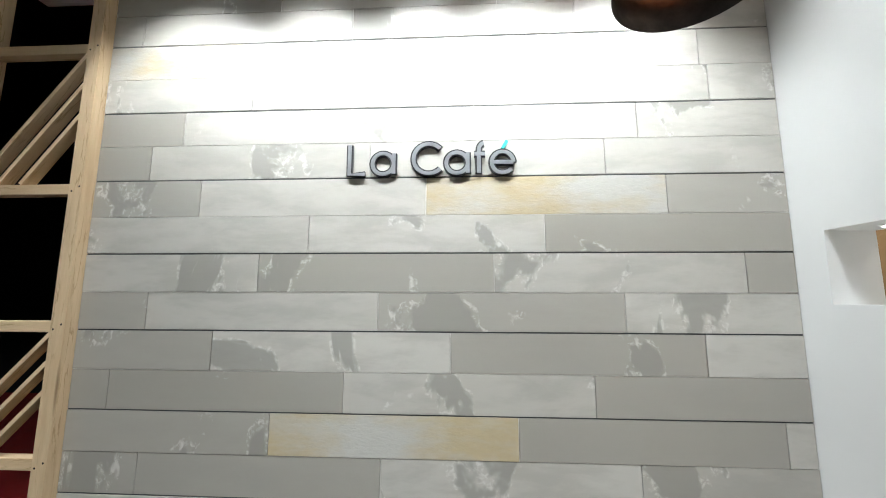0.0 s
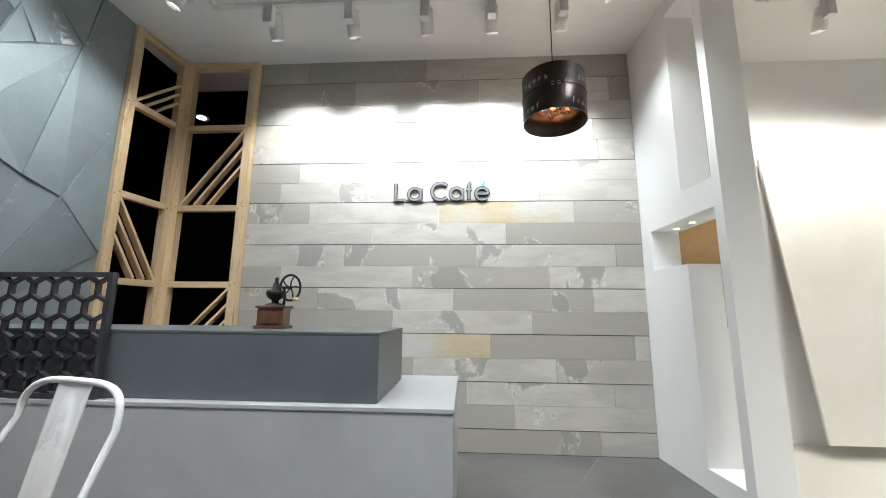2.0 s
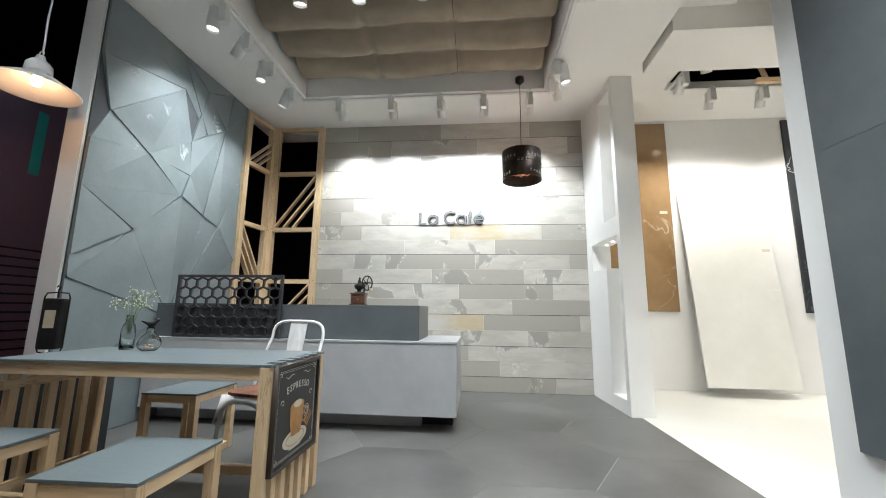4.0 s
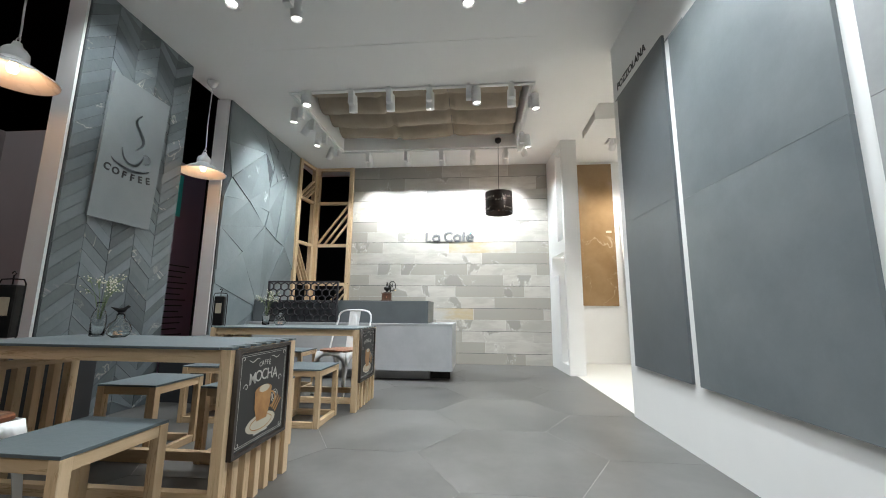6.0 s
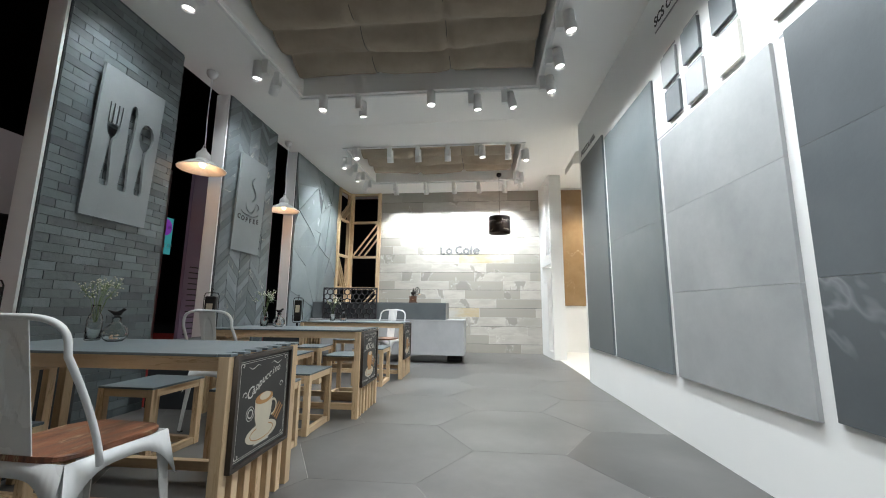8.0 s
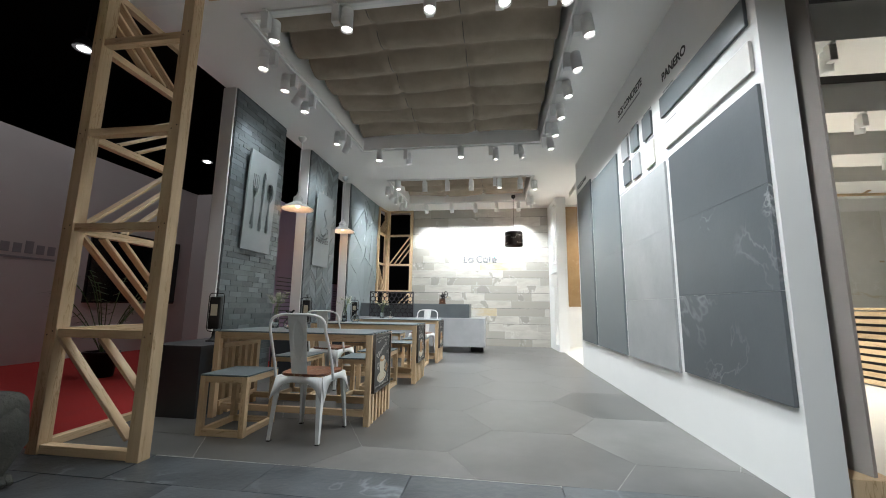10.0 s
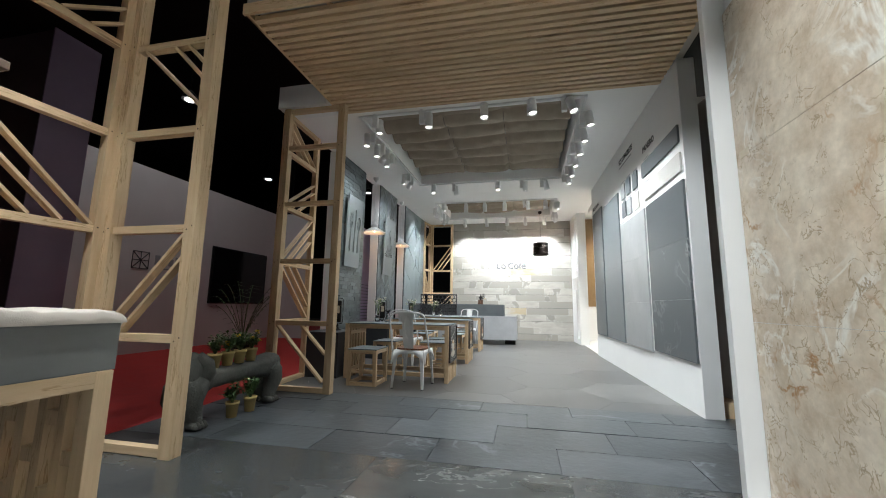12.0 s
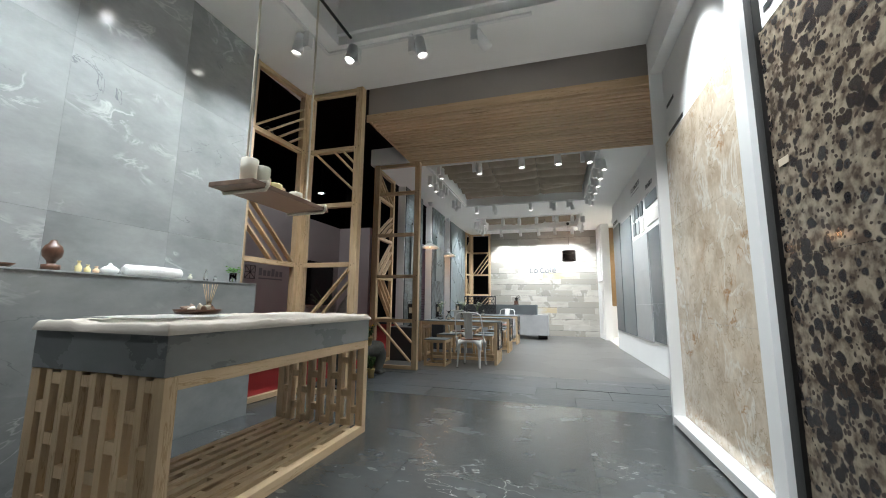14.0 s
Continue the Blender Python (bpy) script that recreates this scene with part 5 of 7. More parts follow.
def cafe_sign():
    """Round sans-serif letters, a dark body and a slimmer steel face."""
    t = thing("cafe_sign", "raised steel lettering with dark edges on the plank wall", "sign")
    H, X = 0.158, 0.110
    r = X / 2

    def strokes(c):
        if c == "L":
            return [[(0, H), (0, 0), (0.082, 0)]], 0.088
        if c == "a":
            return [arc(r, r, r, r, 0, 360, 30), [(X, X), (X, 0)]], X
        if c == "C":
            return [arc(H / 2, H / 2, H / 2, H / 2, 42, 318, 30)], H * 0.86
        if c == "f":
            return [[(0.024, 0.0), (0.024, 0.122)] + arc(0.052, 0.122, 0.028, 0.036, 180, 95, 8), [(0.0, 0.100), (0.056, 0.100)]], 0.056
        return [arc(r, r, r, r, 318, 0, 2)[:1] + arc(r, r, r, r, 0, 318, 28), [(0, r), (X, r)]], X

    u = 0.0
    for c in "La Cafe":
        if c == " ":
            u += 0.070
            continue
        lines, adv = strokes(c)
        if c == "e":
            lines = [arc(r, r, r, r, 0, 318, 28), [(0.0, r), (X, r)]]
        for w, dp, dz, mm, nm in ((0.034, 0.016, 0.0, INK, "letter_body"), (0.019, 0.004, 0.010, STEEL, "letter_face")):
            for k, ln in enumerate(lines):
                pts = [(u + a, b) for a, b in ln]
                cut_board(nm, [ribbon(pts, [w] * len(pts))], dp, mm, t, at(-0.525, 1.919 - dz, 2.131, UV_BACK) @ Matrix.Translation((0, 0, 0.0006 * k)))
        u += adv + 0.033
    b = part("accent", box(0, 0, 0, 0.016, 0.048, 0.02, 0.002), TEAL, t, "teal accent mark")
    b.matrix_local = at(-0.525, 1.922, 2.131, UV_BACK) @ Matrix.Translation((u - 0.095, 0.130, 0.0)) @ pose(0, 0, 0, 0, 0, -30)


def grinder():
    x, y, z = -0.90, 0.58, 1.027
    t = thing("coffee_grinder", "antique coffee mill with wooden drawer box and iron flywheel", "coffee grinder", "", pose(x, y, z, 0, 0, 6))
    bm = box(-0.078, -0.065, 0.0, 0.078, 0.065, 0.016, 0.004)
    add_box(bm, -0.066, -0.054, 0.016, 0.066, 0.054, 0.105, 0.002)
    add_box(bm, -0.076, -0.063, 0.105, 0.076, 0.063, 0.118, 0.004)
    bx = part("wooden_box", bm, GWOOD, t)
    dr = part("drawer", box(-0.042, -0.060, 0.028, 0.042, -0.0545, 0.082, 0.002), GWOOD, bx)
    part("hopper", add_lathe(bm_new(), [(0.05, 0.118), (0.048, 0.126), (0.02, 0.132), (0.018, 0.145), (0.04, 0.16), (0.05, 0.18), (0.046, 0.20), (0.02, 0.205), (0.016, 0.23), (0.008, 0.25), (0.012, 0.262), (0.0, 0.272)], 24), BLACK, t)
    part("knob", add_lathe(bm_new(), [(0.0, 0.0), (0.008, 0.003), (0.006, 0.010), (0.0, 0.012)], 10), COPPER, dr).matrix_local = pose(0, -0.060, 0.055, 90, 0, 0)
    wc = Vector((0.075, 0.0, 0.215))
    wh = part("flywheel", add_tube(bm_new(), [(0.052 * math.cos(a), 0, 0.068 * math.sin(a)) for a in [k * math.pi / 16 for k in range(32)]], 0.0065, 8, True), BLACK, t)
    wh.location = wc
    wh.rotation_euler = (0, 0, radians(35))
    for k in range(5):
        a = 2 * math.pi * k / 5
        part("spoke", add_tube(bm_new(), [(0, 0, 0), (0.026 * math.cos(a + 0.25), 0, 0.034 * math.sin(a + 0.25)), (0.052 * math.cos(a), 0, 0.068 * math.sin(a))], 0.004, 6), BLACK, wh)
    part("axle", add_tube(bm_new(), [(0.0, 0, 0.215), (0.085, 0.0, 0.215)], 0.007, 8), BLACK, t)
    part("crank_handle", add_tube(bm_new(), [(0.10, -0.03, 0.155), (0.125, -0.035, 0.152), (0.135, -0.037, 0.151)], [0.006, 0.011, 0.008], 8), PINE, t, "turned wooden crank handle")
    part("bracket", add_tube(bm_new(), [(0.045, 0, 0.118), (0.05, 0, 0.16), (0.04, 0, 0.215)], 0.008, 8), BLACK, t)


def flat_disc(cu, cv, ru, rv, n=28):
    return [(cu + ru * math.cos(2 * math.pi * k / n), cv + rv * math.sin(2 * math.pi * k / n)) for k in range(n)]


def poster(y, words, kind, drink, script=False):
    """A chalkboard menu in a dark frame, hung on the slatted end of a table."""
    t = thing("menu_board", "framed chalkboard menu with a drawn " + kind + " on the table", "menu board", "chalkboard menus")
    w, h = 0.235, 0.235
    m = at(-0.69, y + 0.268, 0.487, UV_LEFT)
    fr = 0.016
    cut_board("frame", [[(-w, -h), (w, -h), (w, h), (-w, h)], [(-w + fr, -h + fr), (w - fr, -h + fr), (w - fr, h - fr), (-w + fr, h - fr)]], 0.024, FRAMEB, t, m @ Matrix.Translation((0, 0, 0.0135)))
    cut_board("chalkboard", [[(-w + 0.02, -h + 0.02), (w - 0.02, -h + 0.02), (w - 0.02, h - 0.02), (-w + 0.02, h - 0.02)]], 0.006, CHALK, t, m @ Matrix.Translation((0, 0, 0.010)))
    z = 0.0135
    a, b = w - 0.030, h - 0.030
    for k, g in enumerate((0.0, 0.008)):
        cut_board("border", [[(-a + g, -b + g), (a - g, -b + g), (a - g, b - g), (-a + g, b - g)], [(-a + g + 0.002, -b + g + 0.002), (a - g - 0.002, -b + g + 0.002), (a - g - 0.002, b - g - 0.002), (-a + g + 0.002, b - g - 0.002)]], 0.0004, CHALKW, t, m @ Matrix.Translation((0, 0, z)))
    for su in (-1, 1):
        for sv in (-1, 1):
            cu, cv = su * (a - 0.022), sv * (b - 0.020)
            sw = [(cu + su * (0.018 - 0.0022 * k) * math.cos(k * 0.7), cv + sv * (0.016 - 0.002 * k) * math.sin(k * 0.7)) for k in range(8)]
            cut_board("scroll", [ribbon(sw, [0.005] * 8)], 0.0004, CHALKW, t, m @ Matrix.Translation((0, 0, z)))
    for text, size, v, arch in words:
        n = len(text)
        for i, c in enumerate(text):
            q = i - (n - 1) / 2
            u = q * size * (0.50 if script else 0.66)
            tall = 1.35 if script and i == 0 else 1.0
            writing("letter", c, size * tall, CHALKW, t, m @ Matrix.Translation((u, v + (0.010 * q if script else 0) - arch * q * q, z)) @ pose(0, 0, 0, 0, 0, 8 if script else -q * arch * 700), 0.0003, 0.0004, "CENTER", 1.0, 0.0, 0.35 if script else 0.0)
    # flourishes round the title
    for su in (-1, 1):
        curl = [(su * (0.045 + 0.012 * k), 0.172 + 0.007 * math.sin(k * 0.9)) for k in range(9)]
        cut_board("flourish", [ribbon(curl, [0.001 + 0.004 * math.sin(math.pi * k / 8) for k in range(9)])], 0.0004, CHALKW, t, m @ Matrix.Translation((0, 0, z)))
        curl = [(su * (0.150 + 0.020 * math.cos(k * 0.75) * (1 - k / 9)), 0.055 + 0.020 * math.sin(k * 0.75) * (1 - k / 9)) for k in range(8)]
        cut_board("flourish", [ribbon(curl, [0.004] * 8)], 0.0004, CHALKW, t, m @ Matrix.Translation((0, 0, z)))
    z += 0.0008
    m = m @ Matrix.Translation((0.0, 0.035, 0)) @ Matrix.Diagonal((1.35, 1.35, 1, 1))
    cut_board("saucer", [flat_disc(0.0, -0.125, 0.095, 0.032)], 0.0004, CUPW, t, m @ Matrix.Translation((0, 0, z)))
    cut_board("saucer_well", [ribbon(arc(0.0, -0.125, 0.07, 0.022, 0, 360, 24), [0.003] * 25)], 0.0004, COFFEE, t, m @ Matrix.Translation((0, 0, z + 0.0006)))
    body = CUPW if drink != "glass" else COFFEE
    cut_board("cup", [[(-0.055, -0.01), (0.055, -0.01), (0.05, -0.07), (0.032, -0.115), (-0.032, -0.115), (-0.05, -0.07)]], 0.0004, body, t, m @ Matrix.Translation((0, 0, z + 0.0012)))
    cut_board("coffee", [flat_disc(0.0, -0.012, 0.055, 0.019)], 0.0004, COFFEE, t, m @ Matrix.Translation((0, 0, z + 0.0018)))
    cut_board("foam", [flat_disc(0.004, -0.006, 0.034, 0.013)], 0.0004, CUPW, t, m @ Matrix.Translation((0, 0, z + 0.0024)))
    cut_board("handle", [ribbon(arc(0.056, -0.055, 0.028, 0.026, -100, 100, 12), [0.007] * 13)], 0.0004, body, t, m @ Matrix.Translation((0, 0, z + 0.0012)))
    m = m @ Matrix.Diagonal((1 / 1.35, 1 / 1.35, 1, 1)) @ Matrix.Translation((0.0, -0.035, 0))
    cut_board("stamp", [ribbon(arc(-0.105 if drink == "cup" else 0.11, -0.03, 0.03, 0.03, 0, 360, 24), [0.003] * 25)], 0.0004, CHALKW, t, m @ Matrix.Translation((0, 0, z)))
    cut_board("stamp_ring", [ribbon(arc(-0.105 if drink == "cup" else 0.11, -0.03, 0.018, 0.018, 0, 360, 24), [0.006] * 25)], 0.0004, CHALKW, t, m @ Matrix.Translation((0, 0, z)))
    for k in range(3):
        u, v = 0.085 + 0.016 * k, -0.085 - 0.012 * k
        cut_board("cinnamon_stick", [ribbon([(u, v), (u + 0.055, v + 0.055)], [0.011, 0.009])], 0.0004, COFFEE, t, m @ Matrix.Translation((0, 0, z + 0.003)))
    cut_board("caption_bar", [[(-0.06, -0.180), (0.06, -0.180), (0.06, -0.174), (-0.06, -0.174)]], 0.0004, CHALKW, t, m @ Matrix.Translation((0, 0, z)))


poster(TABLES[0], [("Cappuccino", 0.052, 0.095, 0.0006)], "cappuccino", "cup", True)
poster(TABLES[1], [("CAFFÉ", 0.032, 0.142, 0.0012), ("MOCHA", 0.076, 0.070, 0.0018)], "caffe mocha", "glass")
poster(TABLES[2], [("ESPRESSO", 0.046, 0.105, 0.0010)], "espresso", "glass")


def gypsophila(parent, z, seed):
    rng = random.Random(seed)
    stems = bm_new()
    heads = bm_new()
    for k in range(16):
        a, s = rng.uniform(0, 2 * math.pi), rng.uniform(0.03, 0.11)
        top = Vector((s * math.cos(a), s * math.sin(a), z + rng.uniform(0.06, 0.15)))
        add_tube(stems, [(0.006 * math.cos(a), 0.006 * math.sin(a), z - 0.10), (top.x * 0.4, top.y * 0.4, z + 0.03), top], 0.0011, 4)
        for j in range(7):
            p = top + Vector((rng.uniform(-0.03, 0.03), rng.uniform(-0.03, 0.03), rng.uniform(-0.03, 0.025)))
            add_tube(stems, [top * 0.75 + Vector((0, 0, z * 0.25)), p], 0.0007, 3)
            bmesh.ops.create_icosphere(heads, subdivisions=1, radius=rng.uniform(0.003, 0.0055), matrix=Matrix.Translation(p))
    tagged(part("stem", stems, STEM, parent), "", "", "", "stuff")
    h = part("blossom", heads, PETALW, parent, "tiny white blossoms")
    tagged(h, "", "", "", "stuff")


def flower_vase(x, y, z, seed):
    t = thing("flower_vase", "clear glass bottle vase with white gypsophila on the table", "vase", "flower vases", pose(x, y, z))
    part("glass", add_lathe(bm_new(), [(0.0, 0.0), (0.034, 0.0), (0.037, 0.006), (0.037, 0.11), (0.030, 0.14), (0.019, 0.16), (0.018, 0.195), (0.022, 0.20), (0.018, 0.20), (0.014, 0.19), (0.015, 0.16), (0.028, 0.135), (0.034, 0.11), (0.034, 0.01), (0.0, 0.008)], 28), GLASS, t)
    gypsophila(t, 0.20, seed)


def bird_bottle(x, y, z, a=0):
    t = thing("bird_bottle", "round glass bottle with a black bird stopper and dried petals", "bottle", "bird bottles", pose(x, y, z, 0, 0, a))
    part("glass", add_lathe(bm_new(), [(0.0, 0.0), (0.035, 0.0), (0.055, 0.018), (0.060, 0.045), (0.05, 0.075), (0.028, 0.095), (0.020, 0.105), (0.020, 0.128), (0.024, 0.132), (0.018, 0.132), (0.016, 0.105), (0.026, 0.092), (0.046, 0.073), (0.056, 0.045), (0.051, 0.02), (0.033, 0.004), (0.0, 0.004)], 28), GLASS, t)
    b = bm_new()
    add_lathe(b, [(0.0, 0.125), (0.015, 0.128), (0.016, 0.14), (0.0, 0.142)], 12)
    add_tube(b, [(-0.05, 0, 0.172), (-0.03, 0, 0.162), (-0.01, 0, 0.152), (0.012, 0, 0.155), (0.022, 0, 0.168), (0.032, 0, 0.176), (0.042, 0, 0.174)], [0.003, 0.007, 0.014, 0.015, 0.009, 0.010, 0.002], 10)
    part("bird_stopper", b, BLACK, t)
    f = bm_new()
    rng = random.Random(int(x * 100 + 7))
    for k in range(9):
        a1 = rng.uniform(0, 6.28)
        bmesh.ops.create_icosphere(f, subdivisions=1, radius=0.009, matrix=Matrix.Translation((0.018 * math.cos(a1), 0.018 * math.sin(a1), 0.016 + 0.008 * (k % 3))) @ Matrix.Diagonal((1, 1, 0.5, 1)))
    part("petal_heap", f, WAXP, t)


for y, s in zip(TABLES, (1, 2, 3)):
    flower_vase(-1.86, y + 0.48, 0.735, s)
    bird_bottle(-1.68, y + 0.44, 0.735, 15 * s)


def lantern(x, y, z, a=0):
    """A flat black bottle lantern in a wire hanger on a turned foot."""
    t = thing("table_lantern", "black table lantern in a wire frame with a kraft label", "lantern", "table lanterns", pose(x, y, z, 0, 0, a))
    part("foot", add_lathe(bm_new(), [(0.0, 0.0), (0.062, 0.0), (0.062, 0.010), (0.03, 0.022), (0.014, 0.05), (0.018, 0.07), (0.012, 0.10), (0.0, 0.10)], 24), BLACK, t)
    part("wire_frame", add_tube(bm_new(), [(0.0, 0, 0.09), (-0.06, 0, 0.10), (-0.072, 0, 0.13), (-0.072, 0, 0.44), (-0.06, 0, 0.468), (0.0, 0, 0.472), (0.06, 0, 0.468), (0.072, 0, 0.44), (0.072, 0, 0.13), (0.06, 0, 0.10)], 0.0045, 8, True), BLACK, t)
    b = part("lantern_body", box(-0.052, -0.035, 0.118, 0.052, 0.035, 0.435, 0.014), BLACK, t)
    part("label", box(-0.030, -0.0372, 0.25, 0.030, -0.0352, 0.36), PAPERL, b, "kraft paper label")
    part("hook", add_tube(bm_new(), [(0, 0, 0.435), (0, 0, 0.49), (0.012, 0, 0.505), (0.0, 0, 0.52), (-0.012, 0, 0.505)], 0.004, 6), BLACK, t)


for y0, y1, y in ((-4.98, -4.19, -4.55), (-3.07, -2.34, -2.72), (-1.19, -0.56, -0.80)):
    tagged(part("plinth", box(-2.74, y0, 0, -2.20, y1, 0.60, 0.003), DARKBLOCK), "dark grey plinth block between the feature walls", "plinth", "wall plinths")
    lantern(-2.44, y, 0.60, 14)
enamel_pendant(-2.66, -2.78)
enamel_pendant(-2.72, -0.93, 2.42)


def quilted_canopy(y0, y1, rows, seed):
    """Linen hung in sagging swags under the ceiling tray."""
    t = thing("linen_canopy", "taupe linen hung in sagging swags inside the ceiling tray", "fabric canopy", "linen canopies")
    x0, x1 = -1.80, 0.96
    bm = bm_new()
    nx, ny = 72, rows * 14
    vec = []
    for i in range(ny + 1):
        line = []
        v = i / ny * rows
        for j in range(nx + 1):
            u = j / nx
            x = x0 + (x1 - x0) * u
            wob = 0.10 * noise.noise(Vector((x * 1.3, math.floor(v) * 3.1 + seed, 0)))
            vv = v + wob * (1 if 0.3 < v < rows - 0.3 else 0)
            f = vv - math.floor(vv)
            sag = (math.sin(math.pi * f) ** 0.7) * 0.17 * (0.75 + 0.5 * noise.noise(Vector((x * 0.8, math.floor(vv) * 1.7, seed))))
            tuck = 0.0
            for s in (0.34, 0.66):
                tuck = max(tuck, math.exp(-((u - s) / 0.012) ** 2))
            z = CEIL_Z + 0.25 - sag * (1 - 0.35 * tuck) + 0.012 * noise.noise(Vector((x * 7, v * 5, seed)))
            line.append(bm.verts.new((x, y0 + (y1 - y0) * i / ny, z)))
        vec.append(line)
    for i in range(ny):
        for j in range(nx):
            bm.faces.new((vec[i][j], vec[i][j + 1], vec[i + 1][j + 1], vec[i + 1][j])).smooth = True
    part("linen", bm, LINEN, t)
    for s in (0.34, 0.66):
        x = x0 + (x1 - x0) * s
        part("cord", add_tube(bm_new(), [(x, y0 + (y1 - y0) * k / (rows * 4), CEIL_Z + 0.255 - 0.115 * abs(math.sin(math.pi * k / 4)) ** 0.7) for k in range(rows * 4 + 1)], 0.004, 5), FRAMEB, t)
    for y in (y0, y1):
        part("batten", box(x0, y - 0.012, CEIL_Z + 0.24, x1, y + 0.012, CEIL_Z + 0.27), WHITE, t)


quilted_canopy(-5.12, -2.26, 7, 1)
quilted_canopy(-0.53, 1.09, 4, 5)
# titles above the samples
t = thing("wall_titles", "black lettering above the tile samples", "lettering")
t.matrix_basis = SKEW
for body, y, z, size, mm, wd in (("POZZOLANA", -1.24, 3.04, 0.10, INK, 0.60), ("SCS CONCRETE", -3.45, 3.26, 0.115, INK, 0.72), ("PANERO", -4.60, 3.01, 0.11, INK, 0.42)):
    writing("title", body, size, mm, t, at(-0.003, y + 1.13, z, UV_RIGHT), 0.001, 0.003, "LEFT", 1.0, wd)
for y, z, ln in ((-1.18, 2.955, 0.26), (-2.10, 2.880, 0.26), (-3.35, 2.305, 0.30), (-4.60, 2.60, 0.2), (-4.60, 2.90, 0.2), (-4.60, 2.265, 0.24), (-3.45, 3.20, 0.66), (-3.54, 2.925, 0.18), (-3.56, 2.635, 0.18), (-3.83, 2.925, 0.18), (-3.84, 2.615, 0.18), (-4.16, 2.905, 0.18), (-4.18, 2.605, 0.18)):
    part("caption_bar", box(-0.003, y + 1.13 - ln, z, -0.001, y + 1.13, z + 0.016), GREYINK, t)

cafe_sign()
cutlery_board()
coffee_board()
grinder()
drum_pendant()

# ---- the next room ----

def hung_slab(name, x0, x1, z0, z1, y, material, label):
    t = thing(name, label, "stone slab", "stone slabs")
    part("slab", box(x0, y - 0.03, z0, x1, y - 0.004, z1, 0.002), material, t)
    part("name_plate", box(x1 - 0.16, y - 0.034, (z0 + z1) / 2 + 0.0, x1 - 0.06, y - 0.0305, (z0 + z1) / 2 + 0.04), PAPERL, t, "small brass-coloured name plate")
    return t


hung_slab("stone_slab", 2.02, 2.92, 1.01, 3.68, 2.36, BROWNM, "polished brown marble slab hung on the white wall")
hung_slab("stone_slab", 4.48, 5.70, 1.01, 3.68, 2.36, BLACKM, "polished black marble slab with white veins hung on the wall")
hung_slab("stone_slab", 6.9, 8.1, 0.25, 2.60, 2.36, BLACKM, "black veined marble slab leaning at the far wall")
hung_slab("stone_slab", 8.3, 9.5, 0.9, 3.4, 2.36, ONYX, "pale onyx slab hung on the far wall")
t = thing("stone_slab", "ivory onyx slab hung tilted off the white wall", "stone slab", "stone slabs", look((3.52, 2.15, 1.37), (3.52, 2.15 - 4, 1.37 + 0.50)))
part("slab", box(-0.53, -1.27, -0.012, 0.53, 1.27, 0.012, 0.002), ONYX, t)
part("backing_frame", box(-0.45, -1.0, 0.013, 0.45, 1.1, 0.04, 0.002), WHITE, t)
part("name_plate", box(-0.50, 0.42, -0.016, -0.41, 0.455, -0.0125), PAPERL, t, "small brass-coloured name plate")


def slat_crate():
    t = thing("slat_crate", "pine slatted box bench standing in the next room", "bench", "", pose(5.30, -1.95, 0, 0, 0, 2))
    part("core", box(0.03, -0.62, 0.02, 0.93, 0.62, 0.96), BLACK, t)
    for k in range(10):
        z = 0.05 + 0.1 * k
        beam("slat", (0.0, -0.66, z), (0.0, 0.66, z), 0.062, 0.03, PINE, t)
        beam("slat", (0.0, -0.66, z), (0.95, -0.66, z), 0.062, 0.03, PINE, t)
    for y in (-0.66, 0.66):
        beam("post", (-0.02, y, 0), (-0.02, y, 1.0), 0.06, 0.06, PINE, t, (1, 0, 0))
    part("top", box(-0.06, -0.70, 1.0, 0.98, 0.70, 1.03, 0.003), PINE, t)


slat_crate()
t = thing("standing_board", "tall taupe board standing upright in a pine block", "board")
b = part("board", box(-0.011, -0.30, 0.14, 0.011, 0.30, 3.20, 0.002), TAUPE, t)
b.matrix_local = pose(2.15, -5.39, 0, 0, 0, 15)
part("pine_block", box(2.055, -5.72, 0, 2.30, -5.05, 0.145, 0.003), PINE, t)
structure("wall_room_far", box(12.0, -14, 0, 12.2, 2.5, 4.6), WHITE, "plain white far wall of the next room", "wall")
structure("ceiling_room", box(1.80, -1.0, ROOM_CEIL, 2.55, 2.36, ROOM_CEIL + 0.1), CEIL, "white ceiling margin of the next room", "ceiling")
bm = bm_new()
add_box(bm, 2.55, 1.55, ROOM_CEIL, 12, 2.36, ROOM_CEIL + 0.1)
for y in (0.2, -1.3, -2.8, -4.3):
    add_box(bm, 2.0, y, 3.50, 12, y + 0.62, 3.62)
    add_box(bm, 2.0, y, 3.62, 12, y + 0.08, 3.90)
structure("ceiling_beams", bm, CEIL, "white ceiling beams with black gaps", "ceiling")
# black sheet in place of the dark open space over the beams
structure("ceiling_black", box(2.0, -14, 4.60, 12.2, 2.5, 4.7), UNLIT, "black sheet for the unlit void above the beams", "ceiling")
t = thing("timber_truss", "pine truss above the next room", "truss")
beam("chord", (3.2, 0.95, 3.44), (9.5, 0.95, 3.44), 0.05, 0.05, PINE, t)
beam("chord", (3.2, 0.95, 3.80), (9.5, 0.95, 3.80), 0.05, 0.05, PINE, t)
for x in (3.25, 6.3, 9.45):
    beam("hanger", (x, 0.95, 3.80), (x, 0.95, 4.60), 0.04, 0.04, PINE, t)
for k in range(9):
    x = 3.3 + 0.68 * k
    beam("web", (x, 0.95, 3.465), (x + 0.5 * (1 if k % 2 else -0.2), 0.95, 3.775), 0.04, 0.03, PINE, t)
WARM = (1.0, 0.97, 0.91)
track("lighting_track", 2.60, 0.6, 2.60, 1.50, ROOM_CEIL)
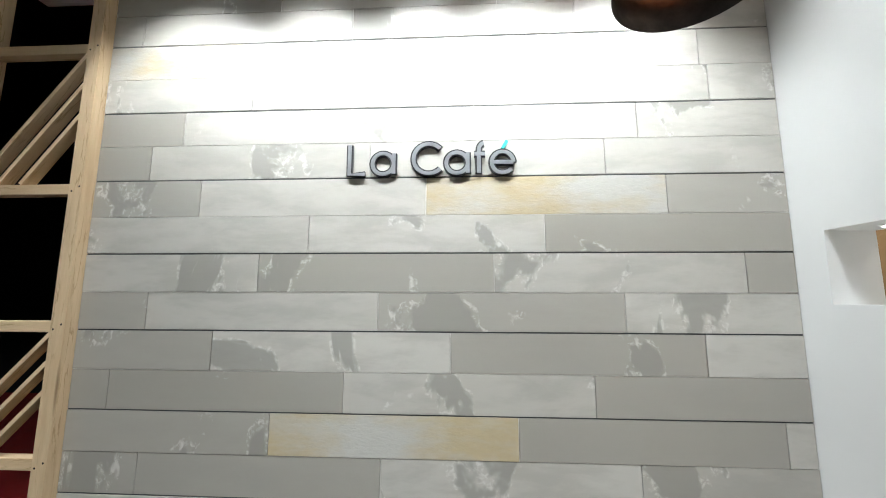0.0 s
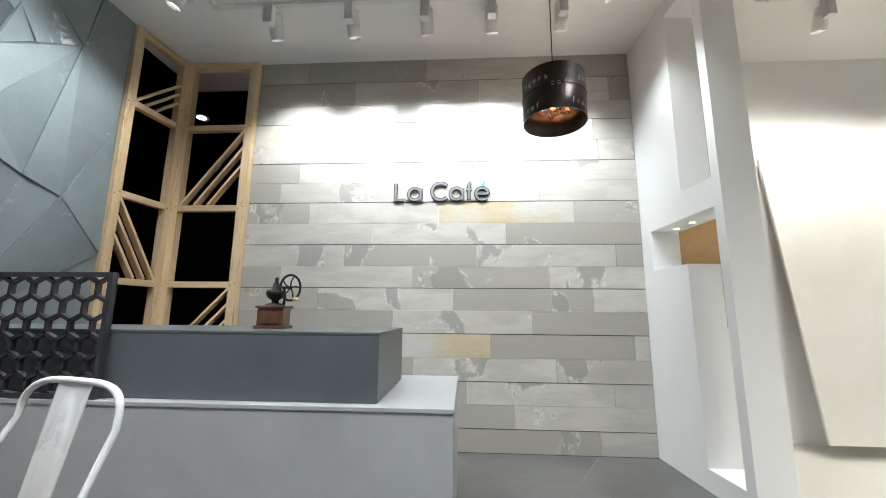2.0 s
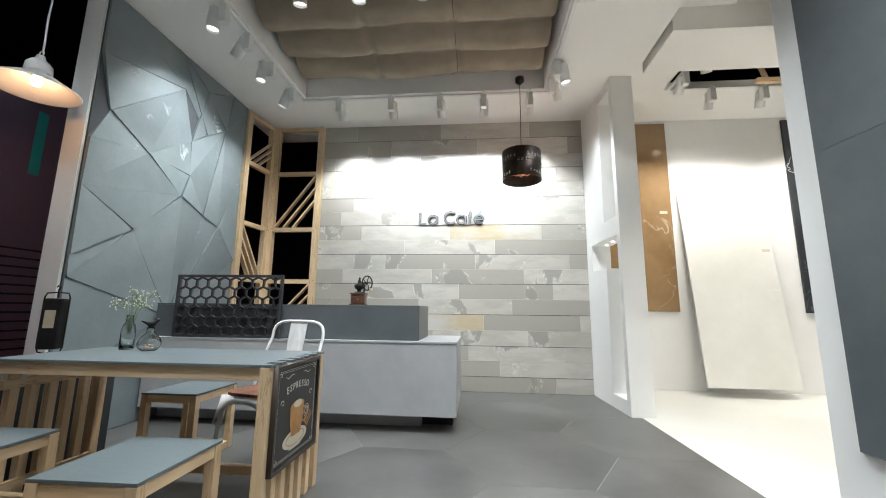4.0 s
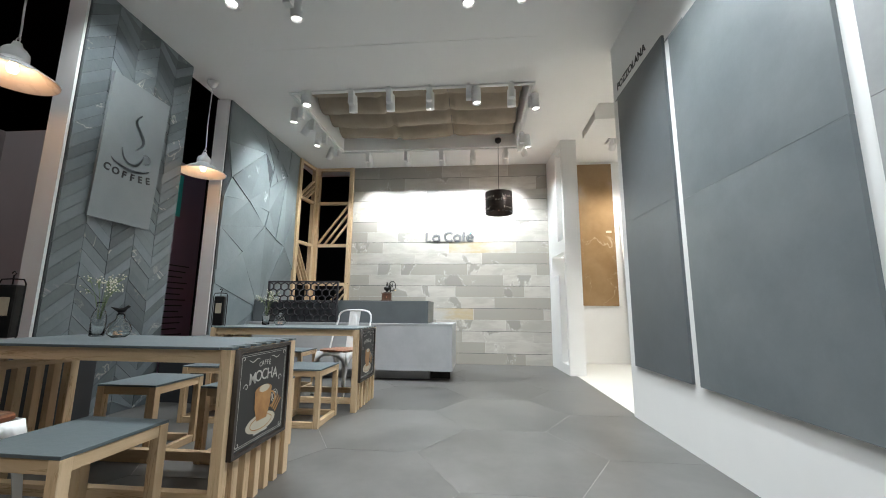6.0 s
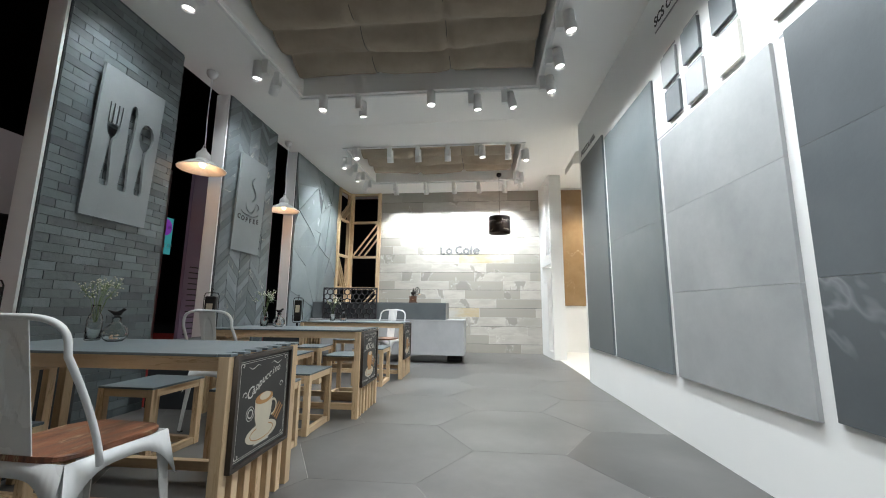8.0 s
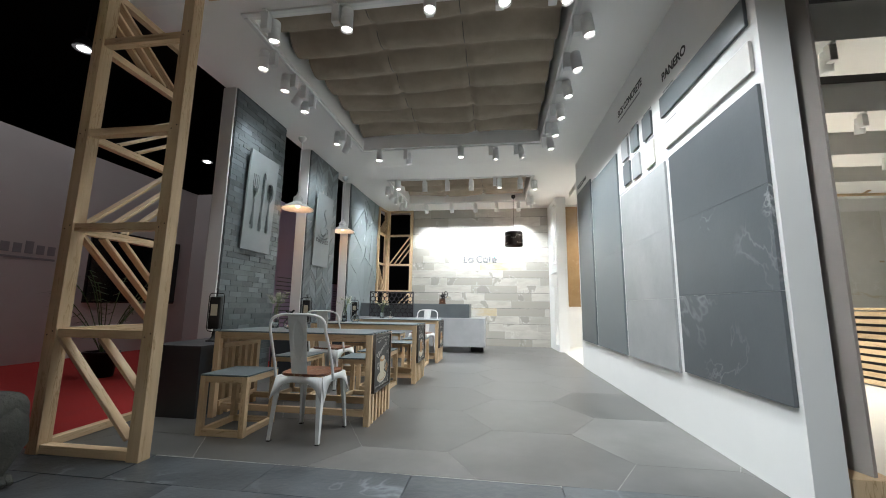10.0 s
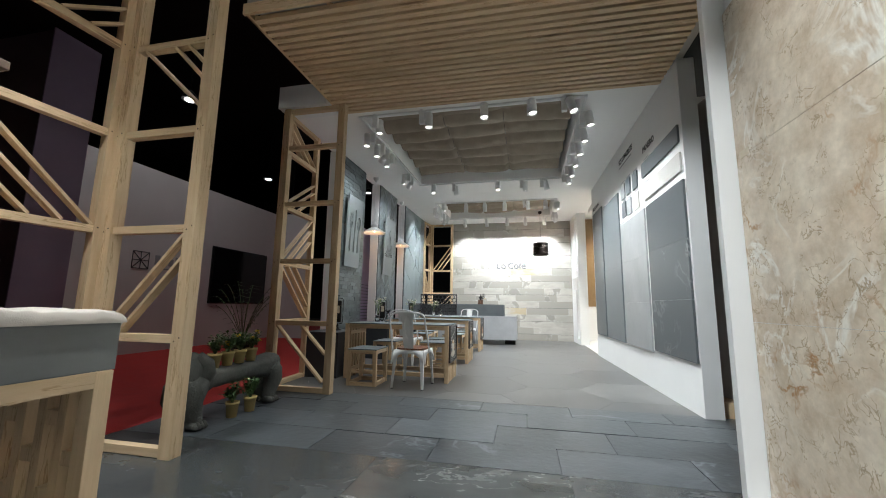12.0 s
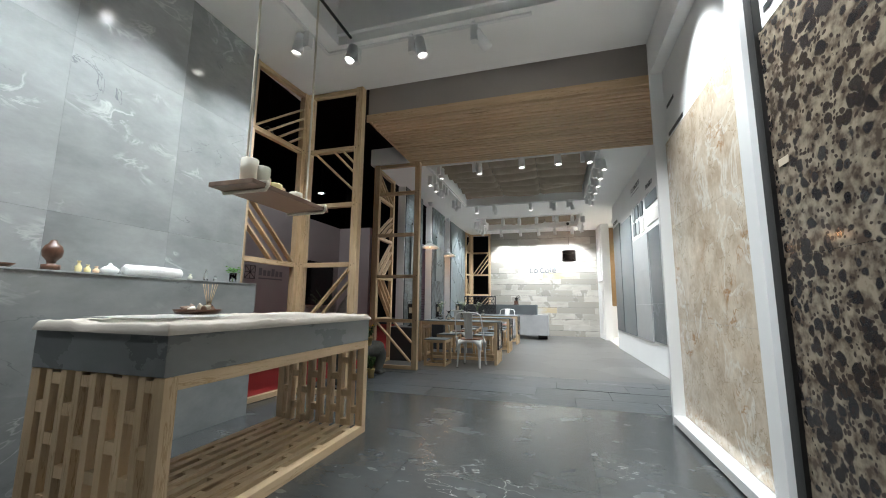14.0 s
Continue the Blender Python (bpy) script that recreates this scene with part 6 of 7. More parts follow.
track("lighting_track", 2.66, 1.52, 6.5, 1.52, ROOM_CEIL)
track_spot(2.60, 0.75, ROOM_CEIL, (3.4, 2.3, 1.4), 26, 100, colour=WARM)
track_spot(2.60, 1.15, ROOM_CEIL, (2.5, 2.36, 2.2), 20, 66, colour=WARM)
for x in (3.1, 3.7, 4.4, 5.1, 6.1):
    track_spot(x, 1.52, ROOM_CEIL, (x + 0.1, 2.3, 1.7), 20, 96, colour=WARM)
for y in (-1.25, -2.75, -4.25):
    for x in (2.75, 3.5, 5.0, 6.6):
        track_spot(x, y, 3.50, (x + 0.3, y + 0.9, 0), 44 if x != 3.5 else 0, 110, colour=WARM)

# ---- the dark hall ----
structure("hall_wall", box(-7.3, -9.5, -0.012, -7.1, 0.25, 3.66), HALLW, "plain pale partition of the stand across the aisle", "wall")
structure("hall_return", box(-7.3, 0.25, -0.012, -5.9, 0.40, 3.66), HALLW, "short return of the pale partition", "wall")
structure("hall_ceiling", box(-30, -30, 9.0, 30, 30, 9.2), UNLIT, "black hall roof far above", "ceiling")
for n, b in (("hall_back", (-30, 16, -0.3, 30, 16.2, 9)), ("hall_left", (-30.2, -30, -0.3, -30, 30, 9)), ("hall_front", (-30, -30.2, -0.3, 30, -30, 9)), ("hall_right", (30, -30, -0.3, 30.2, 30, 9))):
    structure(n, box(*b), UNLIT, "black distance of the exhibition hall", "backdrop")
t = thing("wall_television", "large black television on the pale partition", "television")
part("screen", box(-7.098, -2.07, 0.98, -7.05, -0.15, 2.31, 0.005), SCREEN, t)
part("bezel", box(-7.099, -2.10, 0.95, -7.085, -0.12, 2.34, 0.003), BLACK, t)
t = thing("wall_logo", "grey emblem and bars where a name stands on the partition", "emblem")
bm = bm_new()
for a, b in (((-3.98, 1.62), (-3.98, 1.95)), ((-3.65, 1.62), (-3.65, 1.95)), ((-3.98, 1.62), (-3.65, 1.62)), ((-3.98, 1.95), (-3.65, 1.95)), ((-3.98, 1.62), (-3.65, 1.95)), ((-3.98, 1.95), (-3.65, 1.62)), ((-3.815, 1.62), (-3.815, 1.95)), ((-3.98, 1.785), (-3.65, 1.785))):
    add_tube(bm, [(-7.097, *a), (-7.097, *b)], 0.009, 6)
part("emblem", bm, INK, t)
for k in range(6):
    part("bar", box(-7.099, -3.52 + 0.155 * k, 1.72, -7.094, -3.41 + 0.155 * k, 1.72 + (0.20 if k in (0, 3) else 0.15)), GREYINK, t)
part("bar", box(-7.099, -3.52, 1.63, -7.094, -2.62, 1.665), GREYINK, t)
for i, (x, y, m_, z1, w) in enumerate(((-3.60, -1.74, PURPLE, 2.86, 2.0), (-4.6, 2.9, PURPLE, 1.6, 0.6))):
    t = thing("banner_panel", "free-standing purple information panel with rows of small print", "panel", "information panels")
    part("panel", box(x - 0.05, y, -0.012, x, y + w, z1, 0.003), m_, t)
    part("teal_bar", box(x, y + w * 0.75, z1 - 0.75, x + 0.002, y + w * 0.79, z1 - 0.18), TEAL, t)
    for k in range(14):
        part("print_bar", box(x, y + 0.08, 1.45 - 0.075 * k, x + 0.002, y + w - 0.15 - 0.05 * (k % 3), 1.465 - 0.075 * k), INK, t)
t = thing("hall_pillar", "tall lilac and maroon boxed pillar of the stand across the aisle", "pillar")
part("core", box(-7.0, -6.76, -0.012, -5.21, -6.26, 4.22, 0.004), MAROON, t)
part("side_sheet", box(-5.208, -6.77, -0.012, -5.19, -6.25, 4.24, 0.002), PURPLE, t, "lilac side sheet")
for x, y in ((-6.0, 4.0), (-9.5, -1.0), (-8.0, 9.0), (-5.0, 12.0), (-12.0, 6.0)):
    t = thing("hall_lamp", "round high-bay lamp glowing under the black hall roof", "hall lamp", "hall lamps", pose(x, y, 0))
    part("drop_rod", add_tube(bm_new(), [(0, 0, 7.28), (0, 0, 9.0)], 0.02, 6), BLACK, t)
    part("reflector", add_lathe(bm_new(), [(0.22, 7.0), (0.18, 7.15), (0.06, 7.3), (0.0, 7.3)], 20), BLACK, t)
    part("glow", add_lathe(bm_new(), [(0.0, 6.995), (0.13, 6.995), (0.13, 7.0), (0.0, 7.0)], 20), HALLAMP, t)
# added fill without a fixture, brightens the pale partition across the aisle
d = bpy.data.lights.new("hall_fill_area", "AREA")
d.energy, d.size, d.color = 42, 2.0, (0.95, 0.96, 1.0)
o = new("hall_light", d)
o.matrix_basis = look((-5.9, -4.0, 6.6), (-7.1, -3.6, 2.0))

# ---- the entrance ----
def plant_pot(x, y, z, flower, seed, h=0.13):
    t = thing("potted_plant", "small leafy plant in a yellow clay pot" + (" with " + flower + " flowers" if flower else ""), "potted plant", "potted plants", pose(x, y, z))
    part("pot", add_lathe(bm_new(), [(0.0, 0.0), (0.040, 0.0), (0.052, h - 0.022), (0.056, h - 0.022), (0.057, h), (0.051, h), (0.048, h - 0.02), (0.0, h - 0.02)], 24), POT, t)
    part("soil", add_lathe(bm_new(), [(0.0, h - 0.018), (0.048, h - 0.018)], 16), SOIL, t)
    rng = random.Random(seed)
    bm, bs, bf = bm_new(), bm_new(), bm_new()
    for k in range(22):
        a, r = rng.uniform(0, 6.28), rng.uniform(0.02, 0.09)
        top = Vector((r * math.cos(a), r * math.sin(a), h + rng.uniform(0.05, 0.17)))
        add_tube(bs, [(0, 0, h - 0.02), (top.x * 0.4, top.y * 0.4, h + 0.03), top], 0.002, 4)
        for j in range(14):
            c = Vector((0, 0, h)).lerp(top, rng.uniform(0.35, 1.05))
            d = Vector((rng.uniform(-1, 1), rng.uniform(-1, 1), rng.uniform(-0.2, 0.8))).normalized()
            s = d.cross(Vector((0, 0, 1)))
            s = s.normalized() if s.length > 0.1 else Vector((1, 0, 0))
            ln, w = rng.uniform(0.025, 0.042), rng.uniform(0.009, 0.014)
            q = [c, c + d * ln * 0.5 + s * w, c + d * ln - Vector((0, 0, 0.006)), c + d * ln * 0.5 - s * w]
            v = [bm.verts.new(p) for p in q]
            mid = bm.verts.new(c + d * ln * 0.5 - Vector((0, 0, 0.004)))
            for e in range(4):
                bm.faces.new((v[e], v[(e + 1) % 4], mid))
        if flower and k < 4:
            for j in range(10):
                p = top + Vector((rng.uniform(-0.018, 0.018), rng.uniform(-0.018, 0.018), rng.uniform(0.0, 0.02)))
                bmesh.ops.create_icosphere(bf, subdivisions=1, radius=0.007, matrix=Matrix.Translation(p) @ Matrix.Diagonal((1.2, 1.2, 0.6, 1)))
    tagged(part("stem", bs, STEM, t), "", "", "", "stuff")
    tagged(part("foliage", bm, LEAF, t), "", "", "", "stuff")
    if flower:
        tagged(part("blossom", bf, YELLOW if flower == "yellow" else REDP, t), "", "", "", "stuff")
    else:
        bf.free()


def stone_bench():
    """A carved bench: a slung back between a beast's head and its haunch, with paw feet."""
    cx, cy, half = -2.345, -6.70, 0.60
    t = thing("stone_bench", "weathered carved stone bench shaped like a crouching beast", "stone bench", "", pose(cx, cy, 0, 0, 0, 90))
    bm = bm_new()
    n, m = 60, 24
    rings = []
    for k in range(n + 1):
        u = k / n
        x = -half + 2 * half * u
        right = max(0.0, (u - 0.68) / 0.32)
        left = max(0.0, (0.26 - u) / 0.26)
        top = 0.432 + 0.05 * math.sin(min(1.0, right * 1.25) * math.pi / 2) ** 2 + 0.17 * math.sin(min(1.0, left * 1.3) * math.pi / 2) ** 2
        bot = 0.255 + 0.02 * math.sin(u * math.pi) - 0.06 * right - 0.09 * left
        wy = 0.105 + 0.03 * math.sin(right * math.pi * 0.6) + 0.025 * math.sin(left * math.pi * 0.6)
        for q in ((u - 0.88) / 0.12, (0.10 - u) / 0.10):
            if q > 0:
                f = math.sqrt(max(0.0, 1 - 0.97 * q * q))
                mid = top * 0.55 + bot * 0.45
                top, bot, wy = mid + (top - mid) * f, mid + (bot - mid) * f, wy * f
        ring = []
        for j in range(m):
            a = 2 * math.pi * j / m
            c, s = math.cos(a), math.sin(a)
            p = Vector((x, wy * math.copysign(abs(c) ** 0.7, c), (top + bot) / 2 + (top - bot) / 2 * math.copysign(abs(s) ** 0.7, s)))
            p += Vector((0, c, s)) * (0.012 * noise.noise(p * 7) + 0.005 * noise.noise(p * 21))
            ring.append(bm.verts.new(p))
        rings.append(ring)
    for a, b in zip(rings, rings[1:]):
        for j in range(m):
            bm.faces.new((a[j], a[(j + 1) % m], b[(j + 1) % m], b[j])).smooth = True
    bm.faces.new(rings[0])
    bm.faces.new(rings[-1])
    part("body", bm, BENCHST, t)
    for sx, x in ((1, 0.43), (-1, -0.47)):
        for yy in (-0.075, 0.075):
            lg = bm_new()
            add_tube(lg, [(x - sx * 0.02, yy, 0.37), (x + sx * 0.03, yy, 0.30), (x + sx * 0.05, yy, 0.21), (x + sx * 0.02, yy, 0.13), (x, yy, 0.07), (x + sx * 0.01, yy, 0.02)], [0.085, 0.10, 0.09, 0.068, 0.060, 0.064], 16)
            for f in (-0.042, -0.014, 0.014, 0.042):
                add_tube(lg, [(x + f, yy * 1.0, 0.04), (x + f * 1.1, yy - 0.05, 0.038), (x + f * 1.15, yy - 0.085, 0.018)], [0.032, 0.028, 0.012], 10)
            part("leg", lg, BENCHST, t)
            fold = bm_new()
            for k in range(4):
                add_tube(fold, [(x + sx * (0.02 + 0.03 * j), yy * 1.28 - 0.012 * (4 - j) * (1 if yy > 0 else -1) * 0.3, 0.37 - 0.05 * k - 0.012 * abs(j - 2)) for j in range(4)], [0.008, 0.018, 0.020, 0.008], 8)
            part("carved_fold", fold, BENCHST, t)
    for sy in (-1, 1):
        ear = bm_new()
        add_tube(ear, [(-0.50, sy * 0.10, 0.57), (-0.44, sy * 0.125, 0.50), (-0.42, sy * 0.13, 0.42), (-0.44, sy * 0.125, 0.34)], [0.03, 0.05, 0.055, 0.025], 12)
        part("carved_ear", ear, BENCHST, t)
    for k, (yy, f) in enumerate(((-6.97, ""), (-6.82, "yellow"), (-6.67, ""), (-6.52, "yellow"))):
        plant_pot(-2.315, yy, 0.434, f, 20 + k, 0.12)


stone_bench()
plant_pot(-2.23, -6.81, 0.0, "", 31)
plant_pot(-2.22, -6.60, 0.0, "", 32)


def palm(x, y):
    t = thing("potted_palm", "leafy palm in a dark pot on the red carpet", "potted palm", "", pose(x, y, -0.012))
    part("pot", add_lathe(bm_new(), [(0.0, 0.0), (0.15, 0.0), (0.19, 0.30), (0.20, 0.30), (0.20, 0.33), (0.17, 0.33), (0.17, 0.28), (0.0, 0.28)], 24), BLACK, t)
    rng = random.Random(3)
    for k in range(14):
        a, r, h = rng.uniform(0, 6.28), rng.uniform(0.3, 0.6), rng.uniform(0.7, 1.25)
        mid = [(r * u * math.cos(a), r * u * math.sin(a), 0.28 + h * (u * 1.5 - 0.6 * u * u)) for u in [i / 8 for i in range(9)]]
        bm = add_tube(bm_new(), mid, 0.005, 5)
        for i in range(2, 9):
            for sd in (-1, 1):
                p = Vector(mid[i])
                d = Vector((math.cos(a + sd * 0.9), math.sin(a + sd * 0.9), -0.2))
                s = d.cross(Vector((0, 0, 1))).normalized() * 0.012
                v = [bm.verts.new(q) for q in (p - s, p + s, p + d * 0.2)]
                bm.faces.new(v)
        part("frond", bm, LEAF, t)


palm(-4.9, -3.5)

# small downlights let into the niche
for y in (1.45, 1.66):
    t = thing("niche_downlight", "small round downlight set in the niche soffit", "downlight", "niche downlights", pose(1.80, y, 1.80))
    part("rim", add_lathe(bm_new(), [(0.0, -0.004), (0.026, -0.004), (0.028, 0.0), (0.0, 0.0)], 18), SPOTW, t)
    part("lamp", add_lathe(bm_new(), [(0.0, -0.006), (0.018, -0.006), (0.018, -0.0045), (0.0, -0.0045)], 14), LENS, t)

# hall sign on a drop rod
t = thing("hall_sign", "purple and teal hanging hall sign far across the aisle", "sign", "", pose(-9.0, 3.72, 0, 0, 0, 0))
part("rod", add_tube(bm_new(), [(0, 0, 3.55), (0, 0, 9.0)], 0.015, 6), BLACK, t)
part("body", box(-0.03, -0.30, 2.45, 0.03, 0.30, 3.55, 0.01), TEALSIGN, t)
d = part("disc", add_lathe(bm_new(), [(0.0, 0.0), (0.26, 0.0), (0.26, 0.012), (0.0, 0.012)], 28), VIOLET, t)
d.matrix_local = Matrix.Translation((0.031, 0, 3.25)) @ UV_LEFT
writing("hall_words", "HALL 05", 0.12, CHALKW, t, Matrix.Translation((0.046, 0, 3.21)) @ UV_LEFT, 0.001, 0.0, "CENTER")
writing("zone_words", "ZONE 2 F", 0.16, CHALKW, t, Matrix.Translation((0.034, 0, 2.65)) @ UV_LEFT @ pose(0, 0, 0, 0, 0, 0), 0.001, 0.0, "CENTER")


# ---- the spa corner ----
def treatment_bed():
    t = thing("treatment_bed", "spa treatment bed clad in grey marble on a pine slat frame", "treatment bed")
    x0, x1, y0, y1 = BED
    part("marble_body", box(x0, y0, 0.735, x1, y1, 0.905, 0.003), BEDM, t)
    bm = bm_new()
    nx, ny = 40, 100
    g = []
    for i in range(ny + 1):
        line = []
        for j in range(nx + 1):
            u, v = j / nx, i / ny
            u, v = (0.5 - 0.5 * math.cos(math.pi * u) * abs(math.cos(math.pi * u)) ** -0.35 if u != 0.5 else 0.5), 0.5 - 0.5 * math.cos(math.pi * v)
            x, y = x0 - 0.012 + (x1 - x0 + 0.024) * u, y0 - 0.012 + (y1 - y0 + 0.024) * v
            e = min(u, 1 - u) * (x1 - x0)
            f = min(v, 1 - v) * (y1 - y0)
            drop = 0.03 * (1 - min(1, min(e, f) / 0.016)) ** 2
            z = 0.950 - drop + 0.006 * noise.noise(Vector((x * 5, y * 5, 0))) + 0.012 * noise.noise(Vector((x * 3 + y * 4, y * 9 - x * 6, 3))) + 0.009 * noise.noise(Vector((x * 16 + y * 9, y * 22, 8)))
            line.append(bm.verts.new((x, y, z)))
        g.append(line)
    for i in range(ny):
        for j in range(nx):
            bm.faces.new((g[i][j], g[i][j + 1], g[i + 1][j + 1], g[i + 1][j])).smooth = True
    rim = [g[0][j] for j in range(nx + 1)] + [g[i][nx] for i in range(1, ny + 1)] + [g[ny][j] for j in range(nx - 1, -1, -1)] + [g[i][0] for i in range(ny - 1, 0, -1)]
    low = [bm.verts.new((v.co.x, v.co.y, 0.906)) for v in rim]
    for k in range(len(rim)):
        bm.faces.new((rim[k], rim[(k + 1) % len(rim)], low[(k + 1) % len(rim)], low[k])).smooth = True
    part("mattress", bm, SHEET, t, "cream sheet over a thin mattress")
    for x in (x0 + 0.03, x1 - 0.03):
        beam("rail", (x, y0 + 0.05, 0.705), (x, y1 - 0.05, 0.705), 0.06, 0.06, PINE, t)
        beam("floor_rail", (x, y0, 0.03), (x, y1, 0.03), 0.06, 0.06, PINE, t)
    n = 9
    # ends: boards on edge with staggered slots between
    for y, yo in ((y0 + 0.035, 1), (y1 - 0.035, -1)):
        for k in range(n):
            x = x0 + 0.03 + (x1 - x0 - 0.06) * k / (n - 1)
            beam("end_slat", (x, y, 0.06 if k in (0, n - 1) else 0.045), (x, y, 0.733), 0.062, 0.062 if k in (0, n - 1) else 0.040, PINE, t, (0, 1, 0))
        for k in range(n - 1):
            x = x0 + 0.03 + (x1 - x0 - 0.06) * (k + 0.5) / (n - 1)
            for z in ((0.15, 0.41, 0.67) if k % 2 else (0.05, 0.28, 0.54)):
                part("spacer_block", box(x - 0.032, y - 0.028, z, x + 0.032, y + 0.028, z + 0.05), PINE, t)
    # floor grid: boards along the bed with staggered blocks
    for k in range(1, n - 1):
        x = x0 + 0.03 + (x1 - x0 - 0.06) * k / (n - 1)
        beam("floor_slat", (x, y0 + 0.07, 0.035), (x, y1 - 0.07, 0.035), 0.05, 0.048, PINE, t)
    for k in range(n - 1):
        x = x0 + 0.03 + (x1 - x0 - 0.06) * (k + 0.5) / (n - 1)
        for j in range(4):
            y = y0 + 0.25 + 0.38 * j + (0.19 if k % 2 else 0)
            if y < y1 - 0.1:
                part("spacer_block", box(x - 0.032, y, 0.012, x + 0.032, y + 0.06, 0.056), PINE, t)
    # folded cloth, bowl
    bm = bm_new()
    cw = []
    for i in range(13):
        cw.append([bm.verts.new((x0 + 0.10 + 0.5 * j / 10 + 0.02 * math.sin(i), y0 + 0.12 + 0.5 * i / 12, 0.966 + 0.006 * noise.noise(Vector((i * 0.6, j * 0.6, 2))))) for j in range(11)])
    for i in range(12):
        for j in range(10):
            bm.faces.new((cw[i][j], cw[i][j + 1], cw[i + 1][j + 1], cw[i + 1][j])).smooth = True
    bmesh.ops.solidify(bm, geom=bm.faces[:], thickness=0.008)
    tagged(part("folded_towel", bm, TOWEL), "white cotton towel spread on the treatment bed", "towel")
    bx, by = BOWL
    b = thing("wooden_bowl", "shallow dark wooden bowl with dried flowers on the bed", "bowl", "", pose(bx, by, 0.955))
    part("bowl", add_lathe(bm_new(), [(0.0, 0.0), (0.07, 0.0), (0.12, 0.02), (0.135, 0.042), (0.128, 0.042), (0.11, 0.024), (0.06, 0.008), (0.0, 0.008)], 32), GWOOD, b)
    rng = random.Random(5)
    for k in range(7):
        a = rng.uniform(0, 6.28)
        pt = part("petal", add_tube(bm_new(), [(0, 0, 0), (0.02, 0.01, 0.02), (0.05, 0.0, 0.03)], [0.012, 0.02, 0.004], 8), WAX if k % 2 else SWINGW, b)
        pt.matrix_local = pose(0.04 * math.cos(a), 0.04 * math.sin(a), 0.03, 0, rng.uniform(-30, 20), math.degrees(a))
    v = part("diffuser", add_lathe(bm_new(), [(0.0, 0.01), (0.035, 0.012), (0.042, 0.04), (0.025, 0.065), (0.014, 0.075), (0.016, 0.09), (0.0, 0.09)], 18, 0.05, 0.03), GLASS, b)
    for k in range(6):
        a = k * 1.05
        part("reed", add_tube(bm_new(), [(0.05, 0.03, 0.03), (0.05 + 0.04 * math.cos(a), 0.03 + 0.04 * math.sin(a), 0.20)], 0.0018, 5), PINE, v)


BED = (-2.05, -1.22, -10.42, -8.65)
BOWL = (-1.85, -9.75)
treatment_bed()


def ledge():
    t = thing("marble_ledge", "grey smoky marble ledge standing against the marble wall", "ledge")
    part("body", box(-2.709, -12.5, 0, -2.50, LEDGE_Y, LEDGE_Z - 0.012, 0.002), SPAM, t)
    part("top", box(-2.709, -12.5, LEDGE_Z - 0.0118, -2.495, LEDGE_Y + 0.005, LEDGE_Z, 0.002), SPAM, t)


LEDGE_Y, LEDGE_Z = -8.57, 1.22
ledge()
LZ = LEDGE_Z
t = thing("succulent", "small bright green plant in a glass on the marble ledge", "potted plant", "", pose(-2.60, -8.76, LZ))
part("glass", add_lathe(bm_new(), [(0.0, 0.0), (0.03, 0.0), (0.034, 0.09), (0.031, 0.09), (0.028, 0.005), (0.0, 0.004)], 20), GLASS, t)
bm = bm_new()
rng = random.Random(2)
for k in range(60):
    p = Vector((rng.gauss(0, 0.028), rng.gauss(0, 0.028), 0.12 + rng.gauss(0, 0.012)))
    bmesh.ops.create_icosphere(bm, subdivisions=1, radius=0.011, matrix=Matrix.Translation(p) @ Matrix.Diagonal((1.2, 1.0, 0.5, 1)))
tagged(part("leaf_cluster", bm, BRIGHTLEAF, t), "", "", "", "stuff")
part("stem", add_tube(bm_new(), [(0, 0, 0.01), (0, 0, 0.11)], 0.006, 6), STEM, t)
for y, h, mm, word in ((-8.95, 0.05, GLASS, "clear glass perfume bottle"), (-9.05, 0.10, GLASS, "clear glass oil bottle"), (-9.20, 0.05, WAX, "small cream pot"), (-9.93, 0.055, WAXY, "amber oil bottle"), (-9.98, 0.075, WAXY, "amber oil bottle"), (-9.88, 0.05, WAXP, "peach bath oil bottle")):
    tagged(part("bottle", add_lathe(bm_new(), [(0.0, 0.0), (0.016, 0.0), (0.018, h * 0.5), (0.008, h * 0.7), (0.007, h * 0.9), (0.011, h * 0.92), (0.010, h), (0.0, h)], 16), mm), word + " on the marble ledge", "bottle", "ledge bottles").location = (-2.60, y, LZ)
tagged(part("rolled_towel", add_tube(bm_new(), [(-2.60, -9.72, LZ + 0.04), (-2.60, -9.70, LZ + 0.04), (-2.595, -9.5, LZ + 0.042), (-2.60, -9.30, LZ + 0.04), (-2.60, -9.28, LZ + 0.04)], [0.02, 0.04, 0.042, 0.04, 0.02], 18), TOWEL), "white rolled towel lying on the marble ledge", "towel")
tagged(part("incense_burner", add_lathe(bm_new(), [(0.0, 0.0), (0.03, 0.0), (0.05, 0.02), (0.052, 0.035), (0.03, 0.055), (0.012, 0.062), (0.010, 0.075), (0.0, 0.08)], 20), WMETAL), "white ceramic lidded dish on the marble ledge", "dish").location = (-2.60, -9.80, LZ)
tagged(part("bust", add_lathe(bm_new(), [(0.0, 0.0), (0.045, 0.0), (0.045, 0.035), (0.02, 0.04), (0.025, 0.06), (0.045, 0.085), (0.05, 0.12), (0.04, 0.15), (0.022, 0.165), (0.015, 0.185), (0.0, 0.19)], 20), GWOOD), "small carved bronze-brown head on a black base", "figurine").location = (-2.60, -10.12, LZ)
tagged(part("dish", add_lathe(bm_new(), [(0.0, 0.0), (0.04, 0.0), (0.07, 0.025), (0.066, 0.025), (0.0, 0.008)], 20), GWOOD), "small brown wooden dish on the marble ledge", "dish").location = (-2.60, -10.35, LZ)


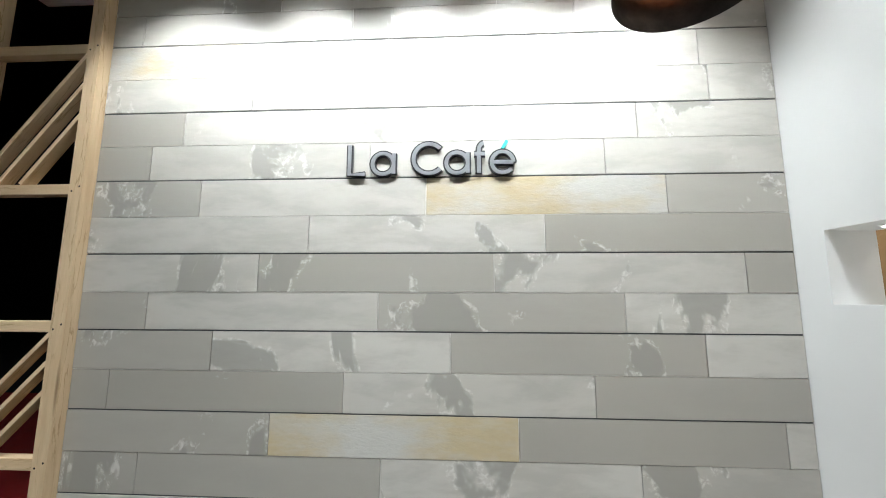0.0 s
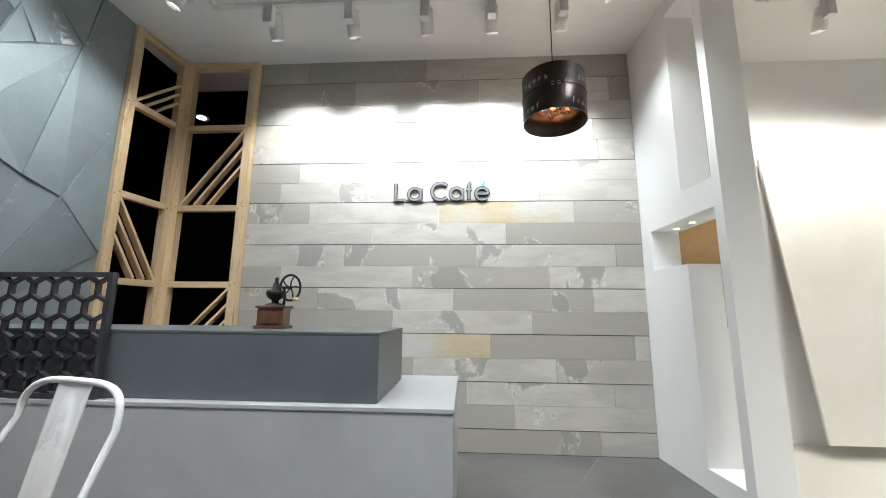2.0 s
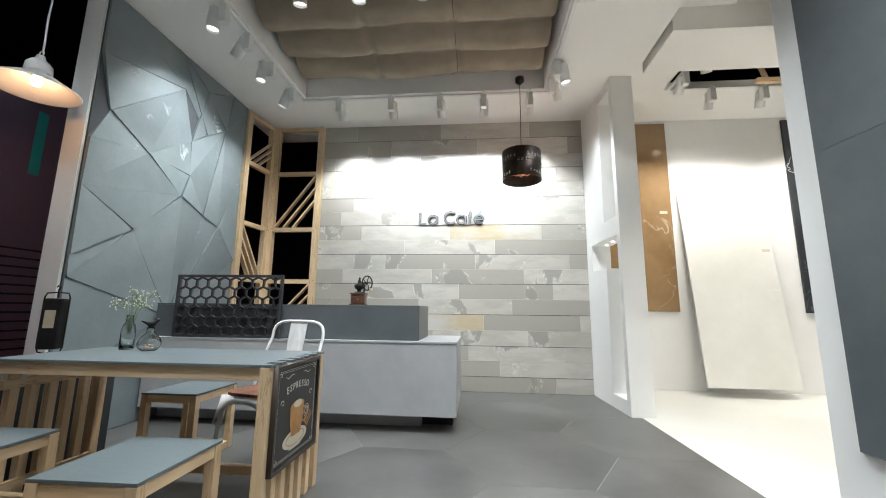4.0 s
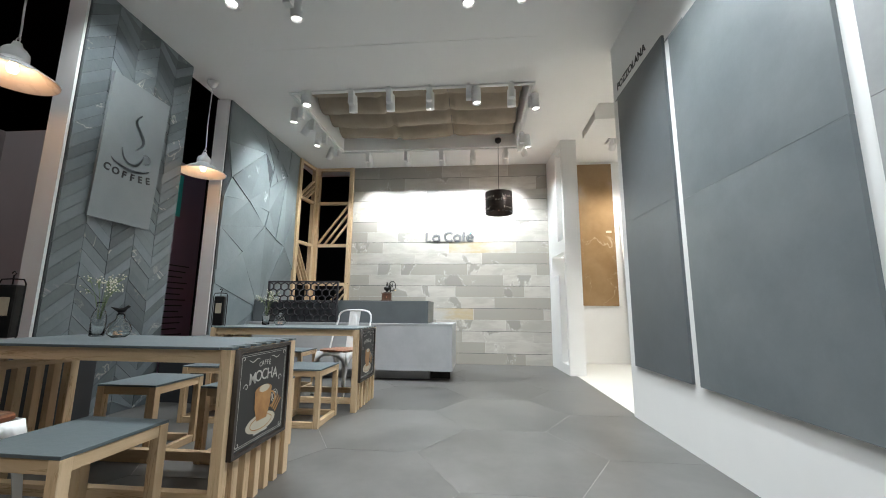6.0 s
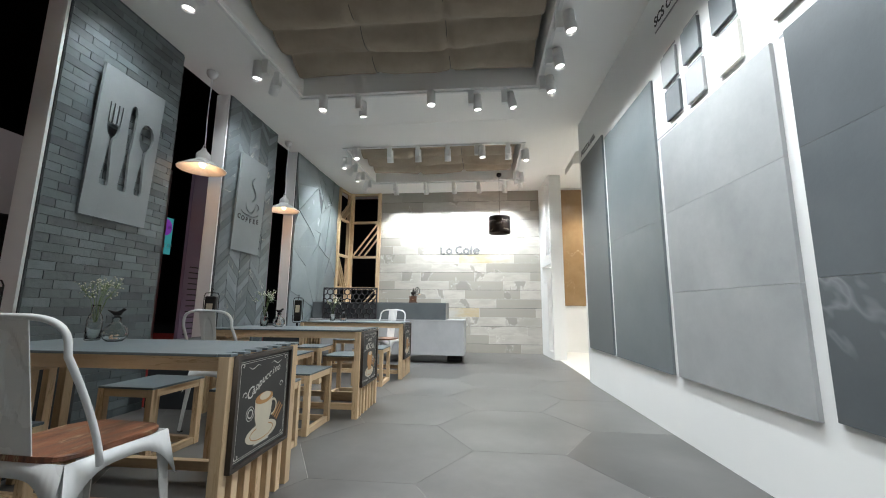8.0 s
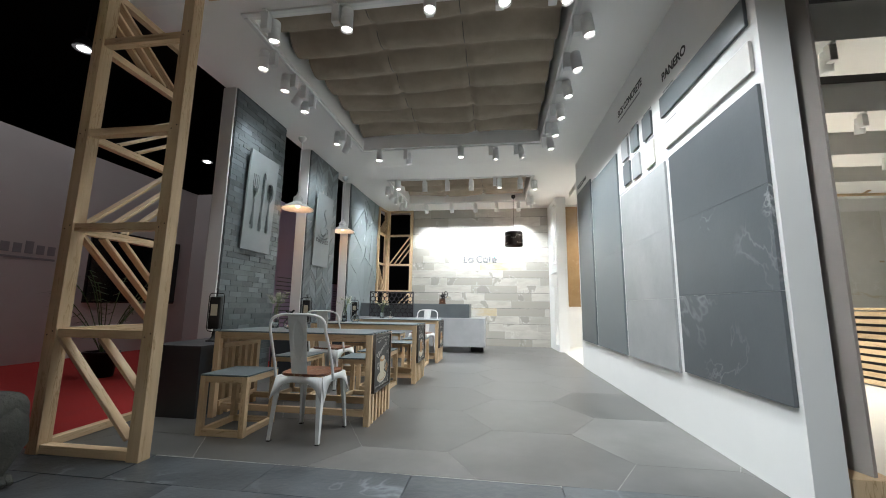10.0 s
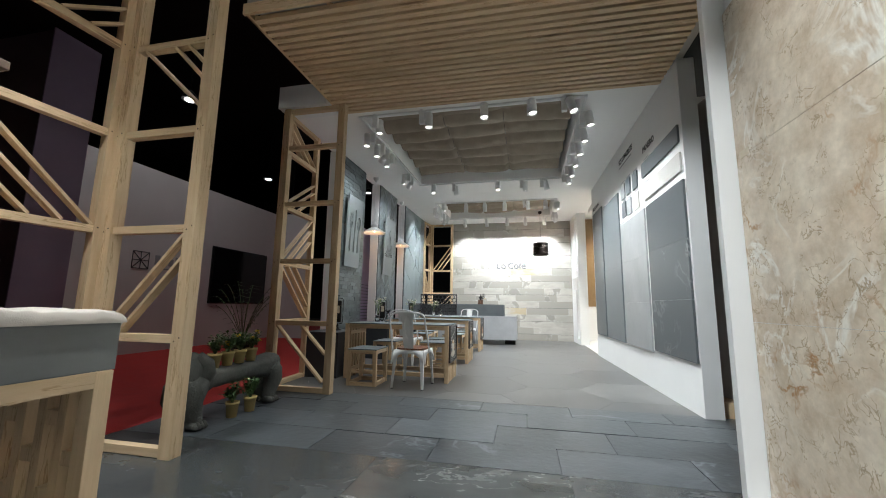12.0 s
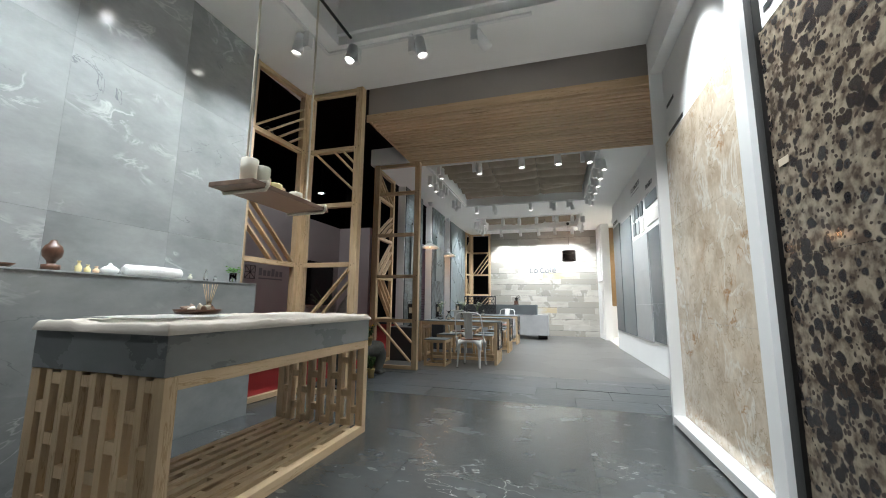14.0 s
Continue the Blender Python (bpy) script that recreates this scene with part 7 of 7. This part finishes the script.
def swing_shelf():
    x0, x1, y0, y1, z = SHELF
    t = thing("swing_shelf", "walnut plank shelf hung on cotton ropes over the bed", "hanging shelf")
    part("board", box(x0, y0, z, x1, y1, z + 0.032, 0.004), SWINGW, t)
    xm = (x0 + x1) / 2
    for y in (y0 + 0.12, y1 - 0.06):
        part("rope", add_tube(bm_new(), [(x0 - 0.01, y, z + 0.045), (x0 - 0.015, y, z + 0.015), (x0 + 0.005, y, z - 0.012), (xm, y, z - 0.012), (x1 - 0.005, y, z - 0.012), (x1 + 0.015, y, z + 0.015), (x1 + 0.01, y, z + 0.045), (x1 - 0.03, y, z + 0.047), (xm, y, z + 0.047), (x0 + 0.03, y, z + 0.047)], 0.012, 8, True), ROPE, t)
        part("rope", add_tube(bm_new(), [(xm + 0.0012 * math.sin(k * 2.1), y + 0.0012 * math.cos(k * 2.1), z + 0.05 + (SPA_CEIL + 0.06 - z - 0.05) * k / 30) for k in range(31)], 0.0085, 8), ROPE, t)
    part("hanging_rail", add_tube(bm_new(), [(xm, -11.60, SPA_CEIL + 0.06), (xm, -8.45, SPA_CEIL + 0.06)], 0.015, 8), BLACK, t)
    rng = random.Random(8)
    for k, (f, r, h, mm) in enumerate(((0.03, 0.055, 0.17, WAX), (0.12, 0.05, 0.13, WAX), (0.22, 0.055, 0.085, WAXP), (0.33, 0.05, 0.06, WAXY), (0.43, 0.06, 0.055, WAXP), (0.53, 0.045, 0.03, WAXY), (0.62, 0.05, 0.05, WAX), (0.72, 0.055, 0.05, WAX), (0.83, 0.045, 0.035, WAX), (0.93, 0.05, 0.022, WAXY))):
        c = tagged(part("candle", add_lathe(bm_new(), [(0.0, 0.0), (r, 0.0), (r, h - 0.006), (r - 0.006, h), (r * 0.6, h - 0.004), (0.0, h - 0.008)], 24), mm), ("tall cream" if h > 0.1 else "low pastel") + " pillar candle on the hanging shelf", "candle", "candles")
        c.location = (xm + 0.07 + rng.uniform(-0.04, 0.03), y0 + 0.08 + (y1 - y0 - 0.14) * f, z + 0.0325)


SHELF = (-1.83, -1.48, -9.78, -8.95, 1.785)
swing_shelf()

# spa lighting
track("lighting_track", -1.97, -8.37, 0.16, -8.37, SPA_CEIL)
track("lighting_track", -1.97, -11.6, -1.97, -8.40, SPA_CEIL)
track("lighting_track", 0.98, -11.6, 0.98, -8.46, SPA_CEIL)
G = "spa track spotlights"
track_spot(-1.62, -8.37, SPA_CEIL, (-1.75, -9.3, 0.9), 20, 90, group=G)
track_spot(-1.00, -8.37, SPA_CEIL, (-0.1, -8.3, 0.0), 54, 104, group=G)
track_spot(-0.36, -8.37, SPA_CEIL, (1.75, -5.8, 1.2), 95, 50, group=G)
for y in (-8.72, -9.6, -10.4, -11.3):
    track_spot(-1.97, y, SPA_CEIL, (-2.60, y - 0.1, 1.2), 26, 98, group=G)
for y in (-8.7, -9.5, -10.3, -11.0):
    track_spot(0.98, y, SPA_CEIL, (1.27, y + 0.1, 0.2), 50, 90, group=G)
track_spot(-1.97, -9.95, SPA_CEIL, (-1.7, -9.8, 0.8), 22, 70, group=G)
t = thing("sign_plate", "name lettering bars above the beige marble panel", "lettering")
for y, z, ln in ((-7.72, 2.65, 0.42), (-7.72, 2.93, 0.22), (-9.46, 2.56, 0.40)):
    part("caption_bar", box(1.3965, y - ln, z, 1.399, y, z + 0.035), INK, t)
for y, z in ((-7.70, 1.75), (-9.48, 1.72)):
    part("name_plate", box(1.3745, y - 0.08, z, 1.3775, y, z + 0.035), PAPERL, t)
structure("shaft_red", box(-1.80, -8.449, SPA_CEIL + 0.5, 0.92, -8.44, SPA_CEIL + 1.0), HALLW, "pale upstand of the open light well", "ceiling")

# ---- pieces of walls and floors ----
plank_rows()
slat_canopy()
towers()
brick_face()
chevron_face()
facet_face()
counter()
hex_screen()


def clip_poly(pts, x0, x1, y0, y1):
    for ax, lim, sg in ((0, x0, 1), (0, x1, -1), (1, y0, 1), (1, y1, -1)):
        out = []
        for k in range(len(pts)):
            a, b = pts[k - 1], pts[k]
            ia, ib = (a[ax] - lim) * sg >= 0, (b[ax] - lim) * sg >= 0
            if ia != ib:
                f = (lim - a[ax]) / (b[ax] - a[ax])
                out.append((a[0] + (b[0] - a[0]) * f, a[1] + (b[1] - a[1]) * f))
            if ib:
                out.append(b)
        pts = out
        if len(pts) < 3:
            return []
    return pts


def floor_tile(name, pts, material, parent, z0=-0.008, z1=0.0):
    cx, cy = sum(p[0] for p in pts) / len(pts), sum(p[1] for p in pts) / len(pts)
    bm = bm_new()
    lo = [bm.verts.new((x - cx, y - cy, z0)) for x, y in pts]
    hi = [bm.verts.new((x - cx, y - cy, z1)) for x, y in pts]
    bm.faces.new(hi)
    for k in range(len(pts)):
        bm.faces.new((lo[k - 1], lo[k], hi[k], hi[k - 1]))
    ob = part(name, bm, material, parent)
    ob.location = (cx, cy, 0)
    return ob


def hexagon_floor():
    s, g = 0.60, 0.0012
    for i in range(-5, 4):
        for j in range(-8, 4):
            cx, cy = 0.60 + 1.5 * s * i, 0.92 + math.sqrt(3) * s * (j + 0.5 * (i % 2))
            pts = [(cx + (s - g) * math.cos(k * math.pi / 3), cy + (s - g) * math.sin(k * math.pi / 3)) for k in range(6)]
            pts = clip_poly(pts, -2.778, 1.895 if max(p[1] for p in pts) < -1.2 else 1.80, -5.698, 1.918)
            if pts:
                floor_tile("hexagon_tile", pts, FLOOR, floor_cafe)


def stone_floor():
    ys = (-5.70, -6.05, -6.45, -6.88, -7.31)
    for r in range(4):
        x = -2.775 + (0.10, -0.30, 0.30, -0.10)[r] - 0.84
        while x < 3.3:
            pts = clip_poly([(x + 0.003, ys[r + 1] + 0.003), (x + 0.837, ys[r + 1] + 0.003), (x + 0.837, ys[r] - 0.003), (x + 0.003, ys[r] - 0.003)], -2.775, 3.298, -8, 0)
            if pts and max(p[0] for p in pts) - min(p[0] for p in pts) > 0.05:
                floor_tile("stone_slab", pts, STONE, floor_stone, -0.010, random.Random(r * 50 + int(x * 10)).uniform(-0.002, 0.002))
            x += 0.84


def spa_wall_slabs():
    """Tall polished slabs on the marble wall, each with its own cloud pattern."""
    for z0, z1 in ((0.0, 1.60), (1.60, 2.79), (2.79, SPA_CEIL - 0.002)):
        for k in range(8):
            y1 = -8.562 - 0.78 * k
            y0 = max(y1 - 0.78, -13.99)
            ob = part("wall_slab", box(0.0, -(y1 - y0) / 2 + 0.0006, -(z1 - z0) / 2 + 0.0006, 0.010, (y1 - y0) / 2 - 0.0006, (z1 - z0) / 2 - 0.0006), SPAM, wall_spa)
            ob.location = (-2.72, (y0 + y1) / 2, (z0 + z1) / 2)


def marble_floor():
    y = -7.312
    for r in range(6):
        x = -2.775 - 0.3
        while x < 1.8:
            pts = clip_poly([(x + 0.001, y - 1.199), (x + 1.199, y - 1.199), (x + 1.199, y - 0.001), (x + 0.001, y - 0.001)], -2.775, 1.798, -13.99, 0)
            if pts and max(p[0] for p in pts) - min(p[0] for p in pts) > 0.05:
                floor_tile("marble_tile", pts, MARBLE, floor_spa)
            x += 1.2
        y -= 1.2


hexagon_floor()
stone_floor()
marble_floor()
spa_wall_slabs()
